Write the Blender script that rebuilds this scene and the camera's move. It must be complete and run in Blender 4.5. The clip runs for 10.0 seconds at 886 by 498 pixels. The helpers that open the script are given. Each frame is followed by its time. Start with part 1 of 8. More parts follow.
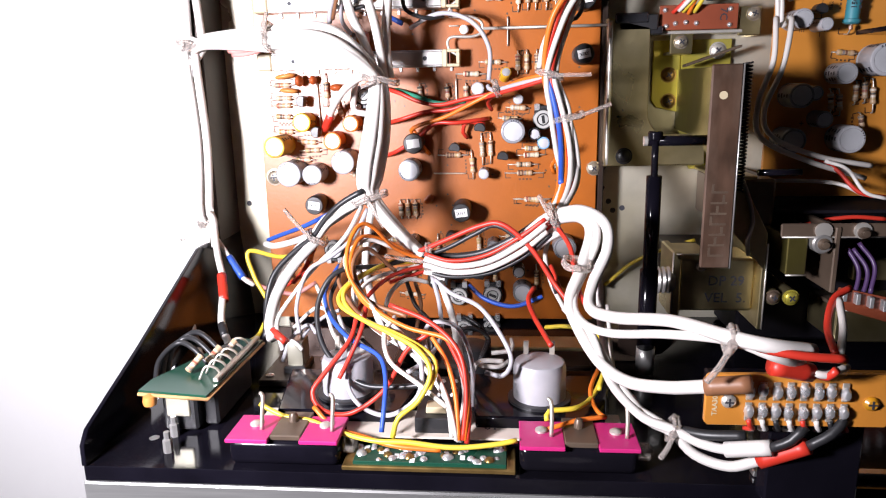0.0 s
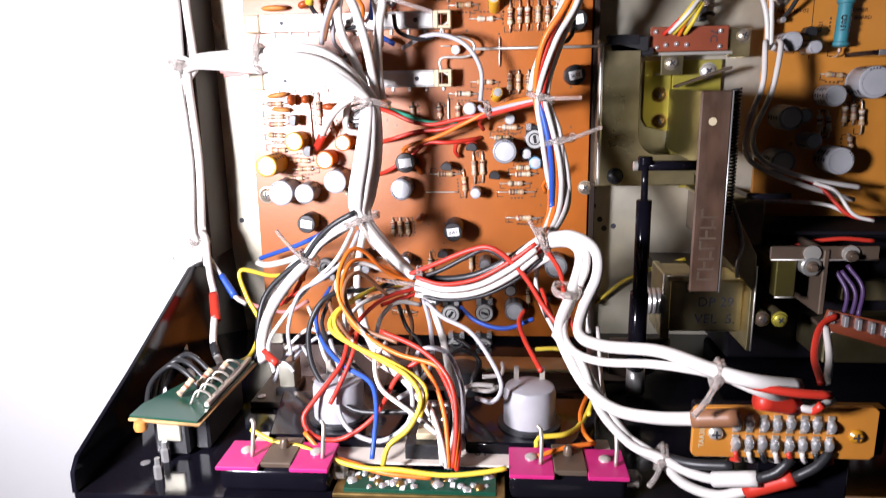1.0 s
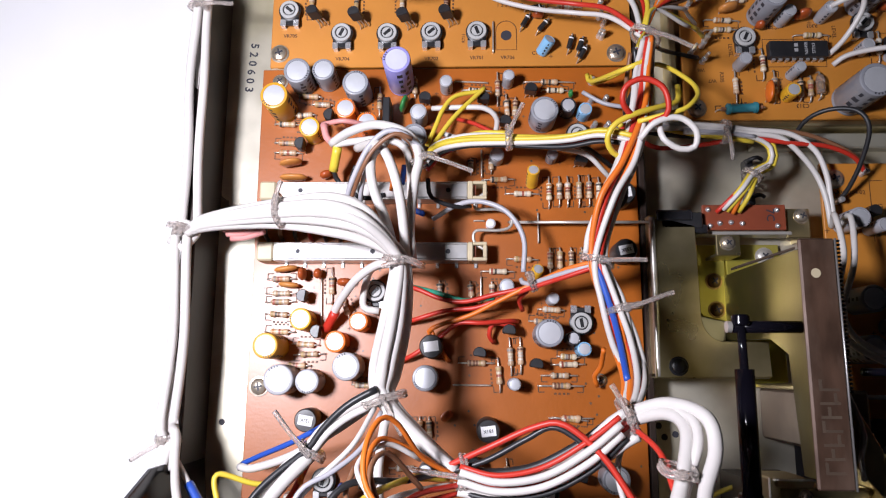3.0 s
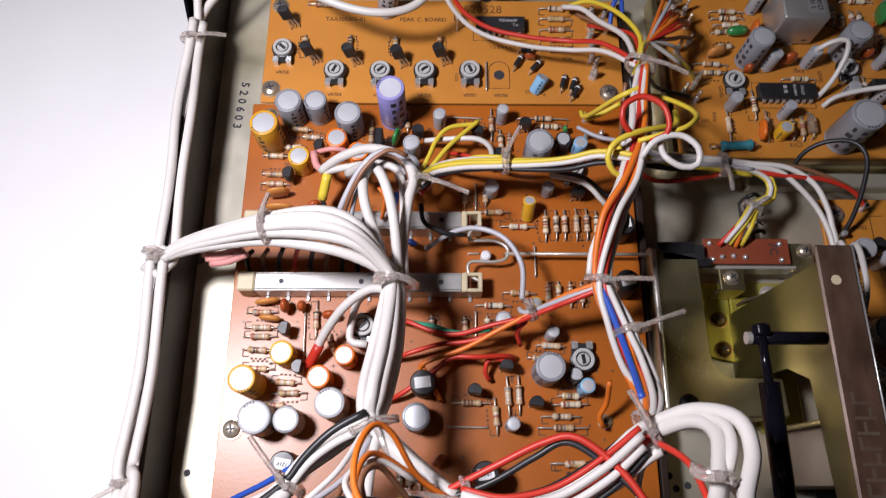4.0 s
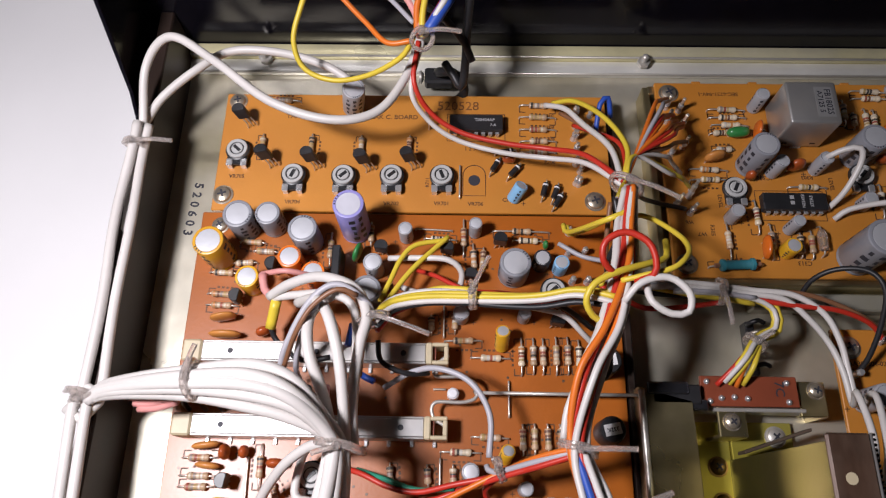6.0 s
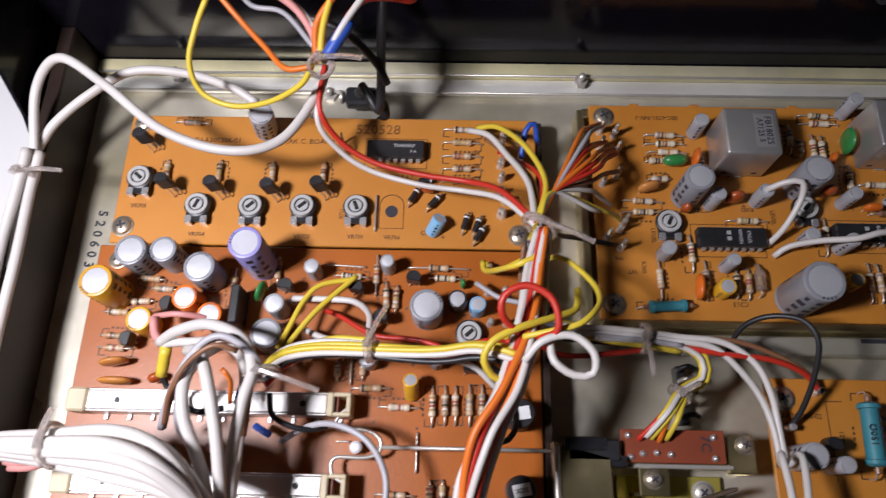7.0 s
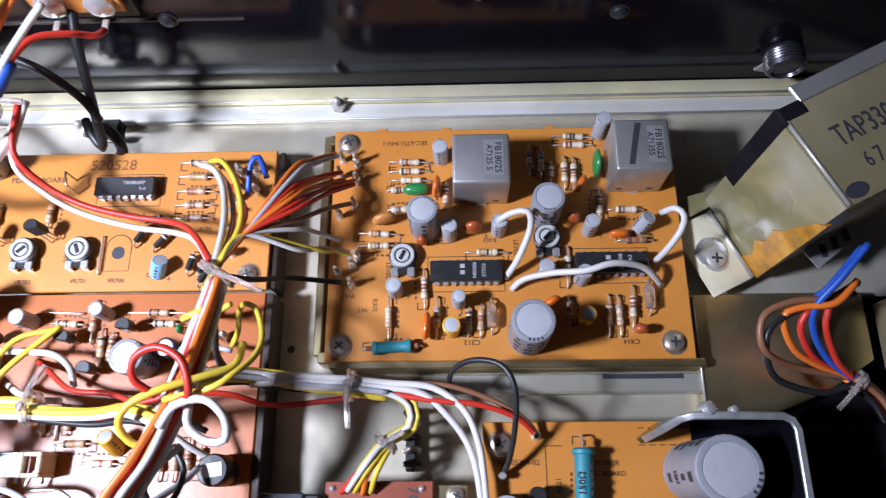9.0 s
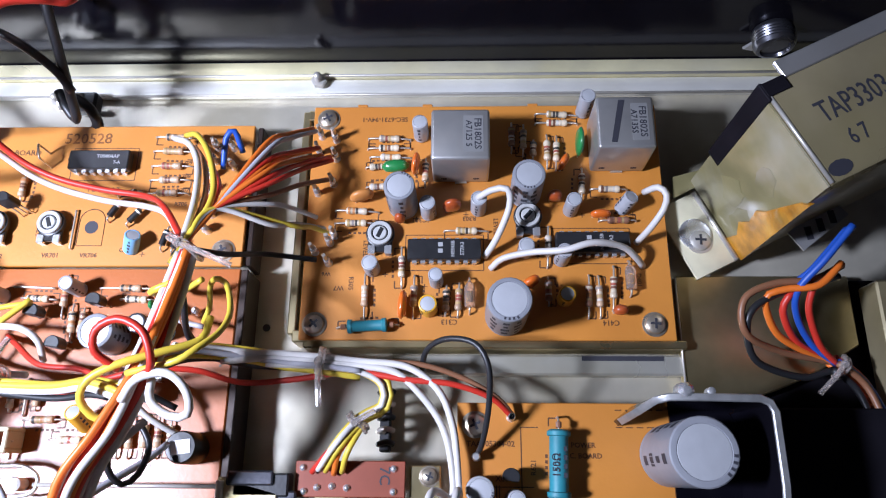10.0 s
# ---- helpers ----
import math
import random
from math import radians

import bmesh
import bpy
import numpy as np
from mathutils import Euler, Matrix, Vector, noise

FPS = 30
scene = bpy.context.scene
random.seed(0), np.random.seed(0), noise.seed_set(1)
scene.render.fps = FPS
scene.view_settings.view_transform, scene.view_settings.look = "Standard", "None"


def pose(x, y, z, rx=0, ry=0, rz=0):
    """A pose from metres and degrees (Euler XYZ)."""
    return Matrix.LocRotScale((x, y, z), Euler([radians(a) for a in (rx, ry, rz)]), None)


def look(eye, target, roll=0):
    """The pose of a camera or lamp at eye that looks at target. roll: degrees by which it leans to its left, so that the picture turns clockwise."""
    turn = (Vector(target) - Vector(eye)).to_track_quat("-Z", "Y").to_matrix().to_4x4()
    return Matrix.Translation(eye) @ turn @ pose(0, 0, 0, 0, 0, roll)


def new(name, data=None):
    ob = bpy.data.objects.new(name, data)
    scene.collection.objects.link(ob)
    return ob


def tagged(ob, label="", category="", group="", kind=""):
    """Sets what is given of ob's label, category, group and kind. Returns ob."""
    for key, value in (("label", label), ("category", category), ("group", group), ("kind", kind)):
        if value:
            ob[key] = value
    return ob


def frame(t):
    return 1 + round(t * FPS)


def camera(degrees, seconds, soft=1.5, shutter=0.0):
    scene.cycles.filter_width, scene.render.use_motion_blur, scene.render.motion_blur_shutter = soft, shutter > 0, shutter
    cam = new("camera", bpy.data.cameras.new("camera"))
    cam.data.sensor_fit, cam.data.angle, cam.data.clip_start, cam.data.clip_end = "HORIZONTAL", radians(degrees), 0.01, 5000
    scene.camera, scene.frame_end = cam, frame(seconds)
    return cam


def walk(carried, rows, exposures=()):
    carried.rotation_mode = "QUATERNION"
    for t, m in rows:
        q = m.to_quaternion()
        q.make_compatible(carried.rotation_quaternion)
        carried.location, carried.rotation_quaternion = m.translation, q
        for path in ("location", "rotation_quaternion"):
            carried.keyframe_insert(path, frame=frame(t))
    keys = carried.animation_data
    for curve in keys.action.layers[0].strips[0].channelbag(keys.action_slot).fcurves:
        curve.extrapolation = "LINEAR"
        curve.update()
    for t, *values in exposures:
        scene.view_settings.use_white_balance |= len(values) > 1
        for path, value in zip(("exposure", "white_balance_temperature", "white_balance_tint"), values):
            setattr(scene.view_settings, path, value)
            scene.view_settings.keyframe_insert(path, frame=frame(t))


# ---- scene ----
cam = camera(65.11, 10.0, soft=1.1, shutter=0.4)
PATH = [
    (0, (0.02620, -0.29404, 0.08054), (0.00821, -0.10015, 0.03487), -1.21),
    (0.5, (0.02680, -0.29273, 0.08468), (0.00955, -0.09963, 0.03552), -1.28),
    (1, (0.02761, -0.29300, 0.08839), (0.01102, -0.09900, 0.04268), -1.06),
    (1.5, (0.02622, -0.29379, 0.09279), (0.01114, -0.09620, 0.06576), -0.21),
    (2, (0.01864, -0.28023, 0.08838), (0.00268, -0.08090, 0.08483), 0.71),
    (2.5, (0.00751, -0.26877, 0.07167), (-0.00611, -0.06967, 0.08481), 0.87),
    (2.7, (0.00490, -0.26207, 0.06192), (-0.00581, -0.06353, 0.08359), 0.34),
    (3.8, (-0.00721, -0.23526, 0.02913), (-0.00808, -0.04460, 0.08954), 0.30),
    (4, (-0.00530, -0.23329, 0.02536), (-0.00543, -0.04429, 0.09079), 0.36),
    (4.5, (-0.00132, -0.23008, 0.02698), (-0.00121, -0.04364, 0.09939), 1.07),
    (5, (0.00216, -0.22626, 0.04236), (0.00233, -0.04001, 0.11524), 1.08),
    (5.2, (0.00155, -0.22676, 0.04882), (0.00278, -0.04036, 0.12131), 0.74),
    (6.3, (0.01669, -0.21605, 0.07165), (0.01206, -0.02935, 0.14322), 1.23),
    (6.5, (0.02225, -0.21345, 0.07501), (0.01848, -0.02628, 0.14538), 1.16),
    (7, (0.03731, -0.21126, 0.08876), (0.03373, -0.02320, 0.15675), 1.35),
    (7.5, (0.06360, -0.21494, 0.09358), (0.05931, -0.02769, 0.16373), 0.71),
    (8, (0.09014, -0.21531, 0.09710), (0.08577, -0.02827, 0.16778), 0.20),
    (8.5, (0.11003, -0.21168, 0.10432), (0.10366, -0.02387, 0.17277), 0.28),
    (9, (0.12451, -0.20406, 0.10749), (0.11889, -0.01505, 0.17262), -0.23),
    (9.5, (0.13303, -0.20010, 0.10817), (0.12510, -0.01042, 0.17109), 0.27),
    (10, (0.13140, -0.19881, 0.10505), (0.12533, -0.00901, 0.16780), 0.50),
]
BASE = pose(0, 0, 0, -90, 0, 0)
EXPOSURES = [(0.0, -1.2, 6450, 10), (1.5, -1.3, 6250, 10), (2.5, -1.65, 6150, 10), (4.0, -2.1, 6450, 10), (4.5, -2.15, 6500, 10), (6.5, -2.1, 6550, 10), (7.5, -1.65, 6050, 10), (8.5, -1.03, 5600, 10), (10.0, -0.8, 5350, 10)]
walk(cam, [(t, BASE @ look(eye, target, roll)) for t, eye, target, roll in PATH], EXPOSURES)

# ---- world and light ----
world = bpy.data.worlds.new("room")
world.use_nodes = True
scene.world = world
bg = world.node_tree.nodes["Background"]
bg.inputs[0].default_value = (0.88, 0.88, 1.12, 1)
bg.inputs[1].default_value = 0.0055


def lamp(name, eye, target, watts, size, colour):
    data = bpy.data.lights.new(name, "AREA")
    data.shape, data.size, data.energy, data.color = "DISK", size, watts, colour
    ob = new(name, data)
    ob.matrix_world = look(eye, target)
    return ob


# a bright work lamp close beside the open side of the case, and an added, unseen fill light overhead
lamp("work_lamp", (-0.148, 0.088, 0.295), (-0.085, 0.10, 0.0), 6.6, 0.05, (1.0, 0.96, 1.03))
lamp("ceiling_lamp", (0.10, -0.55, 1.30), (0.08, 0.12, 0.0), 0.35, 0.35, (1.0, 0.90, 0.98))

# ---- materials ----
MATS = {}


def mat(name, colour, rough=0.5, metal=0.0, vary=0.12, scale=60.0, bump=0.0, bump_scale=400.0, stain=0.0, stain_scale=18.0, coat_rough=0.4,
        stain_colour=(0.1, 0.06, 0.03), rough_vary=0.1, spec=0.5, glassy=0.0, per_object=0.0, stretch=(1, 1, 1), coat=0.0, sheen_hue=0.0):
    """A procedural surface: base colour with fine grain, large stains, uneven gloss and relief."""
    if name in MATS:
        return MATS[name]
    m = bpy.data.materials.new(name)
    m.use_nodes = True
    nt = m.node_tree
    n, link = nt.nodes, nt.links.new
    b = n["Principled BSDF"]
    co = n.new("ShaderNodeTexCoord")
    mp = n.new("ShaderNodeMapping")
    mp.inputs["Scale"].default_value = stretch
    link(co.outputs["Object"], mp.inputs[0])
    info = n.new("ShaderNodeObjectInfo")
    shift = n.new("ShaderNodeVectorMath")
    shift.operation = "MULTIPLY_ADD"
    link(info.outputs["Random"], shift.inputs[0])
    shift.inputs[1].default_value = (3.1, 1.7, 2.3)
    link(mp.outputs[0], shift.inputs[2])
    fine = n.new("ShaderNodeTexNoise")
    fine.inputs["Scale"].default_value, fine.inputs["Detail"].default_value = scale, 6
    link(shift.outputs[0], fine.inputs[0])
    mix = n.new("ShaderNodeMix")
    mix.data_type = "RGBA"
    lo = tuple(max(0.0, c * (1 - vary)) for c in colour)
    hi = tuple(min(1.0, c * (1 + vary)) for c in colour)
    mix.inputs[6].default_value, mix.inputs[7].default_value = (*lo, 1), (*hi, 1)
    ramp = n.new("ShaderNodeMapRange")
    ramp.inputs[1].default_value, ramp.inputs[2].default_value = 0.3, 0.7
    link(fine.outputs[0], ramp.inputs[0])
    link(ramp.outputs[0], mix.inputs[0])
    out = mix.outputs[2]
    if stain > 0:
        big = n.new("ShaderNodeTexNoise")
        big.inputs["Scale"].default_value, big.inputs["Detail"].default_value = stain_scale, 4
        link(shift.outputs[0], big.inputs[0])
        r2 = n.new("ShaderNodeMapRange")
        r2.inputs[1].default_value, r2.inputs[2].default_value, r2.inputs[4].default_value = 0.45, 0.75, stain
        link(big.outputs[0], r2.inputs[0])
        m2 = n.new("ShaderNodeMix")
        m2.data_type = "RGBA"
        link(r2.outputs[0], m2.inputs[0])
        link(out, m2.inputs[6])
        m2.inputs[7].default_value = (*stain_colour, 1)
        out = m2.outputs[2]
    if per_object > 0:
        hs = n.new("ShaderNodeHueSaturation")
        r3 = n.new("ShaderNodeMapRange")
        r3.inputs[3].default_value, r3.inputs[4].default_value = 1 - per_object, 1 + per_object
        link(info.outputs["Random"], r3.inputs[0])
        link(r3.outputs[0], hs.inputs["Value"])
        link(out, hs.inputs["Color"])
        out = hs.outputs[0]
    link(out, b.inputs["Base Color"])
    rr = n.new("ShaderNodeMapRange")
    rr.inputs[3].default_value, rr.inputs[4].default_value = max(0.02, rough - rough_vary), min(1.0, rough + rough_vary)
    rn = n.new("ShaderNodeTexNoise")
    rn.inputs["Scale"].default_value, rn.inputs["Detail"].default_value = scale * 0.35, 5
    link(shift.outputs[0], rn.inputs[0])
    link(rn.outputs[0], rr.inputs[0])
    link(rr.outputs[0], b.inputs["Roughness"])
    b.inputs["Metallic"].default_value = metal
    b.inputs["Specular IOR Level"].default_value = spec
    b.inputs["Coat Weight"].default_value = coat
    b.inputs["Coat Roughness"].default_value = coat_rough
    b.inputs["Transmission Weight"].default_value = glassy
    if bump > 0:
        bn = n.new("ShaderNodeTexNoise")
        bn.inputs["Scale"].default_value, bn.inputs["Detail"].default_value = bump_scale, 4
        link(shift.outputs[0], bn.inputs[0])
        bp = n.new("ShaderNodeBump")
        bp.inputs["Strength"].default_value, bp.inputs["Distance"].default_value = bump, 0.0004
        link(bn.outputs[0], bp.inputs["Height"])
        link(bp.outputs[0], b.inputs["Normal"])
    MATS[name] = m
    return m


PCB = mat("phenolic board", (0.53, 0.212, 0.030), 0.45, vary=0.08, scale=45, bump=0.12, bump_scale=900, stain=0.45, stain_scale=22, stain_colour=(0.45, 0.155, 0.020), coat=0.45)
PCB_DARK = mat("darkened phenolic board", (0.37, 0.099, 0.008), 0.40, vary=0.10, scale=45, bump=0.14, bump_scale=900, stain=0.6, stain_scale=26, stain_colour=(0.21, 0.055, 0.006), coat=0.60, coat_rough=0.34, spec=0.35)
PCB_EDGE = mat("board edge", (0.45, 0.25, 0.10), 0.7, vary=0.2, scale=300)
ZINC = mat("passivated zinc plate", (0.60, 0.51, 0.29), 0.34, 0.94, vary=0.22, scale=70, bump=0.25, bump_scale=130, stain=0.85, stain_scale=28, stain_colour=(0.32, 0.255, 0.10), rough_vary=0.2)
ZINC_YELLOW = mat("yellow chromated steel", (0.58, 0.50, 0.08), 0.33, 0.6, vary=0.25, scale=40, stain=0.6, stain_scale=40, stain_colour=(0.32, 0.30, 0.16), bump=0.15, bump_scale=150)
# yellow chromate with shade put into its colour, as the lamp strikes it squarely
LEVER_WALL = mat("shade-darkened yellow chromated sheet", (0.13, 0.11, 0.032), 0.34, 0.7, vary=0.25, scale=40, bump=0.15, bump_scale=150, stain=0.7, stain_scale=30, stain_colour=(0.13, 0.10, 0.06))
SHIELD = mat("dull plated sheet", (0.50, 0.485, 0.42), 0.34, 0.55, vary=0.15, scale=50, bump=0.2, bump_scale=120, stain=0.6, stain_scale=26, stain_colour=(0.38, 0.34, 0.20), rough_vary=0.18)
RAIL = mat("bright zinc rail", (0.74, 0.73, 0.68), 0.32, 0.35, vary=0.12, scale=50, bump=0.15, bump_scale=130, stain=0.5, stain_scale=20, stain_colour=(0.58, 0.54, 0.42), rough_vary=0.15)
LIP = mat("pale chromated lip", (0.72, 0.66, 0.40), 0.3, 0.4, vary=0.2, scale=50, bump=0.15, bump_scale=150, stain=0.6, stain_scale=22, stain_colour=(0.60, 0.58, 0.52))
SCUFFED = mat("scuffed brown steel", (0.085, 0.048, 0.032), 0.38, 0.25, vary=0.35, scale=90, stretch=(2, 0.8, 1), bump=0.15, bump_scale=300, stain=0.7, stain_scale=60, stain_colour=(0.17, 0.115, 0.085))
CHASSIS = mat("stained zinc plate", (0.66, 0.62, 0.51), 0.33, 0.6, vary=0.16, scale=60, bump=0.22, bump_scale=110, stain=0.65, stain_scale=24, stain_colour=(0.36, 0.31, 0.16), rough_vary=0.2)
STEEL = mat("bright steel", (0.62, 0.59, 0.54), 0.36, 0.6, vary=0.08, scale=120, bump=0.08, bump_scale=600)
CAN = mat("satin tinned can", (0.50, 0.49, 0.48), 0.34, 0.7, vary=0.14, scale=120, bump=0.10, bump_scale=300, stain=0.6, stain_scale=60, stain_colour=(0.36, 0.33, 0.29), rough_vary=0.16)
# near-black for black strips and for shade put into the colour
DARK_MATT = mat("matt black shade and strip", (0.008, 0.007, 0.010), 0.7, vary=0.3, scale=60, spec=0.1)
SOLDER = mat("solder", (0.72, 0.72, 0.73), 0.28, 0.75, vary=0.1, scale=300, bump=0.2, bump_scale=800)
DARK_BROWN = mat("dark brown steel", (0.036, 0.023, 0.018), 0.4, 0.3, vary=0.2, scale=50, bump=0.1, bump_scale=300)
BRONZE = mat("brown painted steel", (0.12, 0.085, 0.062), 0.38, 0.35, vary=0.2, scale=50, bump=0.1, bump_scale=300, stain=0.4, stain_scale=25, stain_colour=(0.22, 0.17, 0.12))
BLACK_PAINT = mat("black painted steel", (0.0045, 0.004, 0.007), 0.13, rough_vary=0.06, vary=0.3, scale=60, bump=0.06, bump_scale=500, stain=0.3, stain_scale=12, stain_colour=(0.010, 0.009, 0.011), spec=0.26)
DARK_CHROME = mat("dark chromed metal", (0.13, 0.13, 0.15), 0.28, 0.9, vary=0.2, scale=200, bump=0.1, bump_scale=500)
BLACK_PLASTIC = mat("black plastic", (0.018, 0.018, 0.02), 0.4, vary=0.25, scale=200, bump=0.1, bump_scale=900)
ALU = mat("brushed aluminium", (0.80, 0.80, 0.79), 0.3, 0.9, vary=0.06, scale=80, stretch=(1, 20, 20), bump=0.05)
WHITE_TABLE = mat("white table top", (0.93, 0.92, 0.92), 0.6, vary=0.02, scale=20)
BOX_METAL = mat("olive plated shield sheet", (0.27, 0.23, 0.135), 0.3, 0.4, vary=0.2, scale=50, bump=0.2, bump_scale=110, stain=0.7, stain_scale=30, stain_colour=(0.26, 0.22, 0.10), rough_vary=0.15)
GREY_SHEET = mat("dull anodised sheet", (0.42, 0.42, 0.42), 0.42, 0.7, vary=0.2, scale=300, bump=0.15, bump_scale=700)
BRASS = mat("tarnished brass", (0.36, 0.23, 0.08), 0.3, 0.85, vary=0.25, scale=200, bump=0.2, bump_scale=400)
CREAM = mat("cream plastic", (0.52, 0.44, 0.29), 0.45, vary=0.1, scale=120)

# ---- building blocks ----


def mm(*p):
    return Vector(p) * 0.001


def mesh_of(bm, material, smooth=True, angle=35):
    me = bpy.data.meshes.new("mesh")
    for f in bm.faces:
        f.smooth = smooth
    if smooth:
        for e in bm.edges:
            if len(e.link_faces) == 2 and e.calc_face_angle(0) > radians(angle):
                e.smooth = False
    bm.to_mesh(me)
    bm.free()
    me.materials.append(material)
    return me


def part(name, bm, material, parent, label="", m=None):
    """One mesh object under a thing or a part; bm may be a bmesh or a finished mesh."""
    me = bm if isinstance(bm, bpy.types.Mesh) else mesh_of(bm, material)
    ob = new(name, me)
    if parent is not None:
        ob.parent = parent
    if m is not None:
        ob.matrix_basis = m
    if label:
        ob["label"] = label
    return ob


def thing(name, x, y, z, turn=0, label="", category="", group="", kind="", tilt=0, lean=0):
    ob = new(name)
    ob.empty_display_size = 0.003
    ob.matrix_basis = pose(x / 1000, y / 1000, z / 1000, tilt, lean, turn)
    return tagged(ob, label, category, group, kind)


def box(x0, x1, y0, y1, z0, z1, bevel=0.0, seg=1, bm=None):
    """A bevelled block from its limits in millimetres."""
    own = bmesh.new()
    bmesh.ops.create_cube(own, size=1)
    for v in own.verts:
        v.co = mm((x0 + x1) / 2 + v.co.x * (x1 - x0), (y0 + y1) / 2 + v.co.y * (y1 - y0), (z0 + z1) / 2 + v.co.z * (z1 - z0))
    if bevel:
        bmesh.ops.bevel(own, geom=own.edges[:], offset=bevel / 1000, segments=seg, affect="EDGES", profile=0.5)
    return joined(bm, own)


def joined(bm, own):
    if bm is None:
        return own
    me = bpy.data.meshes.new("tmp")
    own.to_mesh(me)
    own.free()
    bm.from_mesh(me)
    bpy.data.meshes.remove(me)
    return bm


def lathe(profile, n=20, axis="z", at=(0, 0, 0), bm=None):
    """A turned form: profile of (radius, height) in millimetres."""
    own = bmesh.new()
    rings = []
    for r, h in profile:
        ring = []
        for k in range(n if r > 1e-6 else 1):
            a = 2 * math.pi * k / n
            p = (r * math.cos(a), r * math.sin(a), h)
            if axis == "x":
                p = (h, p[0], p[1])
            elif axis == "y":
                p = (p[1], h, p[0])
            ring.append(own.verts.new(mm(p[0] + at[0], p[1] + at[1], p[2] + at[2])))
        rings.append(ring)
    for a, b in zip(rings, rings[1:]):
        for k in range(max(len(a), len(b))):
            q = []
            for v in (a[k % len(a)], a[(k + 1) % len(a)], b[(k + 1) % len(b)], b[k % len(b)]):
                if v not in q:
                    q.append(v)
            if len(q) > 2:
                own.faces.new(q)
    for ring in (rings[0], rings[-1]):
        if len(ring) > 2:
            own.faces.new(ring)
    bmesh.ops.recalc_face_normals(own, faces=own.faces[:])
    return joined(bm, own)


def prism(outline, z0, z1, bevel=0.0, bm=None):
    """A slab cut to an outline of (x, y) in millimetres."""
    own = bmesh.new()
    low = [own.verts.new(mm(x, y, z0)) for x, y in outline]
    f = own.faces.new(low)
    r = bmesh.ops.extrude_face_region(own, geom=[f])
    for v in [g for g in r["geom"] if isinstance(g, bmesh.types.BMVert)]:
        v.co.z = z1 / 1000
    bmesh.ops.recalc_face_normals(own, faces=own.faces[:])
    if bevel:
        bmesh.ops.bevel(own, geom=own.edges[:], offset=bevel / 1000, segments=1, affect="EDGES")
    return joined(bm, own)


def spline(points, step=1.5):
    """Points along a smooth line through the given ones (millimetres)."""
    p = [Vector(q) for q in points]
    p = [p[0] * 2 - p[1]] + p + [p[-1] * 2 - p[-2]]
    out = []
    for a, b, c, d in zip(p, p[1:], p[2:], p[3:]):
        n = max(2, int((c - b).length / step))
        for k in range(n):
            t = k / n
            out.append(0.5 * ((2 * b) + (c - a) * t + (2 * a - 5 * b + 4 * c - d) * t * t + (3 * b - a - 3 * c + d) * t ** 3))
    out.append(p[-2])
    return out


def tube(line, r, n=8, bm=None, cap=True):
    """A round bar along a line of points in millimetres."""
    own = bmesh.new()
    rings = []
    up = Vector((0.13, 0.21, 1)).normalized()
    last = None
    for k, c in enumerate(line):
        t = (line[min(k + 1, len(line) - 1)] - line[max(k - 1, 0)])
        t = t.normalized() if t.length > 1e-9 else Vector((1, 0, 0))
        s = t.cross(up) if last is None else last - t * last.dot(t)
        if s.length < 1e-4:
            s = t.orthogonal()
        s.normalize()
        last = s
        w = t.cross(s)
        rings.append([own.verts.new((c + (s * math.cos(2 * math.pi * j / n) + w * math.sin(2 * math.pi * j / n)) * r) * 0.001) for j in range(n)])
    for a, b in zip(rings, rings[1:]):
        for j in range(n):
            own.faces.new((a[j], a[(j + 1) % n], b[(j + 1) % n], b[j]))
    if cap:
        own.faces.new(rings[0][::-1])
        own.faces.new(rings[-1])
    return joined(bm, own)


# ---- the case ----
def structure(name, bm, material, label, category):
    return tagged(part(name, bm, material, None), label, category, kind="structure")


bm = bmesh.new()
bmesh.ops.create_grid(bm, x_segments=4, y_segments=4, size=6)
for v in bm.verts:
    v.co.z = -0.060
structure("ground", bm, WHITE_TABLE, "plain white table top under the open cassette deck", "table top")

FRONT, REAR, LEFT, RIGHT, PLATE = -23, 241, -96.5, 330, -12
plate = structure("floor", box(LEFT, RIGHT, FRONT, REAR, PLATE - 1.2, PLATE), CHASSIS, "zinc plated steel chassis plate with yellowish stains", "chassis plate")
bm = box(LEFT - 1.4, LEFT, 17, REAR, -58, 11, 0.25)
box(LEFT - 5, LEFT - 0.2, 17, REAR, 10.2, 11.4, 0.25, bm=bm)
structure("wall_left", bm, DARK_BROWN, "low dark brown steel side wall of the chassis", "chassis wall")
structure("wall_rear", box(-112, RIGHT, REAR, REAR + 1.5, -58, 100, 0.2), BLACK_PAINT, "glossy black painted rear panel seen from inside", "rear panel")
structure("wall_front", box(-94, RIGHT, FRONT - 4.6, FRONT, -58, 125, 0.2), BLACK_PAINT, "black painted sub panel behind the front", "front panel")
structure("front_fascia", box(-94.5, RIGHT + 2, FRONT - 13, FRONT - 4.8, -58, 125.6, 0.5), ALU, "brushed aluminium front fascia edge", "front panel")
structure("wall_right", box(RIGHT, RIGHT + 1.5, FRONT, REAR, -58, 95, 0.2), BLACK_PAINT, "black painted right wall of the case", "chassis wall")


def side_plate(name, outline, x, label):
    """A sheet steel plate standing across the case side; outline of (y, z)."""
    bm = prism(outline, -0.7, 0.7, 0.2)
    for v in bm.verts:
        v.co = Vector((v.co.z + x / 1000 + (0.004 * max(0.0, (0.019 - v.co.x) / 0.042) if x > -100 else 0), v.co.x, v.co.y))
    return structure(name, bm, BLACK_PAINT, label, "side plate")


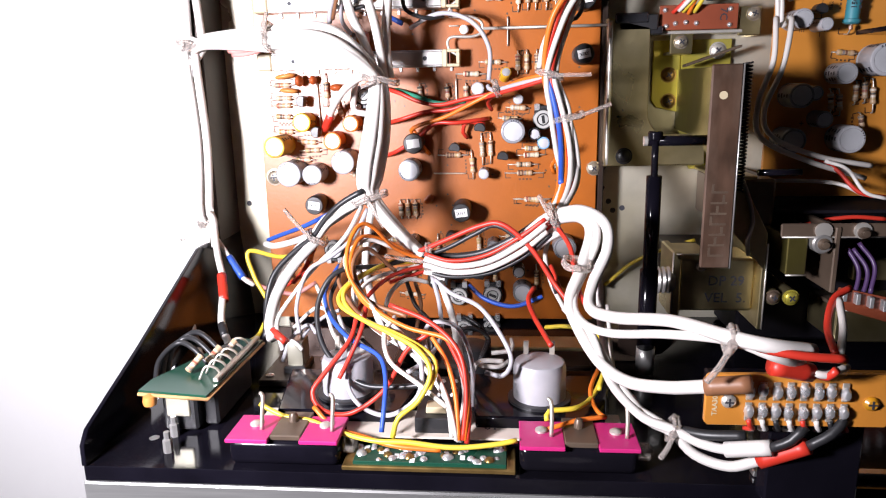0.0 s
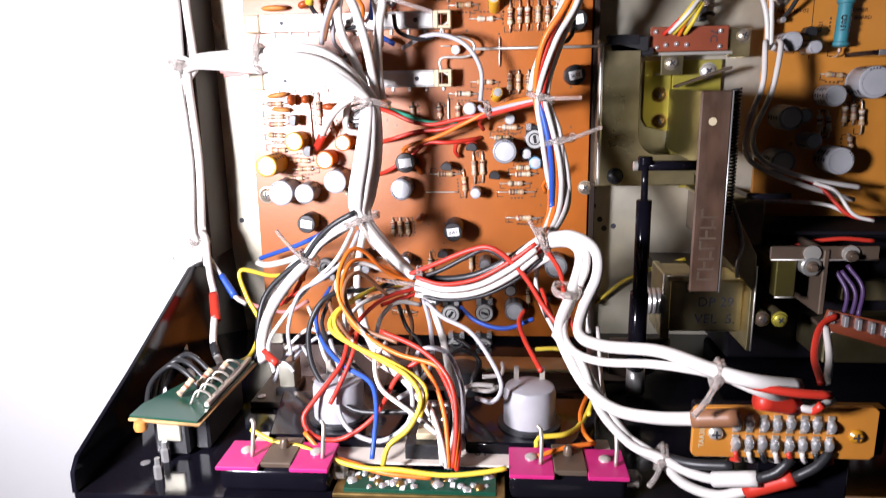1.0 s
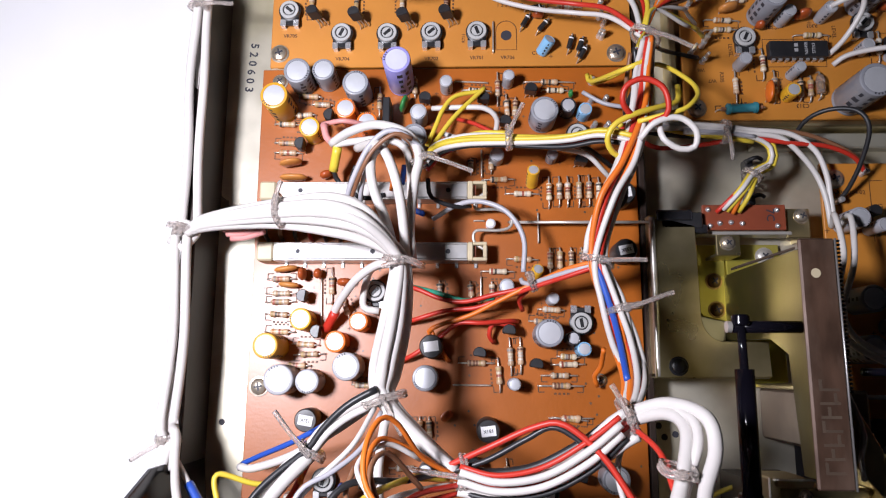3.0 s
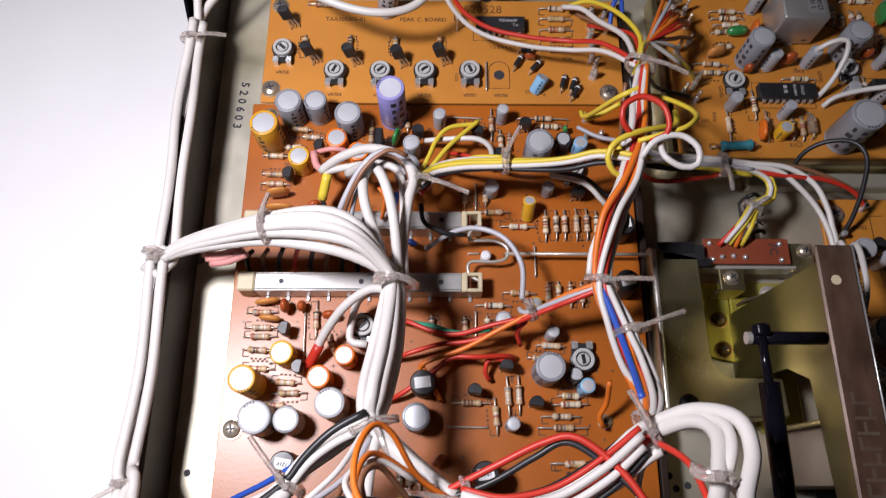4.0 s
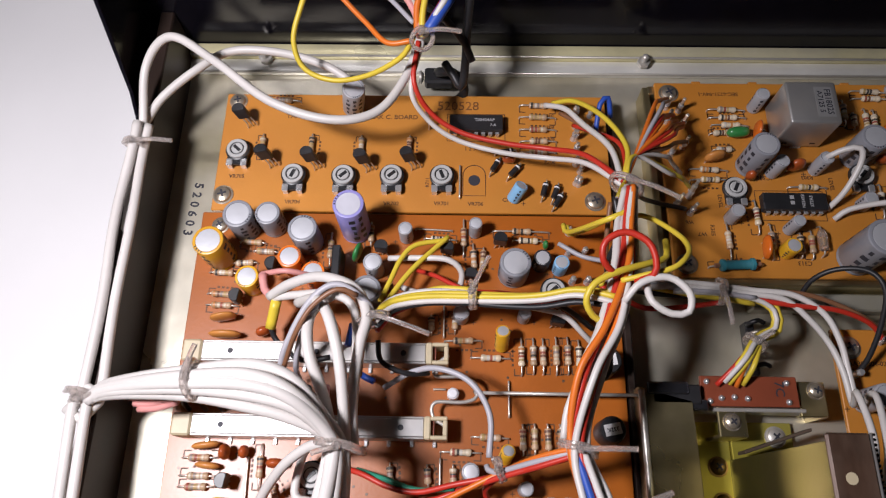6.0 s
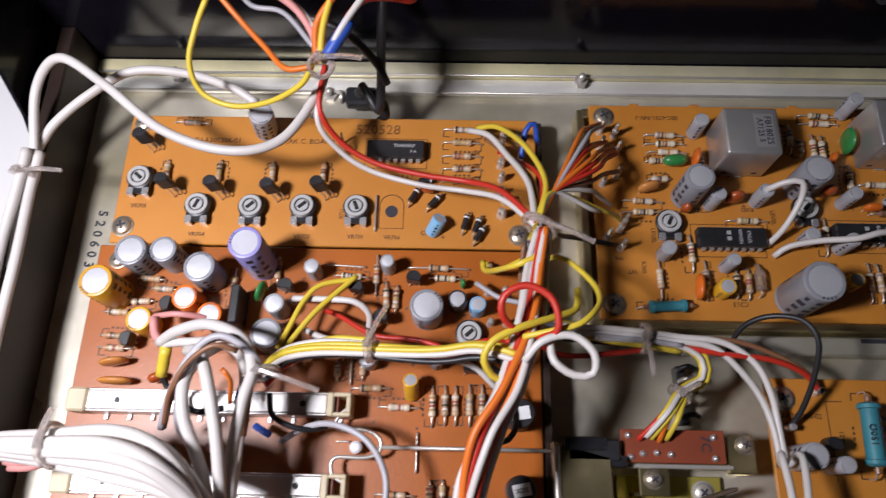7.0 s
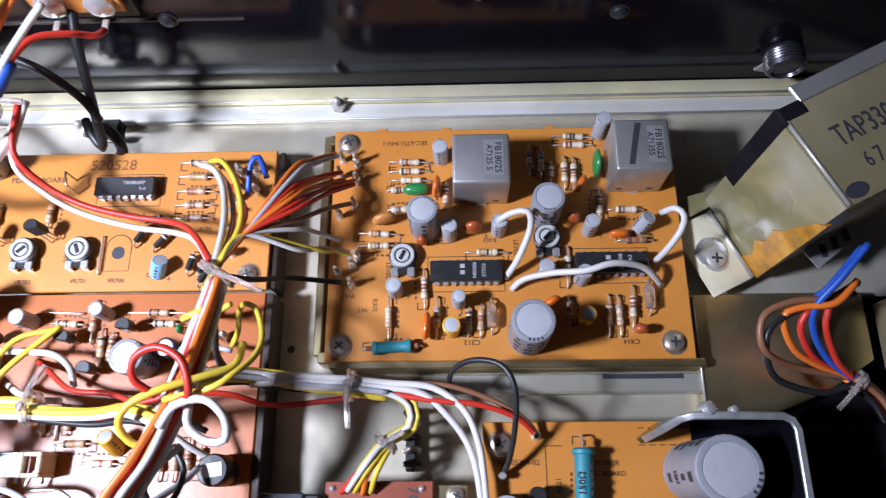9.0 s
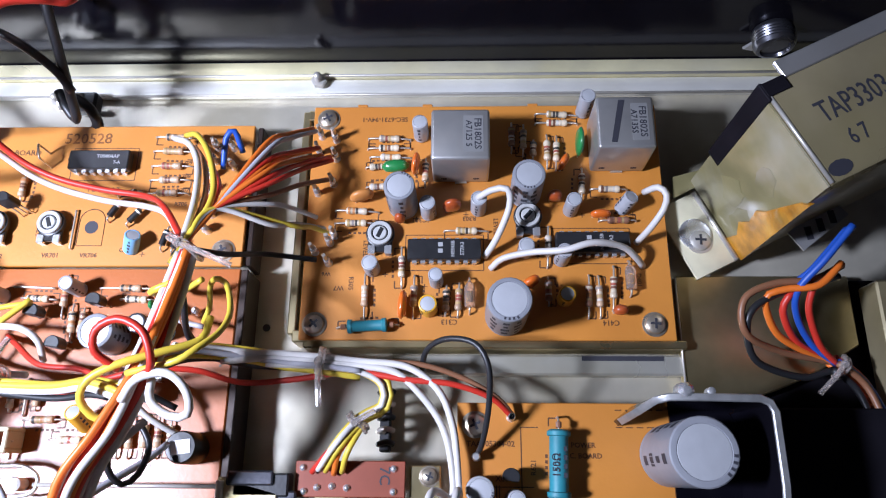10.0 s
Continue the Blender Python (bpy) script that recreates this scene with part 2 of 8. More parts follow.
side_plate("side_plate_front", [(19, 32), (-1.4, 86), (-13.5, 121), (-17, 124.5), (-22.8, 125.5), (-22.8, 88), (-16.2, 88), (-16.2, 66), (-22.8, 66), (-22.8, -58), (19, -58)], -97.5, "black painted triangular side plate with a cable slot")
side_plate("side_plate_rear", [(240.8, 100), (240.8, -58), (196, -58), (196, 0), (205, 12)], -106, "black painted triangular side plate of the rear panel")

def board(name, x0, x1, y0, y1, z, label, material=PCB):
    ob = structure(name, box(x0, x1, y0, y1, z - 1.6, z, 0.25), material, label, "circuit board")
    return ob

peak = board("peak_board", -76, 64, 165.4, 213, 0, "orange phenolic circuit board with printed parts names")
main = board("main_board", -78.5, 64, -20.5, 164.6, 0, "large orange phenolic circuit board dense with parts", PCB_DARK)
noise_board = board("noise_board", 83, 192.5, 143, 219.5, 0, "orange phenolic circuit board with two shielded cans")
for x in (97, 118, 152, 171):
    part("tab", box(x, x + 3.2, 219.4, 220.4, -1.5, -0.1, 0.2), PCB, noise_board)
for x, y in ((82.2, 144.5), (82.4, 217.5)):
    part("foot", box(x - 1.6, x + 3, y - 1.8, y + 1.8, -12, -1.7, 0.4), ZINC, noise_board, "zinc plated mounting foot")
power = board("power_board", 129.5, 207, 34, 125, 3, "orange phenolic power supply circuit board")

# ---- materials of the parts ----
def plastic(name, colour, rough=0.38, **k):
    return mat(name, colour, rough, vary=k.pop("vary", 0.07), scale=k.pop("scale", 160), bump=k.pop("bump", 0.08), **k)


SLEEVE = {
    "grey": plastic("grey sleeve", (0.24, 0.245, 0.27)), "white": plastic("pale grey sleeve", (0.34, 0.34, 0.36)),
    "yellow": plastic("amber sleeve", (0.62, 0.31, 0.02)), "orange": plastic("orange sleeve", (0.75, 0.17, 0.015)),
    "violet": plastic("violet sleeve", (0.27, 0.25, 0.55)), "blue": plastic("light blue sleeve", (0.22, 0.44, 0.66)),
    "black": plastic("black sleeve", (0.03, 0.03, 0.035)), "gold": plastic("yellow sleeve", (0.68, 0.37, 0.02)),
}
CAP_TOP = mat("aluminium can top", (0.56, 0.57, 0.60), 0.42, 0.4, vary=0.05, scale=200, bump=0.1, bump_scale=500)
CAP_GREY = plastic("grey sleeve top", (0.50, 0.50, 0.56), 0.45)
PRINT_DARK = plastic("dark print", (0.03, 0.03, 0.04), 0.6)
DIAL = plastic("pale grey dial", (0.43, 0.43, 0.42), 0.5)
PRINT_GREY = plastic("faint grey print", (0.34, 0.34, 0.35), 0.6)
PRINT_WHITE = plastic("white print", (0.75, 0.75, 0.75), 0.6)
STAMP = mat("faded brown stamp ink", (0.20, 0.075, 0.02), 0.6, vary=0.4, scale=300)
SILK = mat("dark silk screen ink", (0.10, 0.042, 0.016), 0.6, vary=0.3, scale=500)
TAN = mat("tan resistor body", (0.46, 0.31, 0.19), 0.35, vary=0.12, scale=200, per_object=0.18, coat=0.2)
BEIGE = mat("beige resistor body", (0.60, 0.50, 0.36), 0.35, vary=0.1, scale=200, per_object=0.12, coat=0.2)
BROWN_BODY = mat("brown resistor body", (0.25, 0.12, 0.07), 0.35, vary=0.12, scale=200, per_object=0.15)
TEAL = plastic("teal power resistor", (0.035, 0.20, 0.245), 0.55, vary=0.15)
BANDS = [plastic("band " + n, c, 0.45, vary=0.2) for n, c in (("brown", (0.15, 0.07, 0.045)), ("black", (0.05, 0.045, 0.04)), ("red", (0.28, 0.075, 0.05)), ("orange", (0.42, 0.19, 0.07)), ("grey", (0.24, 0.20, 0.18)), ("pale", (0.55, 0.47, 0.35)), ("gold", (0.40, 0.28, 0.12)), ("white", (0.55, 0.50, 0.44)))]
LEAD = mat("tinned lead", (0.62, 0.57, 0.50), 0.35, 0.7, vary=0.1, scale=300)
RED_BROWN = plastic("brick red dipped coating", (0.36, 0.07, 0.015), 0.28, coat=0.3)
ORANGE_DIP = plastic("orange dipped coating", (0.62, 0.13, 0.012), 0.22, coat=0.4)
OCHRE_DIP = plastic("ochre dipped coating", (0.52, 0.21, 0.05), 0.4)
GREEN_DIP = plastic("green dipped coating", (0.03, 0.20, 0.05), 0.22, coat=0.4)
WIRE = {n: plastic(n + " wire insulation", c, 0.42, bump=0.04, scale=60) for n, c in (
    ("white", (0.60, 0.57, 0.54)), ("red", (0.50, 0.030, 0.016)), ("orange", (0.66, 0.155, 0.015)), ("yellow", (0.66, 0.50, 0.045)), ("grey", (0.40, 0.39, 0.42)),
    ("black", (0.018, 0.018, 0.02)), ("blue", (0.025, 0.08, 0.40)), ("brown", (0.22, 0.10, 0.05)), ("green", (0.03, 0.25, 0.16)), ("pink", (0.62, 0.27, 0.25)), ("violet", (0.07, 0.035, 0.11)), ("clear", (0.60, 0.55, 0.50)))}
NYLON = mat("milky clear nylon", (0.92, 0.84, 0.79), 0.16, vary=0.05, scale=100, glassy=0.82)
GLASS = mat("diode glass", (0.85, 0.76, 0.68), 0.08, vary=0.05, scale=100, glassy=0.85)
WHITE_PLASTIC = plastic("milky white plastic", (0.72, 0.73, 0.76), 0.35)
MAGENTA = plastic("magenta insulating board", (0.50, 0.02, 0.16), 0.4)
MILKY = plastic("milky nylon cap", (0.36, 0.355, 0.38), 0.35, coat=0.1)
GREEN_PCB = mat("green circuit board", (0.005, 0.055, 0.032), 0.3, vary=0.25, scale=90, stain=0.5, stain_scale=90, stain_colour=(0.003, 0.022, 0.013), coat=0.15)
RUST_PCB = mat("red brown circuit board", (0.22, 0.05, 0.022), 0.45, vary=0.15, scale=60)
CARD = plastic("off white card", (0.62, 0.55, 0.48), 0.7)
FILM = mat("dull clear film", (0.23, 0.205, 0.095), 0.18, vary=0.2, scale=60, stain=0.7, stain_scale=38, stain_colour=(0.42, 0.40, 0.34), coat=0.5, bump=0.5, bump_scale=60)
TAPE = mat("amber tape", (0.44, 0.19, 0.008), 0.15, vary=0.5, scale=160, stain=0.4, stain_scale=130, stain_colour=(0.55, 0.38, 0.08), coat=0.6, bump=1.0, bump_scale=220)
LABEL = mat("faded printed patch", (0.46, 0.455, 0.45), 0.36, 0.6, vary=0.1, scale=120)

CACHE = {}
SILKS, CHIPS, CANS = [], [], []   # places of the parts, for the printing round them


def shared(key, make, material):
    """The mesh of a repeated part, made once."""
    if key not in CACHE:
        CACHE[key] = mesh_of(make(), material)
    return CACHE[key]


def writing(text, x, y, z, size, material, parent, turn=0, m=None, name="lettering", bold=0.035, spacing=1.0):
    """Raised ink lettering as a mesh, centred on its place."""
    cu = bpy.data.curves.new("text", "FONT")
    cu.body, cu.size, cu.extrude, cu.align_x, cu.align_y = text, size / 1000, 0.00003, "CENTER", "CENTER"
    cu.resolution_u, cu.offset, cu.space_character = 2, bold / 1000, spacing
    tmp = bpy.data.objects.new("tmp", cu)
    scene.collection.objects.link(tmp)
    bpy.context.view_layer.update()
    me = bpy.data.meshes.new_from_object(tmp.evaluated_get(bpy.context.evaluated_depsgraph_get()))
    bpy.data.objects.remove(tmp)
    me.materials.clear()
    me.materials.append(material)
    ob = new(name, me)
    ob.parent = parent
    ob.matrix_basis = m if m is not None else pose(x / 1000, y / 1000, z / 1000, 0, 0, turn)
    return ob


# ---- electronic parts ----
def capacitor(x, y, z, d, h, style="grey", top=None, to=(0, 0), label=""):
    """A can capacitor standing at (x, y, z), its top leaning over by to (millimetres)."""
    r = d / 2
    CANS.append((x, y, r))
    axis = Vector((to[0], to[1], h)).normalized()
    q = Vector((0, 0, 1)).rotation_difference(axis)
    ob = thing("electrolytic_capacitor", x, y, z, label=label or f"{style} sleeved electrolytic capacitor standing on the board", category="capacitor", group="can capacitors")
    ob.matrix_basis = Matrix.Translation(mm(x, y, z)) @ q.to_matrix().to_4x4() @ pose(0, 0, 0, 0, 0, random.uniform(0, 360))
    key = (round(d, 1), round(h, 1))
    s = shared(("sleeve", style, key), lambda: lathe([(r * 0.55, 0), (r * 0.93, 0.1), (r, 0.5), (r, 1.2), (r * 0.96, 1.6), (r, 2.0), (r, h - 0.45), (r * 0.96, h - 0.12), (r * 0.88, h), (r * 0.80, h), (r * 0.78, h - 0.25), (0, h - 0.3)], 28), SLEEVE[style])
    part("sleeve", s, None, ob)
    t = shared(("captop", style, key), lambda: lathe([(r * 0.79, h - 0.28), (r * 0.77, h - 0.1), (r * 0.5, h - 0.02), (0, h)], 24), CAP_TOP if style not in ("violet",) else CAP_GREY)
    part("can_top", t, None, ob, "bare metal can top")

    def marks():
        bm = bmesh.new()
        for a in ((0.0, 2.2, 3.9) if r < 4 else (0.0, 0.62, 1.2, 2.9, 3.5, 4.6)):
            for k in range(4):
                w = 0.10 + 0.05 * ((k * 7 + int(a * 3)) % 3)
                z0 = h * (0.16 + 0.2 * k)
                vs = [bm.verts.new(mm((r + 0.03) * math.cos(a + j * w), (r + 0.03) * math.sin(a + j * w), zz)) for zz in (z0, z0 + h * 0.11) for j in (-1, 0, 1)]
                bm.faces.new((vs[0], vs[1], vs[4], vs[3])), bm.faces.new((vs[1], vs[2], vs[5], vs[4]))
        for k in range(4):
            a = 0.5 + 0.22 * k
            vs = [bm.verts.new(mm(rr * math.cos(a + da), rr * math.sin(a + da), h + 0.02)) for rr, da in ((r * 0.81, -0.05), (r * 0.93, -0.05), (r * 0.93, 0.05), (r * 0.81, 0.05))]
            bm.faces.new(vs)
        return bm
    tagged(part("printing", shared(("marks", style, key), marks, PRINT_WHITE if style == "black" else PRINT_DARK), None, ob), kind="stuff")
    for s in (-1, 1):
        part("lead", shared(("caplead", s, round(d, 1)), lambda: lathe([(0.3, -3), (0.3, 0.4)], 6, at=(s * r * 0.4, 0, 0)), LEAD), None, ob)
    return ob


def resistor(x, y, z, turn, span, body="tan", lift=1.4, big=1.0):
    """A banded resistor lying along turn, its leads bent down into the board over the span."""
    SILKS.append((x, y, z, turn, span))
    stuff = {"tan": TAN, "beige": BEIGE, "brown": BROWN_BODY, "teal": TEAL}[body]
    length = min(6.6 * big, span * 0.74)
    a, rr = length / 2, 1.12 * big
    ob = thing("resistor", x, y, z, turn, f"{body} banded axial resistor lying on the board" if body != "teal" else "teal power resistor lying on the board", "resistor", "axial resistors")
    key = (round(length, 1), round(big, 2))
    prof = [(0.3, -a), (rr * 0.8, -a + 0.15), (rr, -a + 0.6), (rr, -a + 1.3), (rr * 0.83, -a + 1.8), (rr * 0.83, a - 1.8), (rr, a - 1.3), (rr, a - 0.6), (rr * 0.8, a - 0.15), (0.3, a)]
    part("body", shared(("rbody", body, key, lift), lambda: lathe(prof, 14, "x", (0, 0, lift)), stuff), None, ob)
    if body != "teal":
        for k, f in enumerate((-0.68, -0.26, 0.04, 0.40)):
            c = random.choice(BANDS if k != 3 else [BANDS[6], BANDS[5], BANDS[7]])
            r1 = rr * (1.02 if abs(f) > 0.6 else 0.86)
            part("band", shared(("band", k, c.name, key, lift), lambda: lathe([(r1 * 0.9, a * f - 0.38), (r1, a * f - 0.36), (r1, a * f + 0.36), (r1 * 0.9, a * f + 0.38)], 14, "x", (0, 0, lift)), c), None, ob)
    else:
        for f in (-0.86, 0.86):
            part("end_cap", shared(("rcap", f, key, lift), lambda: lathe([(rr * 0.9, a * f - 0.7), (rr * 1.05, a * f - 0.5), (rr * 1.05, a * f + 0.5), (rr * 0.9, a * f + 0.7)], 16, "x", (0, 0, lift)), stuff), None, ob)
        for x_ in (-a - 1.1, a + 1.1):
            part("sleeve", shared(("rsleeve", x_, key, lift), lambda: lathe([(0.4, x_ - 0.9), (0.8, x_ - 0.7), (0.8, x_ + 0.7), (0.4, x_ + 0.9)], 10, "x", (0, 0, lift)), BROWN_BODY), None, ob, "brown insulating sleeve")
    for s in (-1, 1):
        part("lead", shared(("rlead", s, key, round(span, 1), lift), lambda: tube(spline([(s * (a - 0.3), 0, lift), (s * (a + 0.4), 0, lift), (s * span / 2, 0, lift * 0.7), (s * span / 2, 0, -1)], 0.8), 0.3, 6), LEAD), None, ob)
    return ob


def transistor(x, y, z, turn=0, lift=3.5, to=(0, 0)):
    ob = thing("transistor", x, y, z, turn, "black plastic transistor standing on three bent legs", "transistor", "small transistors")

    def make():
        pts = [(2.3 * math.cos(a), 2.3 * math.sin(a)) for a in [radians(d) for d in range(-35, 216, 18)]]
        bm = prism(pts, lift, lift + 4.6, 0.25)
        for v in bm.verts:
            v.co.x += to[0] * v.co.z / 8
            v.co.y += to[1] * v.co.z / 8
        return bm
    part("body", shared(("to92", lift, to), make, BLACK_PLASTIC), None, ob)
    for s in (-1, 0, 1):
        f = lift / 8
        part("leg", shared(("to92leg", s, lift, to), lambda: tube(spline([(s * 1.3 + to[0] * f, to[1] * f, lift + 0.4), (s * 1.4, -0.4, lift * 0.5), (s * 1.9, -0.5 * abs(s), -0.8)], 1), 0.25, 6), LEAD), None, ob)
    return ob


def chip(x, y, z, turn, pins, words=()):
    CHIPS.append((x, y, pins))
    n = pins // 2
    half = n * 2.54 / 2 + 0.75
    ob = thing("integrated_circuit", x, y, z, turn, "black dual in line chip with two rows of tinned pins", "chip", "dual in line chips")
    bm = box(-half, half, -3.2, 3.2, 0.7, 4.0, 0.35)
    lathe([(1.0, 3.7), (1.0, 4.03), (0, 4.03)], 12, at=(-half + 1.0, 0, 0), bm=bm)
    part("body", bm, BLACK_PLASTIC, ob)

    def pin():
        bm = box(-0.7, 0.7, 3.1, 3.9, 2.0, 2.3, 0.08)
        box(-0.7, 0.7, 3.7, 3.95, 0.7, 2.25, 0.05, bm=bm)
        return box(-0.25, 0.25, 3.7, 3.95, -1, 0.8, bm=bm)
    for k in range(n):
        for s in (0, 180):
            part("pin", shared("dippin", pin, SOLDER), None, ob, m=pose((k - (n - 1) / 2) * 0.00254, 0, 0, 0, 0, s))
    if pins == 16:
        for dy in (-1.3, 0.7):
            bm = box(-1.8, -0.4, dy, dy + 1.3, 4.0, 4.03)
            part("mark", bm, PRINT_GREY, ob, "pale printed square mark")
    for text, dx, dy, size, t in words:
        writing(text, dx, dy, 4.03, size, PRINT_GREY, ob, t)
    return ob


def trimmer(x, y, z, turn=0):
    """A flat carbon trimmer with a white slotted dial and three tags."""
    ob = thing("trimmer", x, y, z, turn, "round trimmer with a white slotted dial and tinned tags", "trimmer", "trimmers")
    bm = lathe([(4.2, 1.5), (4.3, 1.8), (4.3, 2.9), (4.0, 3.1), (0, 3.1)], 24, at=(0, 1, 0))
    box(-3.6, 3.6, -4.6, 1.0, 1.0, 2.4, 0.3, bm=bm)
    part("base", shared("trimbase", lambda: bm, BLACK_PLASTIC), None, ob)
    part("dial", shared("trimdial", lambda: lathe([(2.5, 3.0), (2.5, 3.8), (2.7, 4.0), (3.5, 4.0), (3.7, 3.8), (3.75, 3.0)], 28, at=(0, 1, 0)), DIAL), None, ob, "white plastic dial")
    part("slot", shared("trimslot", lambda: box(-0.6, 0.6, -1.6, 1.6, 3.6, 4.08, 0.05), BLACK_PLASTIC), None, ob, m=pose(0, 0.001, 0, 0, 0, random.uniform(-70, 70)))
    part("hub", shared("trimhub", lambda: lathe([(2.1, 3.0), (2.1, 3.7), (1.9, 3.95), (0, 4.0)], 16, at=(0, 1, 0)), DIAL), None, ob)
    for dx in (-2.5, 2.5):
        part("tag", shared(("trimtag", dx), lambda: box(dx - 1.1, dx + 1.1, -5.2, -2.6, 2.3, 2.8, 0.15, bm=box(dx - 0.9, dx + 0.9, -5.3, -5.0, -1, 2.6, 0.05)), SOLDER), None, ob)
    return ob


def blob(name, x, y, z, turn, w, h, t, stuff, label, category="capacitor", lift=1.0, tilt=0):
    """A dipped capacitor: a flat rounded pillow standing on two leads."""
    ob = thing(name, x, y, z, turn, label, category, "dipped capacitors")

    def make():
        bm = bmesh.new()
        bmesh.ops.create_uvsphere(bm, u_segments=18, v_segments=12, radius=1)
        for v in bm.verts:
            c = v.co
            k = 0.86 if max(abs(c.x), abs(c.z)) > 0.72 else 1.0
            v.co = mm(c.x * w / 2 * k * (1.12 - 0.08 * c.z), c.y * t / 2, lift + h / 2 + c.z * h / 2)
        return bm
    part("body", shared((name, w, h, t, stuff.name, lift), make, stuff), None, ob, m=pose(0, 0, 0, tilt, 0, 0))
    for s in (-1, 1):
        part("lead", shared(("bloblead", s, w, lift), lambda: lathe([(0.3, -1), (0.3, lift + 1)], 6, at=(s * w * 0.3, 0, 0)), LEAD), None, ob)
    return ob


TARNISHED = mat("tarnished plated screw", (0.58, 0.51, 0.41), 0.3, 0.8, vary=0.2, scale=400, bump=0.15, bump_scale=900, stain=0.6, stain_scale=300, stain_colour=(0.20, 0.14, 0.08))


def screw(x, y, z, d=6.0, stuff=None, label="tarnished pan head cross recess screw", m=None):
    stuff = stuff or TARNISHED
    r = d / 2
    ob = thing("screw", x, y, z, random.uniform(0, 90), label, "screw", "screws")
    if m is not None:
        ob.matrix_basis = m

    def head():
        bm = lathe([(r, 0), (r, 0.4), (r * 0.9, 1.1), (r * 0.6, 1.6), (0, 1.8)], 24)
        return lathe([(r * 1.22, 0), (r * 1.22, 0.25), (r * 1.0, 0.35)], 24, bm=bm)
    part("head", shared(("screwhead", d, stuff.name), head, stuff), None, ob)

    def cross():
        bm = box(-r * 0.5, r * 0.5, -r * 0.11, r * 0.11, 1.2, 1.84)
        return box(-r * 0.11, r * 0.11, -r * 0.5, r * 0.5, 1.2, 1.845, bm=bm)
    part("cross_recess", shared(("screwcross", d), cross, PRINT_DARK), None, ob)
    return ob


def link_wire(x0, y0, x1, y1, z, r=0.35, up=0.9):
    """A bare jumper staple."""
    ob = tagged(new("jumper_wire", mesh_of(tube(spline([(x0, y0, z - 1), (x0, y0, z + up * 0.8), (x0 * 0.9 + x1 * 0.1, y0 * 0.9 + y1 * 0.1, z + up), (x0 * 0.1 + x1 * 0.9, y0 * 0.1 + y1 * 0.9, z + up), (x1, y1, z + up * 0.8), (x1, y1, z - 1)], 1.5), r, 6), LEAD)), "bare tinned jumper wire on the board", "jumper wire", "jumper wires")
    return ob


def post(x, y, z, h=7.0):
    """A wire wrapped terminal post with a solder collar."""
    ob = thing("terminal_post", x, y, z, random.uniform(0, 90), "tinned square terminal post with a soldered wire", "terminal", "terminal posts")
    part("pin", shared(("post", h), lambda: box(-0.55, 0.55, -0.55, 0.55, -1, h, 0.15), LEAD), None, ob)
    part("solder", shared("postsolder", lambda: lathe([(1.3, 0), (1.0, 0.7), (0.75, 1.6), (0, 1.8)], 10), SOLDER), None, ob)
    part("wrap", shared(("postwrap", h), lambda: lathe([(0.8, 2.0), (1.05, 2.4), (0.85, 2.8), (1.05, 3.2), (0.85, 3.6), (1.05, 4.0), (0.8, 4.4)], 10), SOLDER), None, ob)
    return ob


# ---- wires ----
def harness(name, label, group="wiring"):
    return tagged(new(name), label, "wiring", group)


def wire(parent, colour, r, pts, step=1.6):
    n = 10 if r > 1.0 else 8
    return part("wire", tube(spline(pts, step), r, n), WIRE[colour], parent, f"{colour} insulated wire")


def bundle(parent, colours, pts, r=0.75, spread=1.0, wild=0.5, seed=1):
    """Wires of the given colours side by side along one line; they cross over and stray a little."""
    rng = random.Random(seed)
    line = spline(pts, 2.0)
    n = len(colours)
    spots = [(0.0, 0.0)] if n == 1 else []
    k, ring = 0, 0
    while len(spots) < n:
        ring += 1
        m = 3 if (ring == 1 and n <= 4) else 6 * ring if ring > 0 and n > 4 else n
        if ring == 1 and n > 6:
            spots.append((0.0, 0.0))
        for j in range(m):
            if len(spots) < n:
                a = 2 * math.pi * j / m + 0.4 * ring
                spots.append((math.cos(a) * ring * 2 * r * spread * (0.62 if n <= 4 else 1), math.sin(a) * ring * 2 * r * spread * (0.62 if n <= 4 else 1)))
    for c, (u, v) in zip(colours, spots):
        ph, f, g = rng.uniform(0, 6.28), rng.uniform(0.02, 0.05), rng.uniform(-0.006, 0.006)
        out = []
        for i, p in enumerate(line):
            t = (line[min(i + 1, len(line) - 1)] - line[max(i - 1, 0)]).normalized()
            side = t.cross(Vector((0, 0, 1)))
            side = side.normalized() if side.length > 0.05 else Vector((1, 0, 0))
            up = side.cross(t)
            s = i * 2.0
            ca, sa = math.cos(g * s), math.sin(g * s)
            uu, vv = u * ca - v * sa, u * sa + v * ca
            out.append(p + side * (uu + wild * math.sin(f * s * 3 + ph)) + up * (vv + wild * 0.6 * math.cos(f * s * 2.3 + ph)))
        part("wire", tube(out, r, 10 if r > 1 else 8), WIRE[c], parent, f"{c} insulated wire")


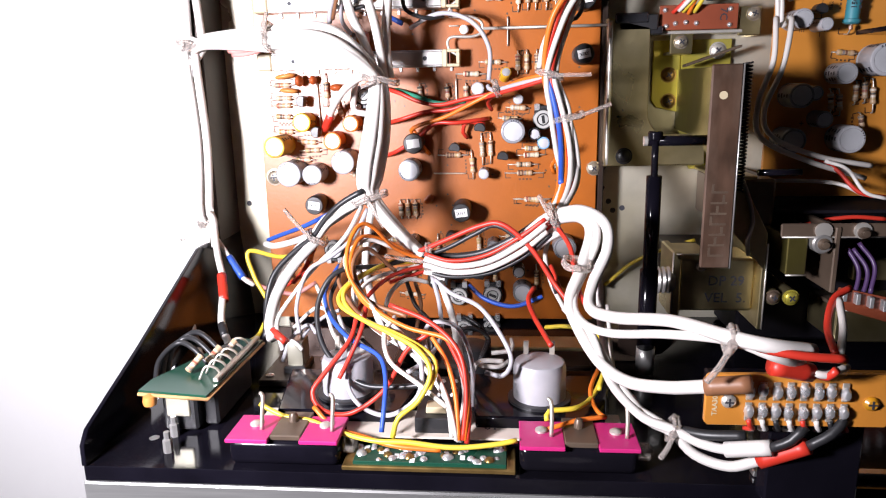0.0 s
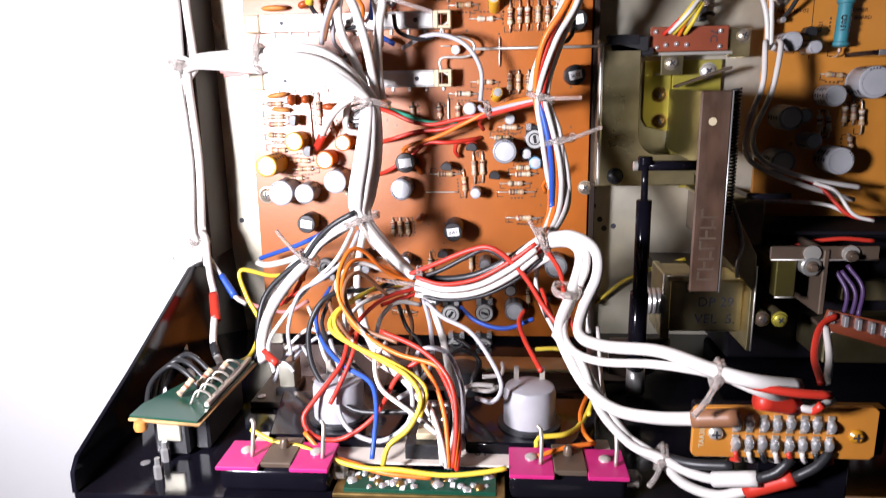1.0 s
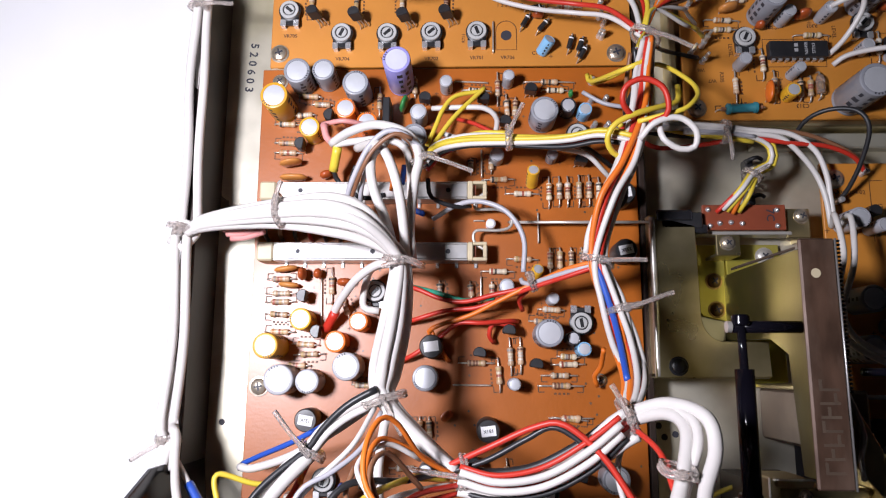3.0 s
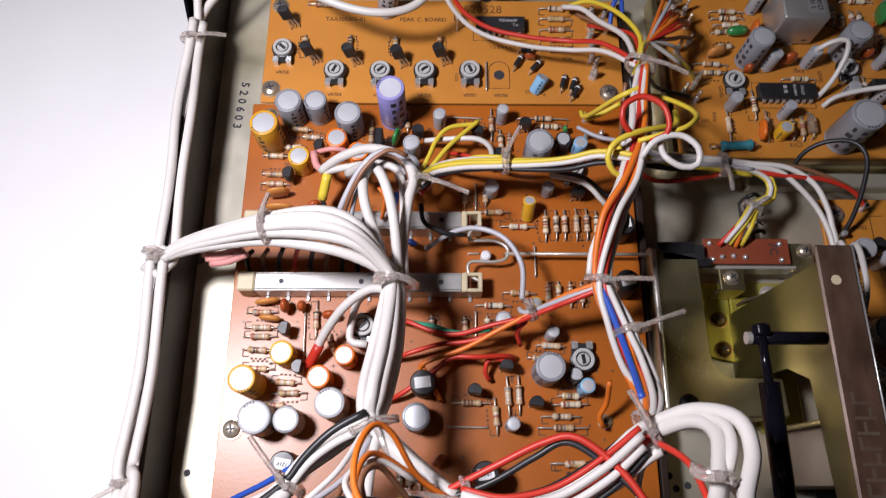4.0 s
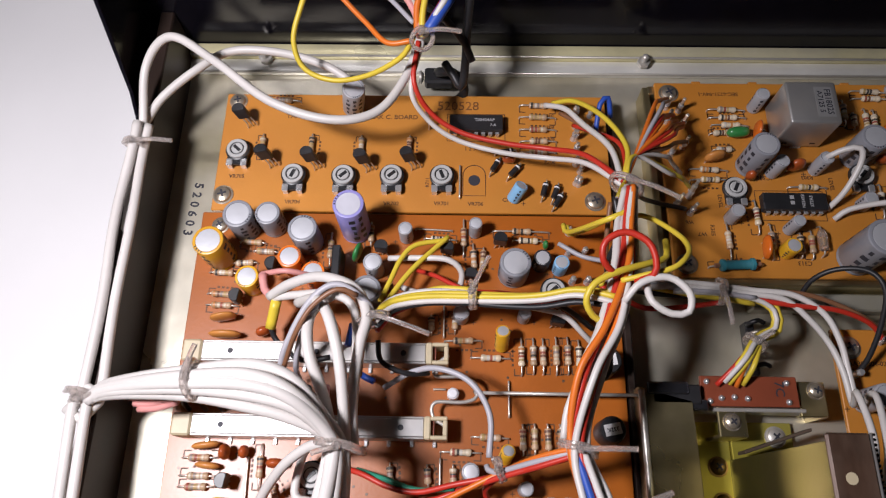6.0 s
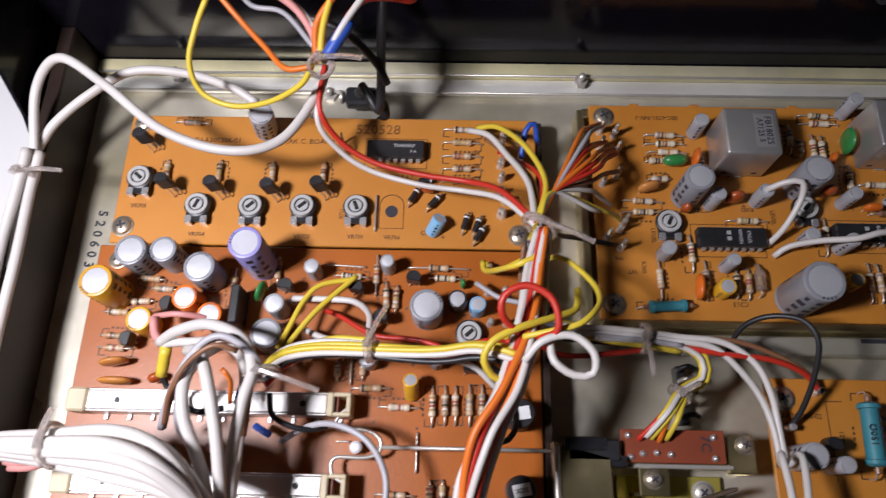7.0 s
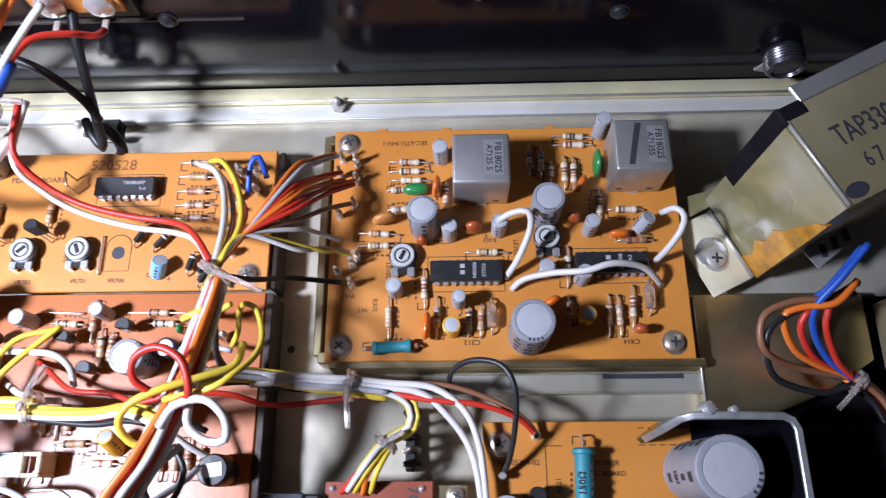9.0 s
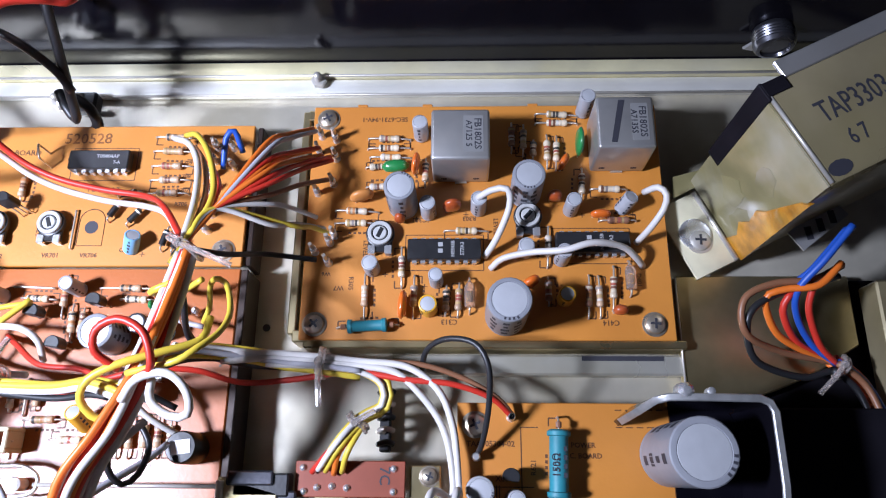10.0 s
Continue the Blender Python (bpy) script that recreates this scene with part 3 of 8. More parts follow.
def tie(parent, x, y, z, along, r=4.0, tail=None, flat=1.0):
    """A clear nylon lacing tie round a bundle that runs along the given way; its cut tail sticks out."""
    axis = Vector(along).normalized()
    q = Vector((0, 0, 1)).rotation_difference(axis).to_matrix()
    ring = [Vector((x, y, z)) + q @ Vector((math.cos(a) * r, math.sin(a) * r * flat, math.sin(3 * a) * 0.3)) for a in [2 * math.pi * k / 20 for k in range(21)]]
    bm = tube(ring, 0.65, 8, cap=False)
    tube([p + axis * 1.1 for p in ring], 0.5, 8, bm=bm, cap=False)
    top = Vector((x, y, z)) + Vector((0, 0, r * flat))
    own = lathe([(0.9, -0.9), (1.25, 0), (0.9, 0.9)], 10, at=tuple(top))
    joined(bm, own)
    if tail:
        tube(spline([tuple(top), tuple(top + Vector(tail) * 0.5 + Vector((0, 0, 1.0))), tuple(top + Vector(tail))], 2), 0.75, 8, bm=bm)
    return part("tie", bm, NYLON, parent, "clear nylon lacing tie")


def sleeve(parent, colour, r, pts):
    return part("heat_shrink", tube(spline(pts, 2), r, 12), WIRE[colour], parent, f"{colour} insulating sleeve")


def inductor(x, y, z, d, h, text):
    ob = thing("inductor", x, y, z, 0, "round black inductor with a white paper label on top", "inductor", "inductors")
    r = d / 2
    part("body", lathe([(r * 0.9, 0.3), (r, 0.8), (r, h - 0.8), (r * 0.9, h - 0.1), (r * 0.3, h), (0, h)], 28), BLACK_PLASTIC, ob)
    t = random.uniform(-12, 12)
    tag = part("label", box(-r * 0.62, r * 0.62, -r * 0.42, r * 0.42, h, h + 0.12), PRINT_WHITE, ob, "white paper label", m=pose(0, 0, 0, 0, 0, t))
    if text:
        writing(text, 0, 0, h + 0.15, r * 0.42, PRINT_DARK, tag, 180)
    return ob


def diode(x, y, z, turn):
    ob = thing("diode", x, y, z, turn, "small black glass diode with tinned leads", "diode", "small diodes")
    part("body", shared("diode", lambda: lathe([(0.4, -2.6), (1.0, -2.4), (1.0, 2.4), (0.4, 2.6)], 12, "x", (0, 0, 2.2)), BLACK_PLASTIC), None, ob)
    part("band", shared("diodeband", lambda: lathe([(0.9, 1.2), (1.04, 1.25), (1.04, 1.8), (0.9, 1.85)], 12, "x", (0, 0, 2.2)), PRINT_WHITE), None, ob)
    for s in (-1, 1):
        part("lead", shared(("diodelead", s), lambda: tube(spline([(s * 2.5, 0, 2.2), (s * 3.6, 0, 2.1), (s * 4.2, 0, -1)], 1), 0.3, 6), LEAD), None, ob)
    return ob


def glass_diode(x, y, z, turn):
    ob = thing("glass_diode", x, y, z, turn, "clear glass diode with amber core", "diode", "glass diodes")
    part("glass", lathe([(0.5, -4), (1.5, -3.6), (1.6, 2), (1.2, 3), (0.5, 4)], 14, "x", (0, 0, 2.4)), GLASS, ob)
    part("core", lathe([(0.5, -2.4), (0.8, -2.2), (0.8, 0.6), (0.5, 0.8)], 10, "x", (0, 0, 2.4)), TAPE, ob)
    for s in (-1, 1):
        part("lead", tube(spline([(s * 3.5, 0, 2.4), (s * 5, 0, 2), (s * 5.6, 0, -1)], 1), 0.3, 6), LEAD, ob)
    return ob


def shield_can(x0, x1, y0, y1, h, text, mark=False):
    """A folded tinned screening can with a printed label."""
    ob = thing("shielded_coil", (x0 + x1) / 2, (y0 + y1) / 2, 0, 0, "square tinned steel screening can with a printed label" + (" and pen stroke" if mark else ""), "coil can", "coil cans")
    a, b = (x1 - x0) / 2, (y1 - y0) / 2
    part("can", box(-a, a, -b, b, 0.6, h, 0.9, 3), CAN, ob)
    lab = part("label", box(a * 0.10 if not mark else a * 0.2, a * 0.78, -b * 0.72, b * 0.72, h, h + 0.08), LABEL, ob, "silvery printed label")
    writing(text[0], a * 0.58, 0, h + 0.1, 2.9, PRINT_DARK, lab, 270)
    writing(text[1], a * 0.28, 0, h + 0.1, 2.5, PRINT_DARK, lab, 270)
    if mark:
        part("pen_stroke", prism([(-a * 0.55, -b * 0.8), (-a * 0.35, -b * 0.8), (-a * 0.0, b * 0.85), (-a * 0.22, b * 0.85)], h + 0.02, h + 0.07), PRINT_DARK, ob, "black marker stroke")
    for dx in (-0.6, 0.55):
        part("slot", box(a * dx - 0.9, a * dx + 0.9, -b - 0.05, -b + 0.1, 3.0, 3.9), PRINT_DARK, ob)
    part("foot", box(-1.8, 1.8, -b - 0.1, -b + 0.2, 0, 0.8), STEEL, ob)
    return ob


def slide_switch(x0, x1, y, label):
    """A long push switch: a bright steel channel with cream plastic ends on a brown base."""
    ob = thing("slide_switch", x0, y, 0, 0, label, "switch", "slide switches")
    n = x1 - x0
    bm = box(5, n - 7, -2.7, 2.7, 7.2, 8.2, 0.3)
    box(5, n - 7, -3.3, -2.7, 0.5, 8.0, 0.2, bm=bm)
    box(5, n - 7, 2.7, 3.3, 0.5, 8.0, 0.2, bm=bm)
    part("channel", bm, CAN, ob, "bright steel channel")
    part("base", box(3, n - 4, -2.5, 2.5, 0.2, 6.8), RUST_PCB, ob)
    part("end_block", box(-1, 5, -3.4, 3.4, 0.6, 8.6, 0.6), CREAM, ob, "cream plastic end")
    bm = box(n - 7, n - 5, -3.4, 3.4, 0.6, 8.6, 0.4)
    box(n - 5.1, n, 2.2, 3.4, 0.6, 8.6, 0.3, bm=bm)
    box(n - 5.1, n, -3.4, -2.2, 0.6, 8.6, 0.3, bm=bm)
    box(n - 1.4, n, -2.3, 2.3, 0.6, 8.6, 0.3, bm=bm)
    part("end_frame", bm, CREAM, ob, "cream plastic end frame")
    for dx in (14, n * 0.5, n - 14):
        part("hole", lathe([(0.9, 8.15), (0.9, 8.24), (0, 8.24)], 12, at=(dx, 0, 0)), PRINT_DARK, ob)
    for k in range(int(n / 7)):
        part("contact", shared("swcontact", lambda: box(-0.6, 0.6, -5.0, -3.2, 0, 0.8, 0.2), SOLDER), None, ob, m=pose(0.008 + 0.007 * k, 0, 0))
    return ob


inductor(56.5, 112.3, 0, 8.6, 11, "")
slide_switch(-74, 8, 114, "long steel channel slide switch with cream plastic ends")
slide_switch(-74, 8, 91.5, "long steel channel slide switch with cream plastic ends")
shield_can(121.8, 139, 192.3, 208.6, 17.4, ("FB1802S", "A7125 5"))
shield_can(170.2, 186.9, 195.7, 212.4, 17.4, ("FB1802S", "A7135S"), True)

# ---- tape mechanism and chassis brackets ----
def bracket(name, label, category="bracket"):
    return tagged(new(name), label, category)


ob = bracket("mounting_bracket", "raised zinc plated bracket with a curved cut out")
arc = [(90 - 7.5 * math.cos(a), 69 - 9 * math.sin(a)) for a in [radians(d) for d in range(0, 100, 12)]]
part("plate", prism([(66, 105), (82, 101), (82.3, 80)] + arc + [(105, 60), (105.5, 48), (66, 47.5)], 5.6, 7.0, 0.2), ZINC, ob)
part("folded_edge", tube(spline([(67, 48, 6), (67, 75, 6.6), (66.8, 104, 7)], 3), 1.1, 10), STEEL, ob, "bright rounded folded edge")
part("leg", box(66, 67.4, 48, 105, -12, 6), ZINC, ob)
part("leg", box(66, 105, 47.4, 48.8, -12, 6), ZINC, ob)
screw(73.8, 51.5, 7, 5.5, BLACK_PLASTIC, "dark pan head screw on the bracket")
ob = bracket("hinge_plate", "yellow chromated steel plate with two dark screws")
part("plate", prism([(87, 97), (98, 97), (98, 68), (89, 70), (87, 73)], -11.9, -10.2, 0.2), ZINC_YELLOW, ob)
part("plate", prism([(98.2, 97), (118, 97), (118, 46), (104, 44), (99, 58)], -11.95, -9.4, 0.2), ZINC_YELLOW, ob)
screw(93.5, 83.2, -10.2, 5.2, BRASS, "dark pan head screw in yellow plate")
screw(94, 72.5, -10.2, 5.2, BRASS, "dark pan head screw in yellow plate")
screw(112.5, 92.5, -9.4, 5.6, STEEL)

ob = bracket("head_cable_board", "small red brown circuit board with soldered wires", "circuit board")
part("board", box(86, 115.6, 100, 109.3, 2.6, 4.0, 0.2), RUST_PCB, ob)
writing("7C", 110, 105.5, 4.05, 4.0, PRINT_DARK, ob, 270)
for x, y in ((88, 107.5), (88.5, 101.5), (92, 102.5), (96, 102.8), (100, 102.4), (112.5, 107.3), (112.5, 101.5)):
    part("solder", shared("blobsolder", lambda: lathe([(1.0, 0), (0.8, 0.5), (0.3, 0.9), (0, 1.0)], 10), SOLDER), None, ob, m=pose(x / 1000, y / 1000, 0.004))
part("support", box(84, 118, 98.6, 99.8, -4, 2.6, 0.2), STEEL, ob, "bright folded steel support")
ob = bracket("switch_tab", "small zinc plated tab under a screw")
part("tab", box(91, 99.6, 91, 100.5, 0.4, 2.0, 0.3), ZINC, ob)
part("leg", box(91, 99.6, 91, 92, -12, 0.6), ZINC, ob)
screw(95, 95.6, 2.0, 4.6)
ob = bracket("switch_tab", "small zinc plated tab under a screw")
part("tab", box(116.6, 125, 97.5, 108.3, 0.4, 2.0, 0.3), ZINC, ob)
part("leg", box(124, 125, 97.5, 108.3, -12, 0.6), ZINC, ob)
screw(122, 105.5, 2.0, 4.6)

ob = bracket("lever_bar", "tall brown painted steel channel bar with one hole", "bar")
bm = box(90.2, 99.8, 20, 85.5, 63.6, 65, 0.5)
box(98.8, 99.8, 20, 85.5, 58, 64, 0.3, bm=bm)
part("channel", bm, SCUFFED, ob)
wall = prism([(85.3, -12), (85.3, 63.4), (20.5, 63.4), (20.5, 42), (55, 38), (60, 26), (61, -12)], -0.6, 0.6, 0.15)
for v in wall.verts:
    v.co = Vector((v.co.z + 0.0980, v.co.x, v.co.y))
part("side_wall", wall, LEVER_WALL, ob, "yellowish chromated side wall of the bar, shade put into its colour")
part("hole", lathe([(1.3, 65.0), (1.3, 65.08), (0, 65.08)], 16, at=(94.1, 76, 0)), CREAM, ob, "pale round hole")
part("edge", tube([Vector((99.9, 20, 64.9)), Vector((99.9, 85.5, 64.9))], 0.3, 8), CAN, ob, "worn bright edge")
for k in range(7):
    y = 24 + 3.5 * k
    part("scuff", box(92.4, 97.6, y, y + 0.7, 65.0, 65.05), BRONZE, ob, "pale worn scuff mark")
    part("scuff", box(92.4 + (k % 3) * 1.8, 93.2 + (k % 3) * 1.8, y, y + 3.0, 65.0, 65.06), BRONZE, ob, "pale worn scuff mark")
part("gusset", prism([(97, 86), (118, 93), (118, 94), (97, 87)], -2, 4, 0.2), BRONZE, ob, "bent dark gusset")
part("spring", tube([Vector((103.0 + 1.5 * math.cos(k * 0.9), 86 - k * 0.16, 58 + 1.5 * math.sin(k * 0.9))) for k in range(260)], 0.35, 5), BLACK_PLASTIC, ob, "dark coiled spring")
ob = bracket("damper_rod", "black lacquered telescopic rod with a cross pin", "rod")
part("inner_rod", tube([Vector((74.5, 64.5, 62)), Vector((74.7, 48, 62))], 1.15, 12), BLACK_PAINT, ob)
part("outer_tube", tube([Vector((74.7, 50.5, 62)), Vector((75, 17, 61))], 2.5, 16), BLACK_PAINT, ob)
part("lower_tube", tube([Vector((75, 18, 60)), Vector((76.5, -21, 52))], 3.1, 16), BLACK_PAINT, ob)
part("chrome_end", tube([Vector((76.2, -12, 54.5)), Vector((76.6, -22, 52))], 3.3, 16), CAN, ob, "dull chromed lower end")
part("cross_pin", tube([Vector((72.5, 61.8, 61)), Vector((91, 61.8, 61))], 1.7, 12), BLACK_PAINT, ob)
part("collar", lathe([(2.0, -1.5), (2.4, -1), (2.4, 1), (2.0, 1.5)], 14, "y", (74.5, 63.5, 62)), BLACK_PAINT, ob)
part("rivet", lathe([(1.6, -1.2), (1.6, 0), (0.8, 0.5), (0, 0.6)], 12, "x", (72.2, 61.8, 61)), STEEL, ob)

ob = bracket("solenoid", "olive plated solenoid body with printed type marks", "solenoid")
part("frame", box(90, 117, -3, 17, 20, 40, 0.8), ZINC, ob)
part("frame_lip", box(87, 90, -5, 20, 22, 43, 0.5), ZINC, ob)
part("frame_lip", box(88, 100, 17, 19.5, 24, 43, 0.5), ZINC, ob)
coil = [(4.2, 0)] + [(4.6 + 0.5 * (k % 2), 0.5 + 0.9 * k) for k in range(11)] + [(4.2, 10.6)]
part("coil", lathe(coil, 24, "x", (77.5, 9, 40)), CAN, ob, "ribbed bright steel sleeve")
part("side_plate", box(117, 118.4, -8, 24, 8, 46, 0.3), ZINC, ob)
part("upper_tab", prism([(104, 47), (108, 47), (118, 28), (118, 14), (110, 24), (104, 30)], 45, 46.3, 0.2), ZINC, ob)
writing("DP 29", 107, 8.5, 40.05, 5.2, PRINT_DARK, ob)
writing("VEL  5.", 107, 2, 40.05, 5.2, PRINT_DARK, ob)
part("stand", box(92, 113, -2, 15, -12, 20), DARK_BROWN, ob)
screw(97, 15, 43, 3.2, BRONZE, "small dark screw on the solenoid frame")
screw(102, 40, 46.3, 3.6, STEEL, "small steel screw on the olive tab")

ob = bracket("tape_mechanism", "cassette mechanism with brackets, deep shade put into its black base", "mechanism")
# base and rear wall are coloured matt black to carry the corner's deep shade
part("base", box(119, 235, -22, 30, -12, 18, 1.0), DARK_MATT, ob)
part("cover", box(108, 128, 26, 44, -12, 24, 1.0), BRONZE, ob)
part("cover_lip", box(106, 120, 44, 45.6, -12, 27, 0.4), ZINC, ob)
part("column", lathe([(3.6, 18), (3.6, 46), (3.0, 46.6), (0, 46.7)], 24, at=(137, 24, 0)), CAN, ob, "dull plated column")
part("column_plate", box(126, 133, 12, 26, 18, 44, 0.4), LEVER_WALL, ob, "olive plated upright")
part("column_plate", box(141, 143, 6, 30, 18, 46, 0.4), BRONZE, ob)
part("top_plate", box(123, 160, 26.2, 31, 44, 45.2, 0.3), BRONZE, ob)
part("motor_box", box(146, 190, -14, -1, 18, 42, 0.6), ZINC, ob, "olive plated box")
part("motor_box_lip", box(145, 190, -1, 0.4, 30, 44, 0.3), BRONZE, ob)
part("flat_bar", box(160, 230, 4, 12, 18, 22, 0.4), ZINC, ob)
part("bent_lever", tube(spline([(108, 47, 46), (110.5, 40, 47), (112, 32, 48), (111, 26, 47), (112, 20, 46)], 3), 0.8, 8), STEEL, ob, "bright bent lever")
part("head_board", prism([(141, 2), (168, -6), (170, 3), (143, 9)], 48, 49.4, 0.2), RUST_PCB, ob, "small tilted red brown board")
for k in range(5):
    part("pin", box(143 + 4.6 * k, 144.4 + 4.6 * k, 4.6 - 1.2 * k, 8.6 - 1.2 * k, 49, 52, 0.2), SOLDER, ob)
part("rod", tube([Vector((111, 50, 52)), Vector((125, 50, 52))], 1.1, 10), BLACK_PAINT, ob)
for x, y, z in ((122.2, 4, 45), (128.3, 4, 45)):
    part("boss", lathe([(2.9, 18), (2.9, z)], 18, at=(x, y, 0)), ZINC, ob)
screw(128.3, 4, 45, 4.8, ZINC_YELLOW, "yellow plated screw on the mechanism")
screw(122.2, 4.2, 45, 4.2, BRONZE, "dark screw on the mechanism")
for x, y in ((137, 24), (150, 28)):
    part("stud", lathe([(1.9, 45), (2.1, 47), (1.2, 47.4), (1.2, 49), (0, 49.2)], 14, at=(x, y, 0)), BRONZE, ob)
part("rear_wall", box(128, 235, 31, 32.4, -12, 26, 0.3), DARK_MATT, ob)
for a, b in (((118.6, -8, 46), (118.6, 24, 46)), ((123.2, 26.2, 45.3), (160, 26.2, 45.3)), ((145, -1, 44.2), (190, -1, 44.2)), ((126, 12, 44.2), (133, 12, 44.2)), ((87, -5, 43), (87, 20, 43)), ((88, 19.5, 43.2), (100, 19.5, 43.2))):
    part("worn_edge", tube([Vector(a), Vector(b)], 0.35, 6), STEEL, ob, "bright worn sheet edge")
part("spring_washer", lathe([(2.9, 45.2), (2.9, 46.2), (2.0, 46.3)], 16, at=(137, 28.6, 0)), STEEL, ob, "bright spring washer")
part("spring_washer", lathe([(2.9, 45.2), (2.9, 46.2), (2.0, 46.3)], 16, at=(150, 28.6, 0)), STEEL, ob, "bright spring washer")

# actuating rod of the switches
ob = bracket("actuating_rod", "thin bright steel rod with a forked wire end", "rod")
part("rod", tube([Vector((16, 102.5, 6)), Vector((73, 102.5, 6))], 0.6, 8), STEEL, ob)
part("fork", tube(spline([(8, 114, 6), (4.5, 111, 6), (4, 107.5, 6), (12, 107.3, 6), (16.5, 105, 6), (17, 102.5, 6), (16, 100.5, 6), (12, 99.5, 6), (4, 99.3, 6), (3.6, 95, 6), (8, 92, 6)], 1), 0.6, 8), STEEL, ob)
part("pivot", lathe([(1.8, 0), (1.8, 4), (1.2, 4.6), (0, 4.7)], 16, at=(9.5, 102.5, 0)), WHITE_PLASTIC, ob)
part("slider", box(70, 85, 100, 106, 1, 7, 0.5), BLACK_PLASTIC, ob, "black plastic slider")
part("slider_plate", box(68.5, 81, 102.8, 106.6, 7, 7.8, 0.5), DARK_CHROME, ob, "worn slider plate")
part("slider_plate", box(76, 87, 98.4, 101.6, 5, 6.4, 0.5), DARK_CHROME, ob, "worn slider plate")

# side strip of the board carrier
structure("board_rail", box(64.6, 66.8, -6, 164, -12, 1.0, 0.3), DARK_BROWN, "brown painted rail along the board edge", "rail")
structure("board_rail", box(64.6, 66.4, 166, 213, -12, -1.5, 0.3), DARK_BROWN, "brown painted rail along the board edge", "rail")
structure("board_rail", box(79, 81.6, 145, 219, -12, -2.0, 0.4), ZINC, "narrow zinc plated rail beside the board", "rail")
bm = box(LEFT, RIGHT, 229.5, 235.4, -12, -8.8, 0.8, 2)
structure("rear_rail", bm, RAIL, "zinc plated folded rail along the rear edge", "rail")
structure("rear_lip", box(LEFT, RIGHT, 235.5, 240.8, -12, -6.2, 0.8, 2), LIP, "yellowish chromated lip along the rear rail", "rail")
structure("cross_rail", box(110, 196, 134, 140, -12, -6.5, 0.6), SHIELD, "low zinc plated cross rail", "rail")
structure("cross_rail", box(84, 196, 141, 143.5, -12, -2.2, 0.4), ZINC, "low zinc plated cross rail", "rail")
structure("rail_slot", box(166, 190, 138.2, 139.6, -6.6, -6.44), PRINT_DARK, "dark slot cut along the cross rail", "slot")
for y, z in ((229.4, -8.9), (235.3, -6.3)):
    structure("rail_fold", tube([Vector((LEFT + 1, y, z)), Vector((RIGHT - 1, y, z))], 0.45, 8), STEEL, "bright rounded fold along the rear rail", "rail")
structure("panel_seam", box(-108, 60, 240.4, 241.0, 31.6, 32.2), DARK_BROWN, "thin pressed seam across the rear panel", "seam")
# black sheet added over the floor to stand for the dark void there
structure("dark_well", box(206, RIGHT, 124.2, 163.9, -11.9, -10.6, 0.3), DARK_MATT, "matt black sheet in place of the shade beside the shelf", "well")
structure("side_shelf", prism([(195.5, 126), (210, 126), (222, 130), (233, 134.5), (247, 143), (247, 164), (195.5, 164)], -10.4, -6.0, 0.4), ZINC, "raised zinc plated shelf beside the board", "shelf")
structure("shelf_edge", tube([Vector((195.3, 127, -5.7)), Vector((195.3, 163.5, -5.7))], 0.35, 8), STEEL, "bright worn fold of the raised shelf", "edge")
# black block added in place of the shaded clutter right of the power board
structure("shade_wall", box(207.2, RIGHT, 33, 124, -12, 4, 0.5), DARK_MATT, "matt black block in place of shaded clutter beyond the power board", "wall")
for x, y, z in ((82, 233.5, -7.5), (-66, 234, -7.5), (-10, 229, -12)):
    ob = thing("stud", x, y, z, 0, "bright threaded stud with a lock nut", "stud", "studs")
    part("nut", shared("studnut", lambda: lathe([(2.6, 0), (2.6, 1.6), (1.4, 1.8)], 6), STEEL), None, ob)
    part("thread", shared("studthread", lambda: lathe([(1.3, 0)] + [(1.1 + 0.25 * (k % 2), 1.6 + 0.4 * k) for k in range(9)] + [(0, 5.4)], 12), STEEL), None, ob)
for x, y in ((68, 36), (71, 30), (77, 27), (73, 26), (70, 149), (-91, 30)):
    structure("plate_hole", lathe([(1.2, -11.98), (1.2, -11.94), (0, -11.94)], 14, at=(x, y, 0)), PRINT_DARK, "round punched hole in the chassis plate", "hole")
stamp = writing("520603", 0, 0, 0, 4.6, PRINT_DARK, None, m=pose(-0.0872, 0.171, -0.0119, 0, 0, -94.5), bold=0.12, spacing=1.65)
tagged(stamp, "black ink date stamp on the chassis plate", "stamp", kind="structure")

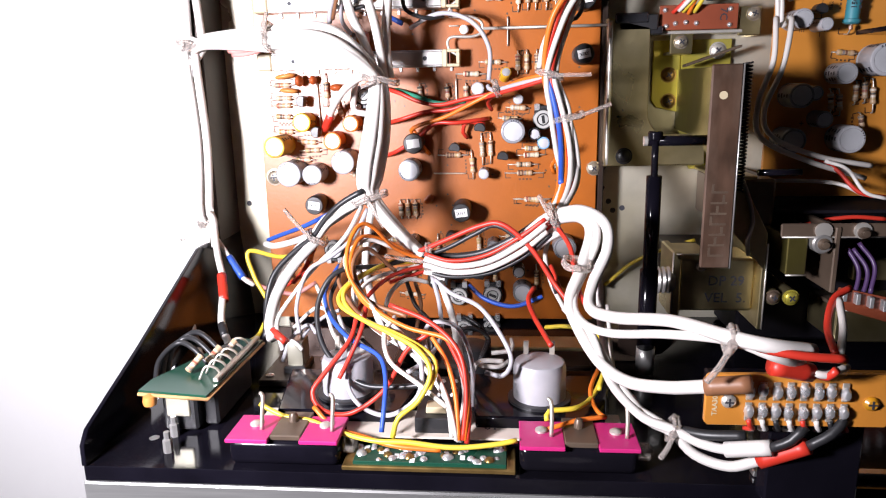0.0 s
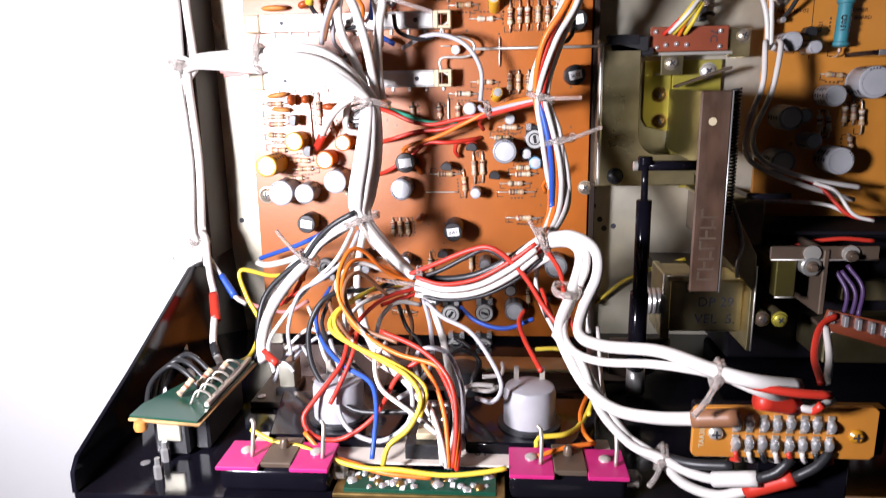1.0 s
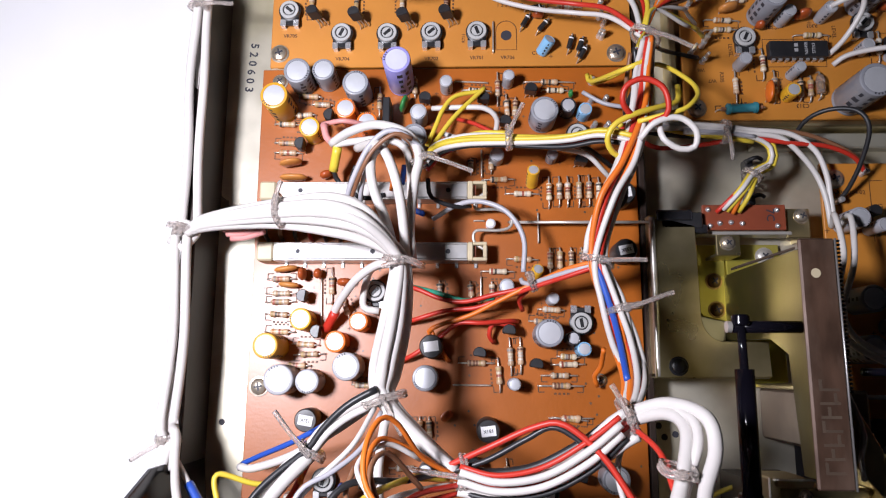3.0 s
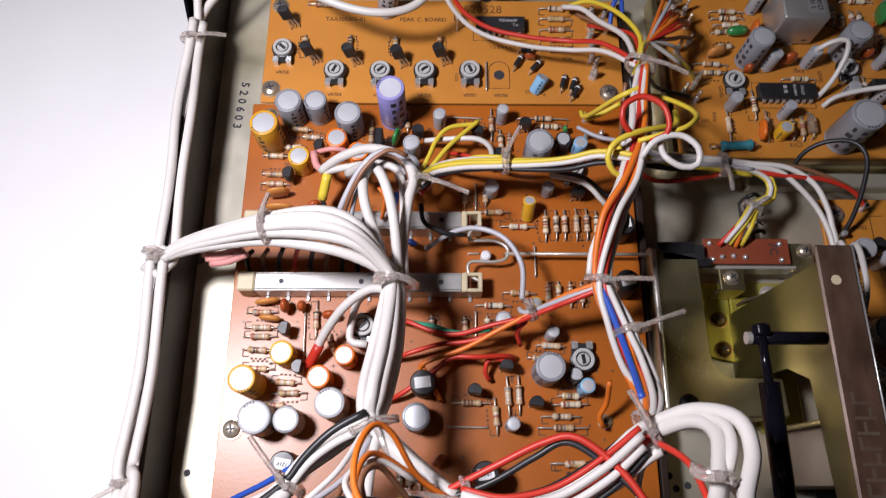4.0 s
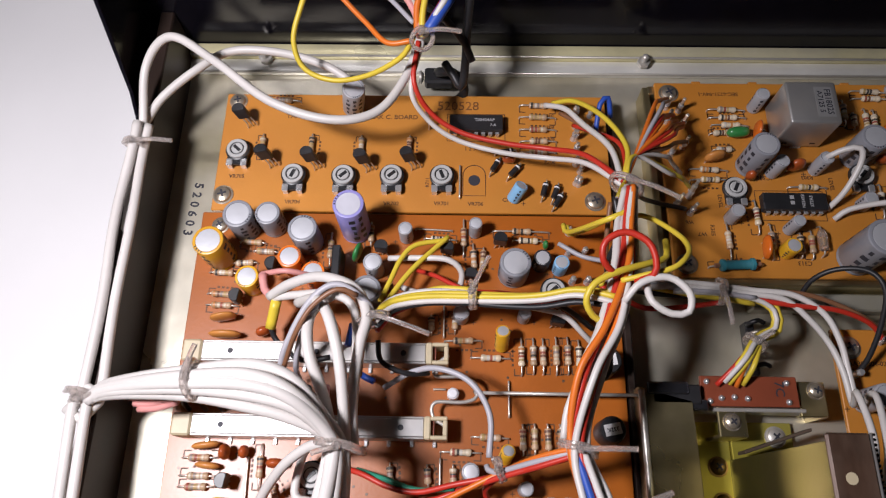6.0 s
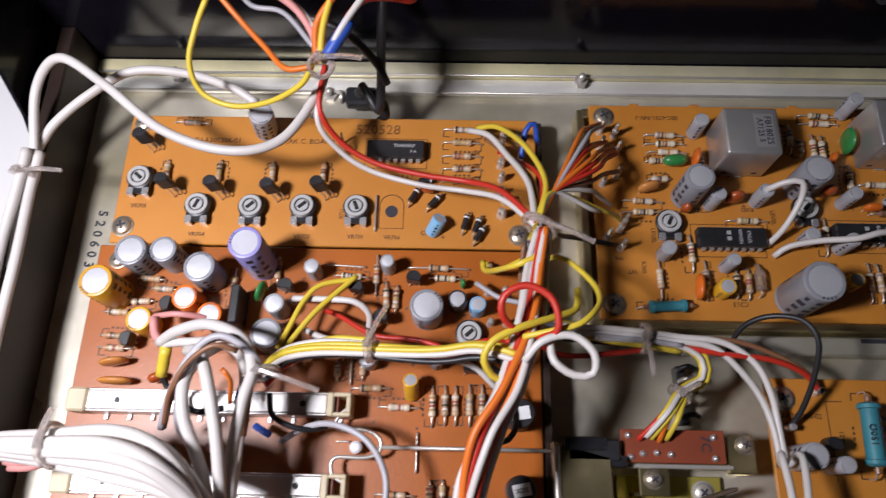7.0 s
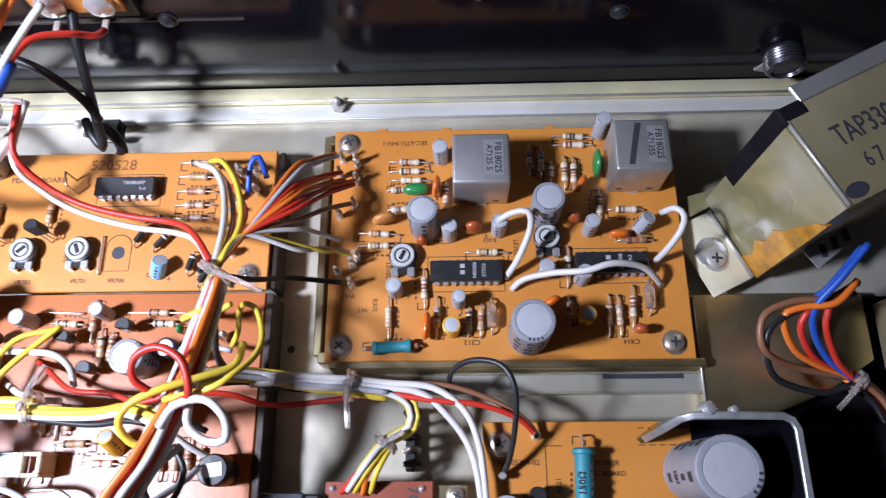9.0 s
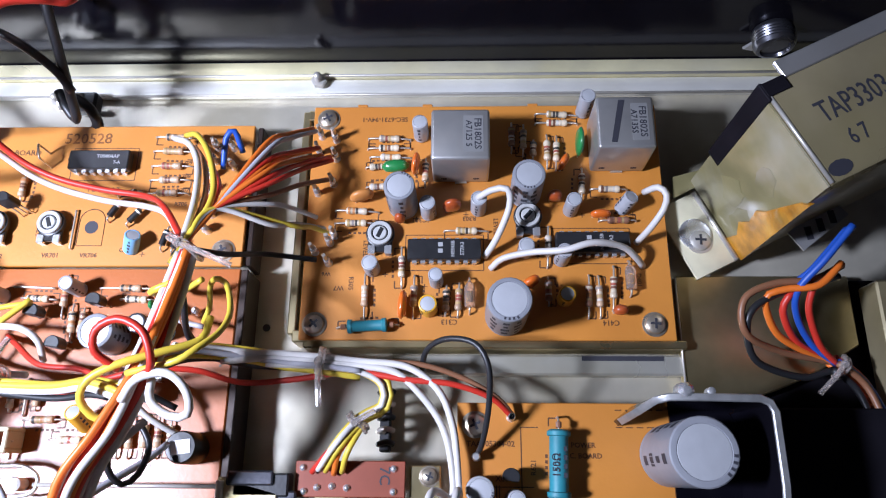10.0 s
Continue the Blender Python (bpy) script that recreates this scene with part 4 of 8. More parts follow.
# ---- front panel, seen from inside ----
def lamp_block(x0, x1):
    ob = bracket("meter_lamp_holder", "black lamp holder with magenta terminal plates and screws", "lamp holder")
    part("body", box(x0, x1, -22.9, -15.2, 109, 122.5, 2.2, 3), BLACK_PAINT, ob)
    part("bulb", lathe([(1.2, x1 - 0.4), (2.4, x1 + 0.3), (2.4, x1 + 3.4), (1.4, x1 + 4.4), (0, x1 + 4.6)], 16, "x", (0, -18.4, 117)), GLASS, ob, "small clear amber lamp bulb")
    w = (x1 - x0)
    for a, b in ((0.0, 0.38), (0.66, 1.0)):
        t = part("terminal_plate", box(x0 + w * a, x0 + w * b, -15.2, -14.0, 109, 124, 0.2), MAGENTA, ob, "bright magenta insulating plate")
        c = x0 + w * (a + b) / 2
        part("screw_head", lathe([(1.7, 0), (1.7, 0.6), (1.0, 1.1), (0, 1.2)], 16, "y", (c, -14.0, 115)), STEEL, t)
        part("tag", tube(spline([(c + 2.6, -14, 118), (c + 2.8, -9, 117), (c + 2.6, -5, 115), (c + 1.6, -4.4, 114.5)], 1.2), 0.6, 6), LEAD, t)
    part("centre_plate", box(x0 + w * 0.38, x0 + w * 0.66, -15.2, -13.6, 107, 122, 0.3), BRONZE, ob, "dark brown centre plate")
    part("centre_post", lathe([(1.4, -13.6), (1.4, -12), (0.8, -11), (0, -10.8)], 10, "y", (x0 + w * 0.52, 0, 113)), BRONZE, ob)
    return ob


lamp_block(-52, -20)
lamp_block(30, 62)


def meter(cx, z0=77):
    ob = bracket("level_meter", "black level meter case with a milky white magnet cap", "meter")
    part("case", prism([(-24, 0), (-19, 31), (18, 31), (24, 0)], -0.001, 9.4, 0.5), BLACK_PAINT, ob, m=Matrix.Translation(mm(cx, -13.5, z0)) @ pose(0, 0, 0, 90, 0, 0))
    part("cap", lathe([(7.6, -13.5), (8, -13), (8, -3.0), (7.4, -1.2), (6.6, -0.9), (0, -0.8)], 32, "y", (cx, 0, z0 + 18)), MILKY, ob, "milky white plastic cap")
    part("base_ring", lathe([(9.6, -13.5), (9.6, -12.6), (8.0, -12.4)], 32, "y", (cx, 0, z0 + 18)), BLACK_PLASTIC, ob)
    for s in (-4, 4):
        part("tag", box(cx + s - 0.8, cx + s + 0.8, -1, 3.5, z0 + 13, z0 + 13.6, 0.1), LEAD, ob)
    return ob


meter(-23.5, 75)
meter(36.5, 77)
ob = bracket("scale_card", "off white card strip behind the meters", "card")
part("card", box(-48, 60, -17.6, -17.0, 98, 114.5, 0.1), CARD, ob)
writing("01", 22, 0, 0, 4.2, PRINT_DARK, ob, m=Matrix.Translation(mm(22, -16.9, 108)) @ pose(0, 0, 0, -90, 0, 0))
ob = bracket("indicator_board", "green indicator circuit board with solder joints", "circuit board")
part("board", box(-16, 26.5, -21.4, -19.8, 112.6, 123.6, 0.2), GREEN_PCB, ob)
part("frame", box(-19, 29, -22.3, -20.9, 111.6, 124.6, 0.3), BRASS, ob, "tarnished brass frame")
for k in range(9):
    part("print_bar", box(-14 + 4.6 * k, -12.6 + 4.6 * k, -19.8, -19.75, 115 + 2.1 * (k % 4), 117.4 + 2.1 * (k % 4)), PRINT_WHITE, ob)
rng = random.Random(8)
for k in range(40):
    r = rng.uniform(0.8, 1.7)
    part("solder", lathe([(r, -19.9), (r * 0.8, -19.9 + r * 0.4), (r * 0.3, -19.9 + r * 0.7), (0, -19.9 + r * 0.75)], 10, "y", (-16 + k * 1.06 + rng.uniform(-0.6, 0.6), 0, 114 + 8.5 * rng.random())), SOLDER if k % 3 else BRASS, ob)
ob = bracket("switch_board", "small dark board with bright solder joints", "circuit board")
part("board", box(0, 12, -19, -12.5, 82, 112, 0.3), BLACK_PLASTIC, ob)
part("chip", box(3, 9, -12.5, -10.5, 104, 109, 0.3), CREAM, ob)
for k in range(9):
    part("solder", lathe([(1.1, -12.5), (0.7, -11.9), (0, -11.7)], 8, "y", (2 + 4 * (k % 3), 0, 86 + 5 * (k // 3))), SOLDER, ob)

ob = bracket("jack_board", "green circuit board with wires and resistors over a jack", "circuit board")
gb = [(-86, 106), (-63, 109), (-62, 62), (-72, 60), (-86, 98)]
part("board", prism([(x, -z) for x, z in gb], -0.8, 0.8, 0.1), GREEN_PCB, ob, m=Matrix.Translation(mm(0, -9, 0)) @ pose(0, 0, 0, -90, 0, 0))
part("board_edge", tube([Vector((-86, -9.4, 106.2)), Vector((-63, -9.4, 109.2)), Vector((-61.8, -9.4, 62))], 0.6, 6), PCB_EDGE, ob, "tan cut board edge")
part("jack", box(-80, -69, -22.5, -10, 80, 104, 0.8), BLACK_PLASTIC, ob, "black jack body")
part("jack", box(-69, -64, -22.5, -10, 70, 100, 0.8), BLACK_PLASTIC, ob, "black jack body")
part("pin_row", box(-64.8, -63, -8, -6.5, 62, 100, 0.3), LEAD, ob)
for k in range(6):
    part("hook", tube(spline([(-70, -8, 98 - 5 * k), (-68, -4, 97 - 5 * k), (-65, -5, 96 - 5 * k), (-64, -8, 95 - 5 * k)], 1), 0.45, 6), LEAD, ob)
for x, z in ((-74, 92), (-68, 78), (-71, 84)):
    body = part("resistor", lathe([(0.3, -3.4), (1.2, -3.1), (1.0, -1.6), (1.0, 1.6), (1.2, 3.1), (0.3, 3.4)], 12, "x"), TAN, ob, "tan banded resistor", m=Matrix.Translation(mm(x, -5, z)) @ pose(0, 0, 0, 0, 40, 50))
    for k, u in enumerate((-2.4, -0.9, 0.2, 1.2)):
        part("band", lathe([(1.0, u - 0.3), (1.24 if k == 0 else 1.06, u - 0.28), (1.24 if k == 0 else 1.06, u + 0.28), (1.0, u + 0.3)], 12, "x"), BANDS[(k * 3 + int(z)) % 8], body)
for k in range(3):
    part("black_wire", tube(spline([(-72 + 2 * k, -8, 86 - 3 * k), (-78, -3 + k, 84 - 4 * k), (-84, -2, 82 - 4 * k), (-88, -6, 88 - 5 * k), (-86, -12, 96 - 4 * k)], 1.5), 0.9, 8), WIRE["black"], ob)
part("bead", lathe([(0, -2.4), (1.9, -1.4), (2.2, 0), (1.9, 1.4), (0, 2.4)], 14, "y", (-82, -11, 107)), OCHRE_DIP, ob)
part("socket_face", box(-78.5, -71, -17.5, -11, 103.8, 104.6, 0.3), SHIELD, ob, "pale grey socket face")
part("hole_rim", lathe([(1.5, FRONT + 0.02), (1.5, FRONT + 0.12), (0, FRONT + 0.14)], 20, "y", (-81.5, 0, 108)), ALU, ob, "pale metal seen in a punched hole")
for x, z in ((-73, 116), (-75.5, 106.5)):
    s = thing("hex_stud", x, FRONT, z, 0, "bright hexagonal stud on the front panel", "stud", "studs")
    part("body", lathe([(1.4, 0), (1.4, 4), (0.9, 4.4), (0.9, 6.5), (0, 6.7)], 6, "y"), CAN, s)
ob = bracket("lever_switch", "small grey switch body with tinned tags", "switch")
part("body", box(-53.5, -47.5, -21, -9, 53, 62, 0.9, 2), SHIELD, ob)
part("collar", box(-54.6, -46.4, -22.9, -18, 51.5, 63.5, 0.6), BLACK_PLASTIC, ob, "black plastic collar")
for dx in (-1.6, 1.6):
    part("tag", box(-50.5 + dx - 0.5, -50.5 + dx + 0.5, -9, -3, 57, 57.6, 0.15), LEAD, ob)
part("bracket", box(-62, -40, -22.9, -20.5, 46, 70, 0.4), DARK_BROWN, ob, "dark mounting bracket")
for x, z in ((-59, 66), (-43, 50)):
    part("eyelet", lathe([(1.6, -20.5), (1.6, -20.0), (0.8, -19.8), (0, -20.2)], 14, "y", (x, 0, z)), SOLDER, ob)
ob = bracket("potentiometer", "black potentiometer body with brown collar", "potentiometer")
part("body", lathe([(6, -23), (7, -22), (7, -10), (5, -9), (0, -8.8)], 24, "y", (-4, 0, 60)), BLACK_PLASTIC, ob)
part("body", lathe([(6, -23), (7, -22), (7, -10), (5, -9), (0, -8.8)], 24, "y", (14, 0, 60)), BLACK_PLASTIC, ob)
part("plate", box(-14, 56, -17, -15, 40, 66, 0.5), DARK_BROWN, ob)
part("bracket", box(10, 60, -12, -10.6, 48, 60, 0.5), ZINC, ob, "grey plated bracket")

# terminal strip over the mechanism
ob = bracket("terminal_strip", "orange terminal board with two rows of soldered tags", "terminal board")
part("board", prism([(73.2, 1.6), (74, 0.8), (114, 1.0), (115, 2), (115, 13.4), (114, 14.2), (74, 13.6), (73.2, 12.8)], 136.4, 138, 0.15), PCB, ob)
for k in range(8):
    for y in (9.8, 4.6):
        t = part("tag", box(83.0 + 3.05 * k - 0.8, 83.0 + 3.05 * k + 0.8, y - 2.3, y + 2.3, 138, 138.5, 0.15), LEAD, ob)
        part("solder", shared("tagsolder", lambda: lathe([(1.15, 0), (1.1, 0.7), (0.7, 1.4), (0, 1.6)], 12), SOLDER), None, t, m=Matrix.Translation(mm(83.0 + 3.05 * k + random.uniform(-0.2, 0.2), y + random.uniform(-0.4, 0.4), 138.2)) @ Matrix.Diagonal((1, 1.55, 1, 1)))
writing("TAA305", 75.4, 6.2, 138.05, 1.7, CREAM, ob, 90)
for x in (78.4, 110.3):
    part("cross_recess", box(x - 1.0, x + 1.0, 6.9, 7.3, 138.6, 139.25, bm=box(x - 0.2, x + 0.2, 6.1, 8.1, 138.6, 139.26)), PRINT_DARK, ob)
for x in (78.4, 110.3):
    part("screw_head", lathe([(1.7, 138), (1.7, 138.5), (1.1, 139.1), (0, 139.2)], 18, at=(x, 7.1, 0)), TAPE if x > 100 else STEEL, ob)
for k, c in enumerate(("red", "white", "black", "white", "red", "white", "black", "red")):
    x = 83.2 + 3.05 * k
    part("stub", tube(spline([(x, 2.6, 138.4), (x + 0.5, 0.9, 138.2), (x + 1.6, -0.4, 137.0), (x + 0.6 + 0.5 * (k % 3), -1.6, 134.5)], 0.8), 0.62, 8), WIRE[c], ob, c + " wire end")
part("support", box(90, 112, -22.5, 2, 128, 134, 0.5), BLACK_PAINT, ob)
part("support", box(74, 118, 1, 13, 132, 136.2, 0.5), BLACK_PAINT, ob)
structure("light_strip", box(92, 200, FRONT + 0.1, FRONT + 2.0, 118, 121, 0.3), ALU, "pale grey strip along the front panel edge", "strip")
ob = bracket("pivot_arm", "dark brown plated arm with a rounded end", "arm")
part("arm", prism([(68, -18), (76, -20), (84, -18), (90, -12), (90, -4), (68, -4)], 44, 46.0, 0.4), DARK_BROWN, ob)
part("post", lathe([(2, 40), (2, 44)], 14, at=(70, -12, 0)), STEEL, ob)
part("foot", box(64, 78, -22.8, -10, 34, 42, 0.5), BRONZE, ob)

# ---- rear panel fittings ----
for x, z, d in ((-46, 38, 5), (37, 32, 5), (172, 31, 5), (130, 40, 3.5), (-90, 60, 4), (96, 58, 4)):
    screw(x, 241, z, d, BLACK_PLASTIC, "black screw in the rear panel", m=Matrix.Translation(mm(x, 240.9, z)) @ pose(0, 0, 0, 90, 0, 0))
ob = bracket("din_socket", "round metal socket on the rear panel with soldered pins", "socket")
part("shell", lathe([(7.5, 240.8), (7.5, 230), (6.8, 229), (5.8, 229.4), (5.8, 236), (0, 236)], 28, "y", (-32, 0, 52)), STEEL, ob)
part("insert", lathe([(5.7, 236), (5.7, 231), (0, 230.8)], 24, "y", (-32, 0, 52)), BLACK_PLASTIC, ob)
for k in range(5):
    a = radians(200 + 35 * k)
    part("pin", lathe([(0.7, 231), (0.7, 226), (0, 225.6)], 8, "y", (-32 + 4 * math.cos(a), 0, 52 + 4 * math.sin(a))), SOLDER, ob)
ob = bracket("jack_terminal", "orange terminal board with four soldered jack tags", "terminal board")
part("board", box(4, 30, 236, 237.6, 42, 76, 0.3), PCB, ob)
for x in (10, 24):
    for z in (46, 64):
        part("jack_nut", lathe([(4.2, 236), (4.2, 234.6), (2.4, 233.2), (0, 232.8)], 20, "y", (x, 0, z)), SOLDER, ob)
        part("tag", box(x - 1, x + 1, 229.5, 234, z - 5, z - 4.3, 0.2), LEAD, ob)
part("mount", box(2, 32, 237.6, 240.9, 38, 78, 0.4), BLACK_PLASTIC, ob)
ob = bracket("cable_clamp", "black cable clamp with its screw on the rear rail", "clamp")
part("clip", tube(spline([(2, 226, -4), (3, 222, 2), (7, 220, 5), (11, 217, 4), (12, 214, 0), (9, 213, -4)], 1.2), 1.8, 10), BLACK_PLASTIC, ob)
part("foot", box(-3, 8, 221, 228, -8, -3, 0.8), BLACK_PLASTIC, ob)
part("screw_head", lathe([(2.6, 0), (2.6, 0.8), (1.6, 1.6), (0, 1.8)], 16, "x", (-5, 224.5, -5)), STEEL, ob)
ob = bracket("ground_knob", "dark chromed thumb screw on the rear panel", "knob")
part("knob", lathe([(6, 240.8), (6.4, 239.6)] + [(6.4 - 0.25 * (k % 2), 239.2 - 0.5 * k) for k in range(9)] + [(5.6, 234), (4.6, 233.7), (4.2, 234.6), (0, 234.4)], 36, "y", (229, 0, 9)), DARK_CHROME, ob, "knurled chromed knob")
part("lug", prism([(221, 4), (224.5, 3), (228, 9), (225.5, 11)], 0, 1.0, 0.2), CAN, ob, "bright bent lug", m=Matrix.Translation(mm(0, 238, 0)) @ pose(0, 0, 0, 90, 0, 0))

# ---- transformer shield ----
FLANGE = mat("yellowed plated flange", (0.72, 0.68, 0.48), 0.3, 0.12, vary=0.2, scale=70, stain=0.6, stain_scale=50, stain_colour=(0.62, 0.58, 0.46))
ob = bracket("tag_strip", "small tag strip with bent solder lugs", "tag strip")
part("base", box(107, 110, 112, 130, -12, -7, 0.4), BLACK_PLASTIC, ob)
for k in range(5):
    part("lug", tube(spline([(108.5, 114 + 3.6 * k, -8), (107, 114 + 3.6 * k, -4), (109.5, 114.6 + 3.6 * k, -2), (111.5, 114 + 3.6 * k, -3)], 1), 0.8, 6), LEAD if k % 2 else BLACK_PLASTIC, ob)
U, V = Vector((0.91, 0.41, 0)), Vector((0.47, -0.88, 0))
frame_of = Matrix(((U.x, -V.x, 0, 0.2033), (U.y, -V.y, 0, 0.1955), (0, 0, 1, 0), (0, 0, 0, 1)))
ob = bracket("transformer_shield", "zinc plated transformer shield box with printed type mark and old tape", "shield box")
ob.matrix_basis = frame_of
part("box", box(0, 95, -29, 0, -5, 50, 0.9, 2), BOX_METAL, ob)
part("worn_edge", tube([Vector((0.25, -0.6, 49.75)), Vector((0.25, -28.4, 49.75))], 0.55, 8), STEEL, ob, "bright worn front edge")
part("edge_strip", box(-0.9, 0, -4.4, 0.8, 14, 50.4, 0.2), DARK_MATT, ob, "black adhesive strip down the corner")
part("edge_strip", box(-0.4, 6, -3.4, 0.4, 50, 50.5, 0.1), DARK_MATT, ob, "black adhesive strip down the corner")
part("top_plate", box(6, 95, -0.5, 4.5, 49.2, 50.4, 0.3), CAN, ob, "pale folded top lip")
part("tape", prism([(-29.6, -4.5), (-29.6, 40), (-27.5, 37), (-25.5, 30), (-23.5, 22), (-21.5, 18), (-22.5, 12), (-20.5, 7), (-23, 2), (-21.5, -4.5)], -1.0, 0.35), TAPE, ob, "wrinkled amber tape", m=Matrix(((0, 0, 1, -0.0002), (1, 0, 0, 0), (0, 1, 0, 0), (0, 0, 0, 1))))
part("tape", prism([(-24, -4.8), (-28.7, 2), (-28.7, 49), (-0.4, 49), (-0.4, -4.8)], -0.4, 0.12), FILM, ob, "yellowed clear tape", m=Matrix(((0, 0, 1, -0.0003), (1, 0, 0, 0), (0, 1, 0, 0), (0, 0, 0, 1))))
rng = random.Random(31)
for k in range(4):
    cx, cz, r = -26 + 4.2 * k, 2 + rng.uniform(0, 12) + (26 if k % 3 == 2 else 0), rng.uniform(3.5, 6)
    ring = [(cx + r * rng.uniform(0.6, 1.25) * math.cos(radians(d)), cz + r * rng.uniform(0.7, 1.4) * math.sin(radians(d))) for d in range(0, 360, 36)]
    ring = [(min(-0.6, max(-28.4, p)), max(-4.4, q)) for p, q in ring]
    part("tape_scrap", prism(ring, -0.3 - 0.05 * k, 0.5 + 0.06 * k), TAPE if k == 0 else FILM, ob, m=Matrix(((0, 0, 1, -0.0004), (1, 0, 0, 0), (0, 1, 0, 0), (0, 0, 0, 1))))
flange = part("flange", box(-16, -1.6, -29, -4, -6.0, -4.8, 0.5, 2), FLANGE, ob, "yellowed mounting flange")
part("flange_fold", tube([Vector((-2.0, -28.8, -4.7)), Vector((-2.0, -4.2, -4.7))], 0.8, 8), STEEL, flange, "bright bent fold of the flange")
part("washer", lathe([(4.9, -4.85), (4.9, -4.2), (4.2, -3.9), (2.6, -3.9)], 28, at=(-9.0, -16.2, 0)), SOLDER, flange, "toothed bright washer")
part("flap", prism([(-9, -3.2), (-5, 3.2), (4, 1.5), (3, -3)], -4.7, -4.4, 0.05), FILM, flange, "curled clear tape flap")
writing("TAP3303", 0, 0, 0, 8.0, PRINT_DARK, ob, m=Matrix.Translation(mm(17.5, -12.5, 50.08)) @ Matrix.Diagonal((0.66, 1, 1, 1)))
writing("6 7", 0, 0, 0, 6.0, PRINT_DARK, ob, m=Matrix.Translation(mm(13, -20.7, 50.08)) @ Matrix.Diagonal((0.7, 1, 1, 1)))
part("slot", prism([(4 + 2.0 * math.cos(a) * 1.6, -26 + 2.0 * math.sin(a)) for a in [radians(d) for d in range(0, 360, 30)]], 50.0, 50.1), PRINT_DARK, ob, "dark oblong hole")
screw(203.5, 174.8, -4.8, 6.6, STEEL, "large bright screw with washer on the flange")
ob = bracket("marked_label", "white printed paper tag by the transformer leads", "label")
part("tag", prism([(0, 0), (16, 9), (13, 14), (-3, 6)], 0, 0.4), LABEL, ob)
ob.matrix_basis = pose(0.229, 0.168, 0.006, 0, 0, 8)
for k in range(3):
    part("print_bar", box(2 + 4 * k, 4 + 4 * k, 3 + 2 * k, 7 + 2 * k, 0.4, 0.45), PRINT_DARK, ob)
ob = bracket("terminal_cover", "pale grey cover plate beside the leads", "cover")
part("cover", box(249, 275, 120, 160, -5.9, 4, 0.6), BOX_METAL, ob)

# heat sink round the large can on the power board
ob = bracket("heat_sink", "bent grey aluminium heat sink sheet standing on the board", "heat sink")
line = [(172.6, 119.6), (174.6, 121.2), (177.6, 123.4), (180.5, 124.0), (190, 124.0), (202.0, 123.8), (204.2, 122.8), (205.2, 120.6), (205.3, 104), (204.9, 99.5), (203.6, 97.6), (201.5, 96.9), (190, 96.9), (160, 97.2)]
tops = [9, 20, 27, 29, 29, 29, 29, 29, 29, 29, 29, 29, 29, 29]


def bent_sheet(line, lows, tops, half):
    """An upright sheet along a bent line, with eased upper corners."""
    bm = bmesh.new()
    ring = []
    for i, (x, y) in enumerate(line):
        t = (Vector(line[min(i + 1, len(line) - 1)]) - Vector(line[max(i - 1, 0)])).normalized()
        h = tops[i]
        ring.append([bm.verts.new(mm(x - k * half * t.y, y + k * half * t.x, z)) for k, z in ((-1, lows[i]), (-1, h - 0.3), (-0.7, h), (0.7, h), (1, h - 0.3), (1, lows[i]))])
    for a, b in zip(ring, ring[1:]):
        for k in range(6):
            bm.faces.new((a[k], a[(k + 1) % 6], b[(k + 1) % 6], b[k]))
    bm.faces.new(ring[0][::-1]), bm.faces.new(ring[-1])
    bmesh.ops.recalc_face_normals(bm, faces=bm.faces[:])
    return bm


part("sheet", bent_sheet(line, [3.2] * len(line), [h - 0.9 for h in tops], 0.85), BLACK_PAINT, ob)
part("rim", bent_sheet(line, [h - 0.9 for h in tops], tops, 0.95), GREY_SHEET, ob, "bare grey cut edge of the sheet")
part("lining", prism([(187, 123.1), (202.6, 123), (204.4, 120.5), (204.4, 100), (202, 97.9), (187, 97.9)], 3.1, 4.0), BLACK_PAINT, ob, "black base of the heat sink")
part("fixing_lug", lathe([(1.9, 24), (2.2, 25), (2.0, 28.6), (1.0, 29.8), (0, 30)], 12, at=(184.6, 125.6, 0)), SOLDER, ob, "bright soldered fixing lug")
part("fixing_lug", lathe([(1.0, 26), (1.0, 28.8), (0, 29.4)], 10, at=(190.6, 125.4, 0)), SOLDER, ob, "bright soldered fixing lug")


# ---- parts of the main board ----
capacitor(-62.1, 158.5, 0, 9.9, 13, "grey")
capacitor(-52.5, 159.3, 0, 8.4, 12, "grey")
capacitor(-40.2, 153.6, 0, 9.7, 13, "grey")
capacitor(-24.3, 158.3, 0, 10.1, 22, "violet")
capacitor(-69.3, 147.7, 0, 10.1, 16, "yellow")
capacitor(-44, 144.6, 0, 7.8, 11, "orange")
capacitor(-35.9, 139.3, 0, 7.7, 11, "orange")
capacitor(-57.3, 137.8, 0, 7.7, 10, "gold")
capacitor(-17.1, 143.4, 0, 6.2, 10, "white")
capacitor(-18.6, 134.1, 0, 9.5, 10, "grey")
capacitor(-7, 155.7, 0, 4.8, 9, "white")
capacitor(16.3, 157.8, 0, 4.4, 9, "white")
capacitor(29, 143.1, 0, 10.1, 12, "grey")
capacitor(38.2, 146.4, 0, 5.7, 8, "black")
capacitor(44.4, 144.8, 0, 5, 8, "blue")
capacitor(32.1, 127.8, 0, 4.2, 7, "white")
capacitor(11.8, 127.8, 0, 5.3, 7, "white")
capacitor(-57.7, 67.1, 0, 7.8, 10, "gold")
capacitor(-37.2, 66.3, 0, 6.8, 10, "orange")
capacitor(-45.2, 59.3, 0, 7.6, 10, "orange")
capacitor(-40.6, 50.7, 0, 9.7, 13, "white")
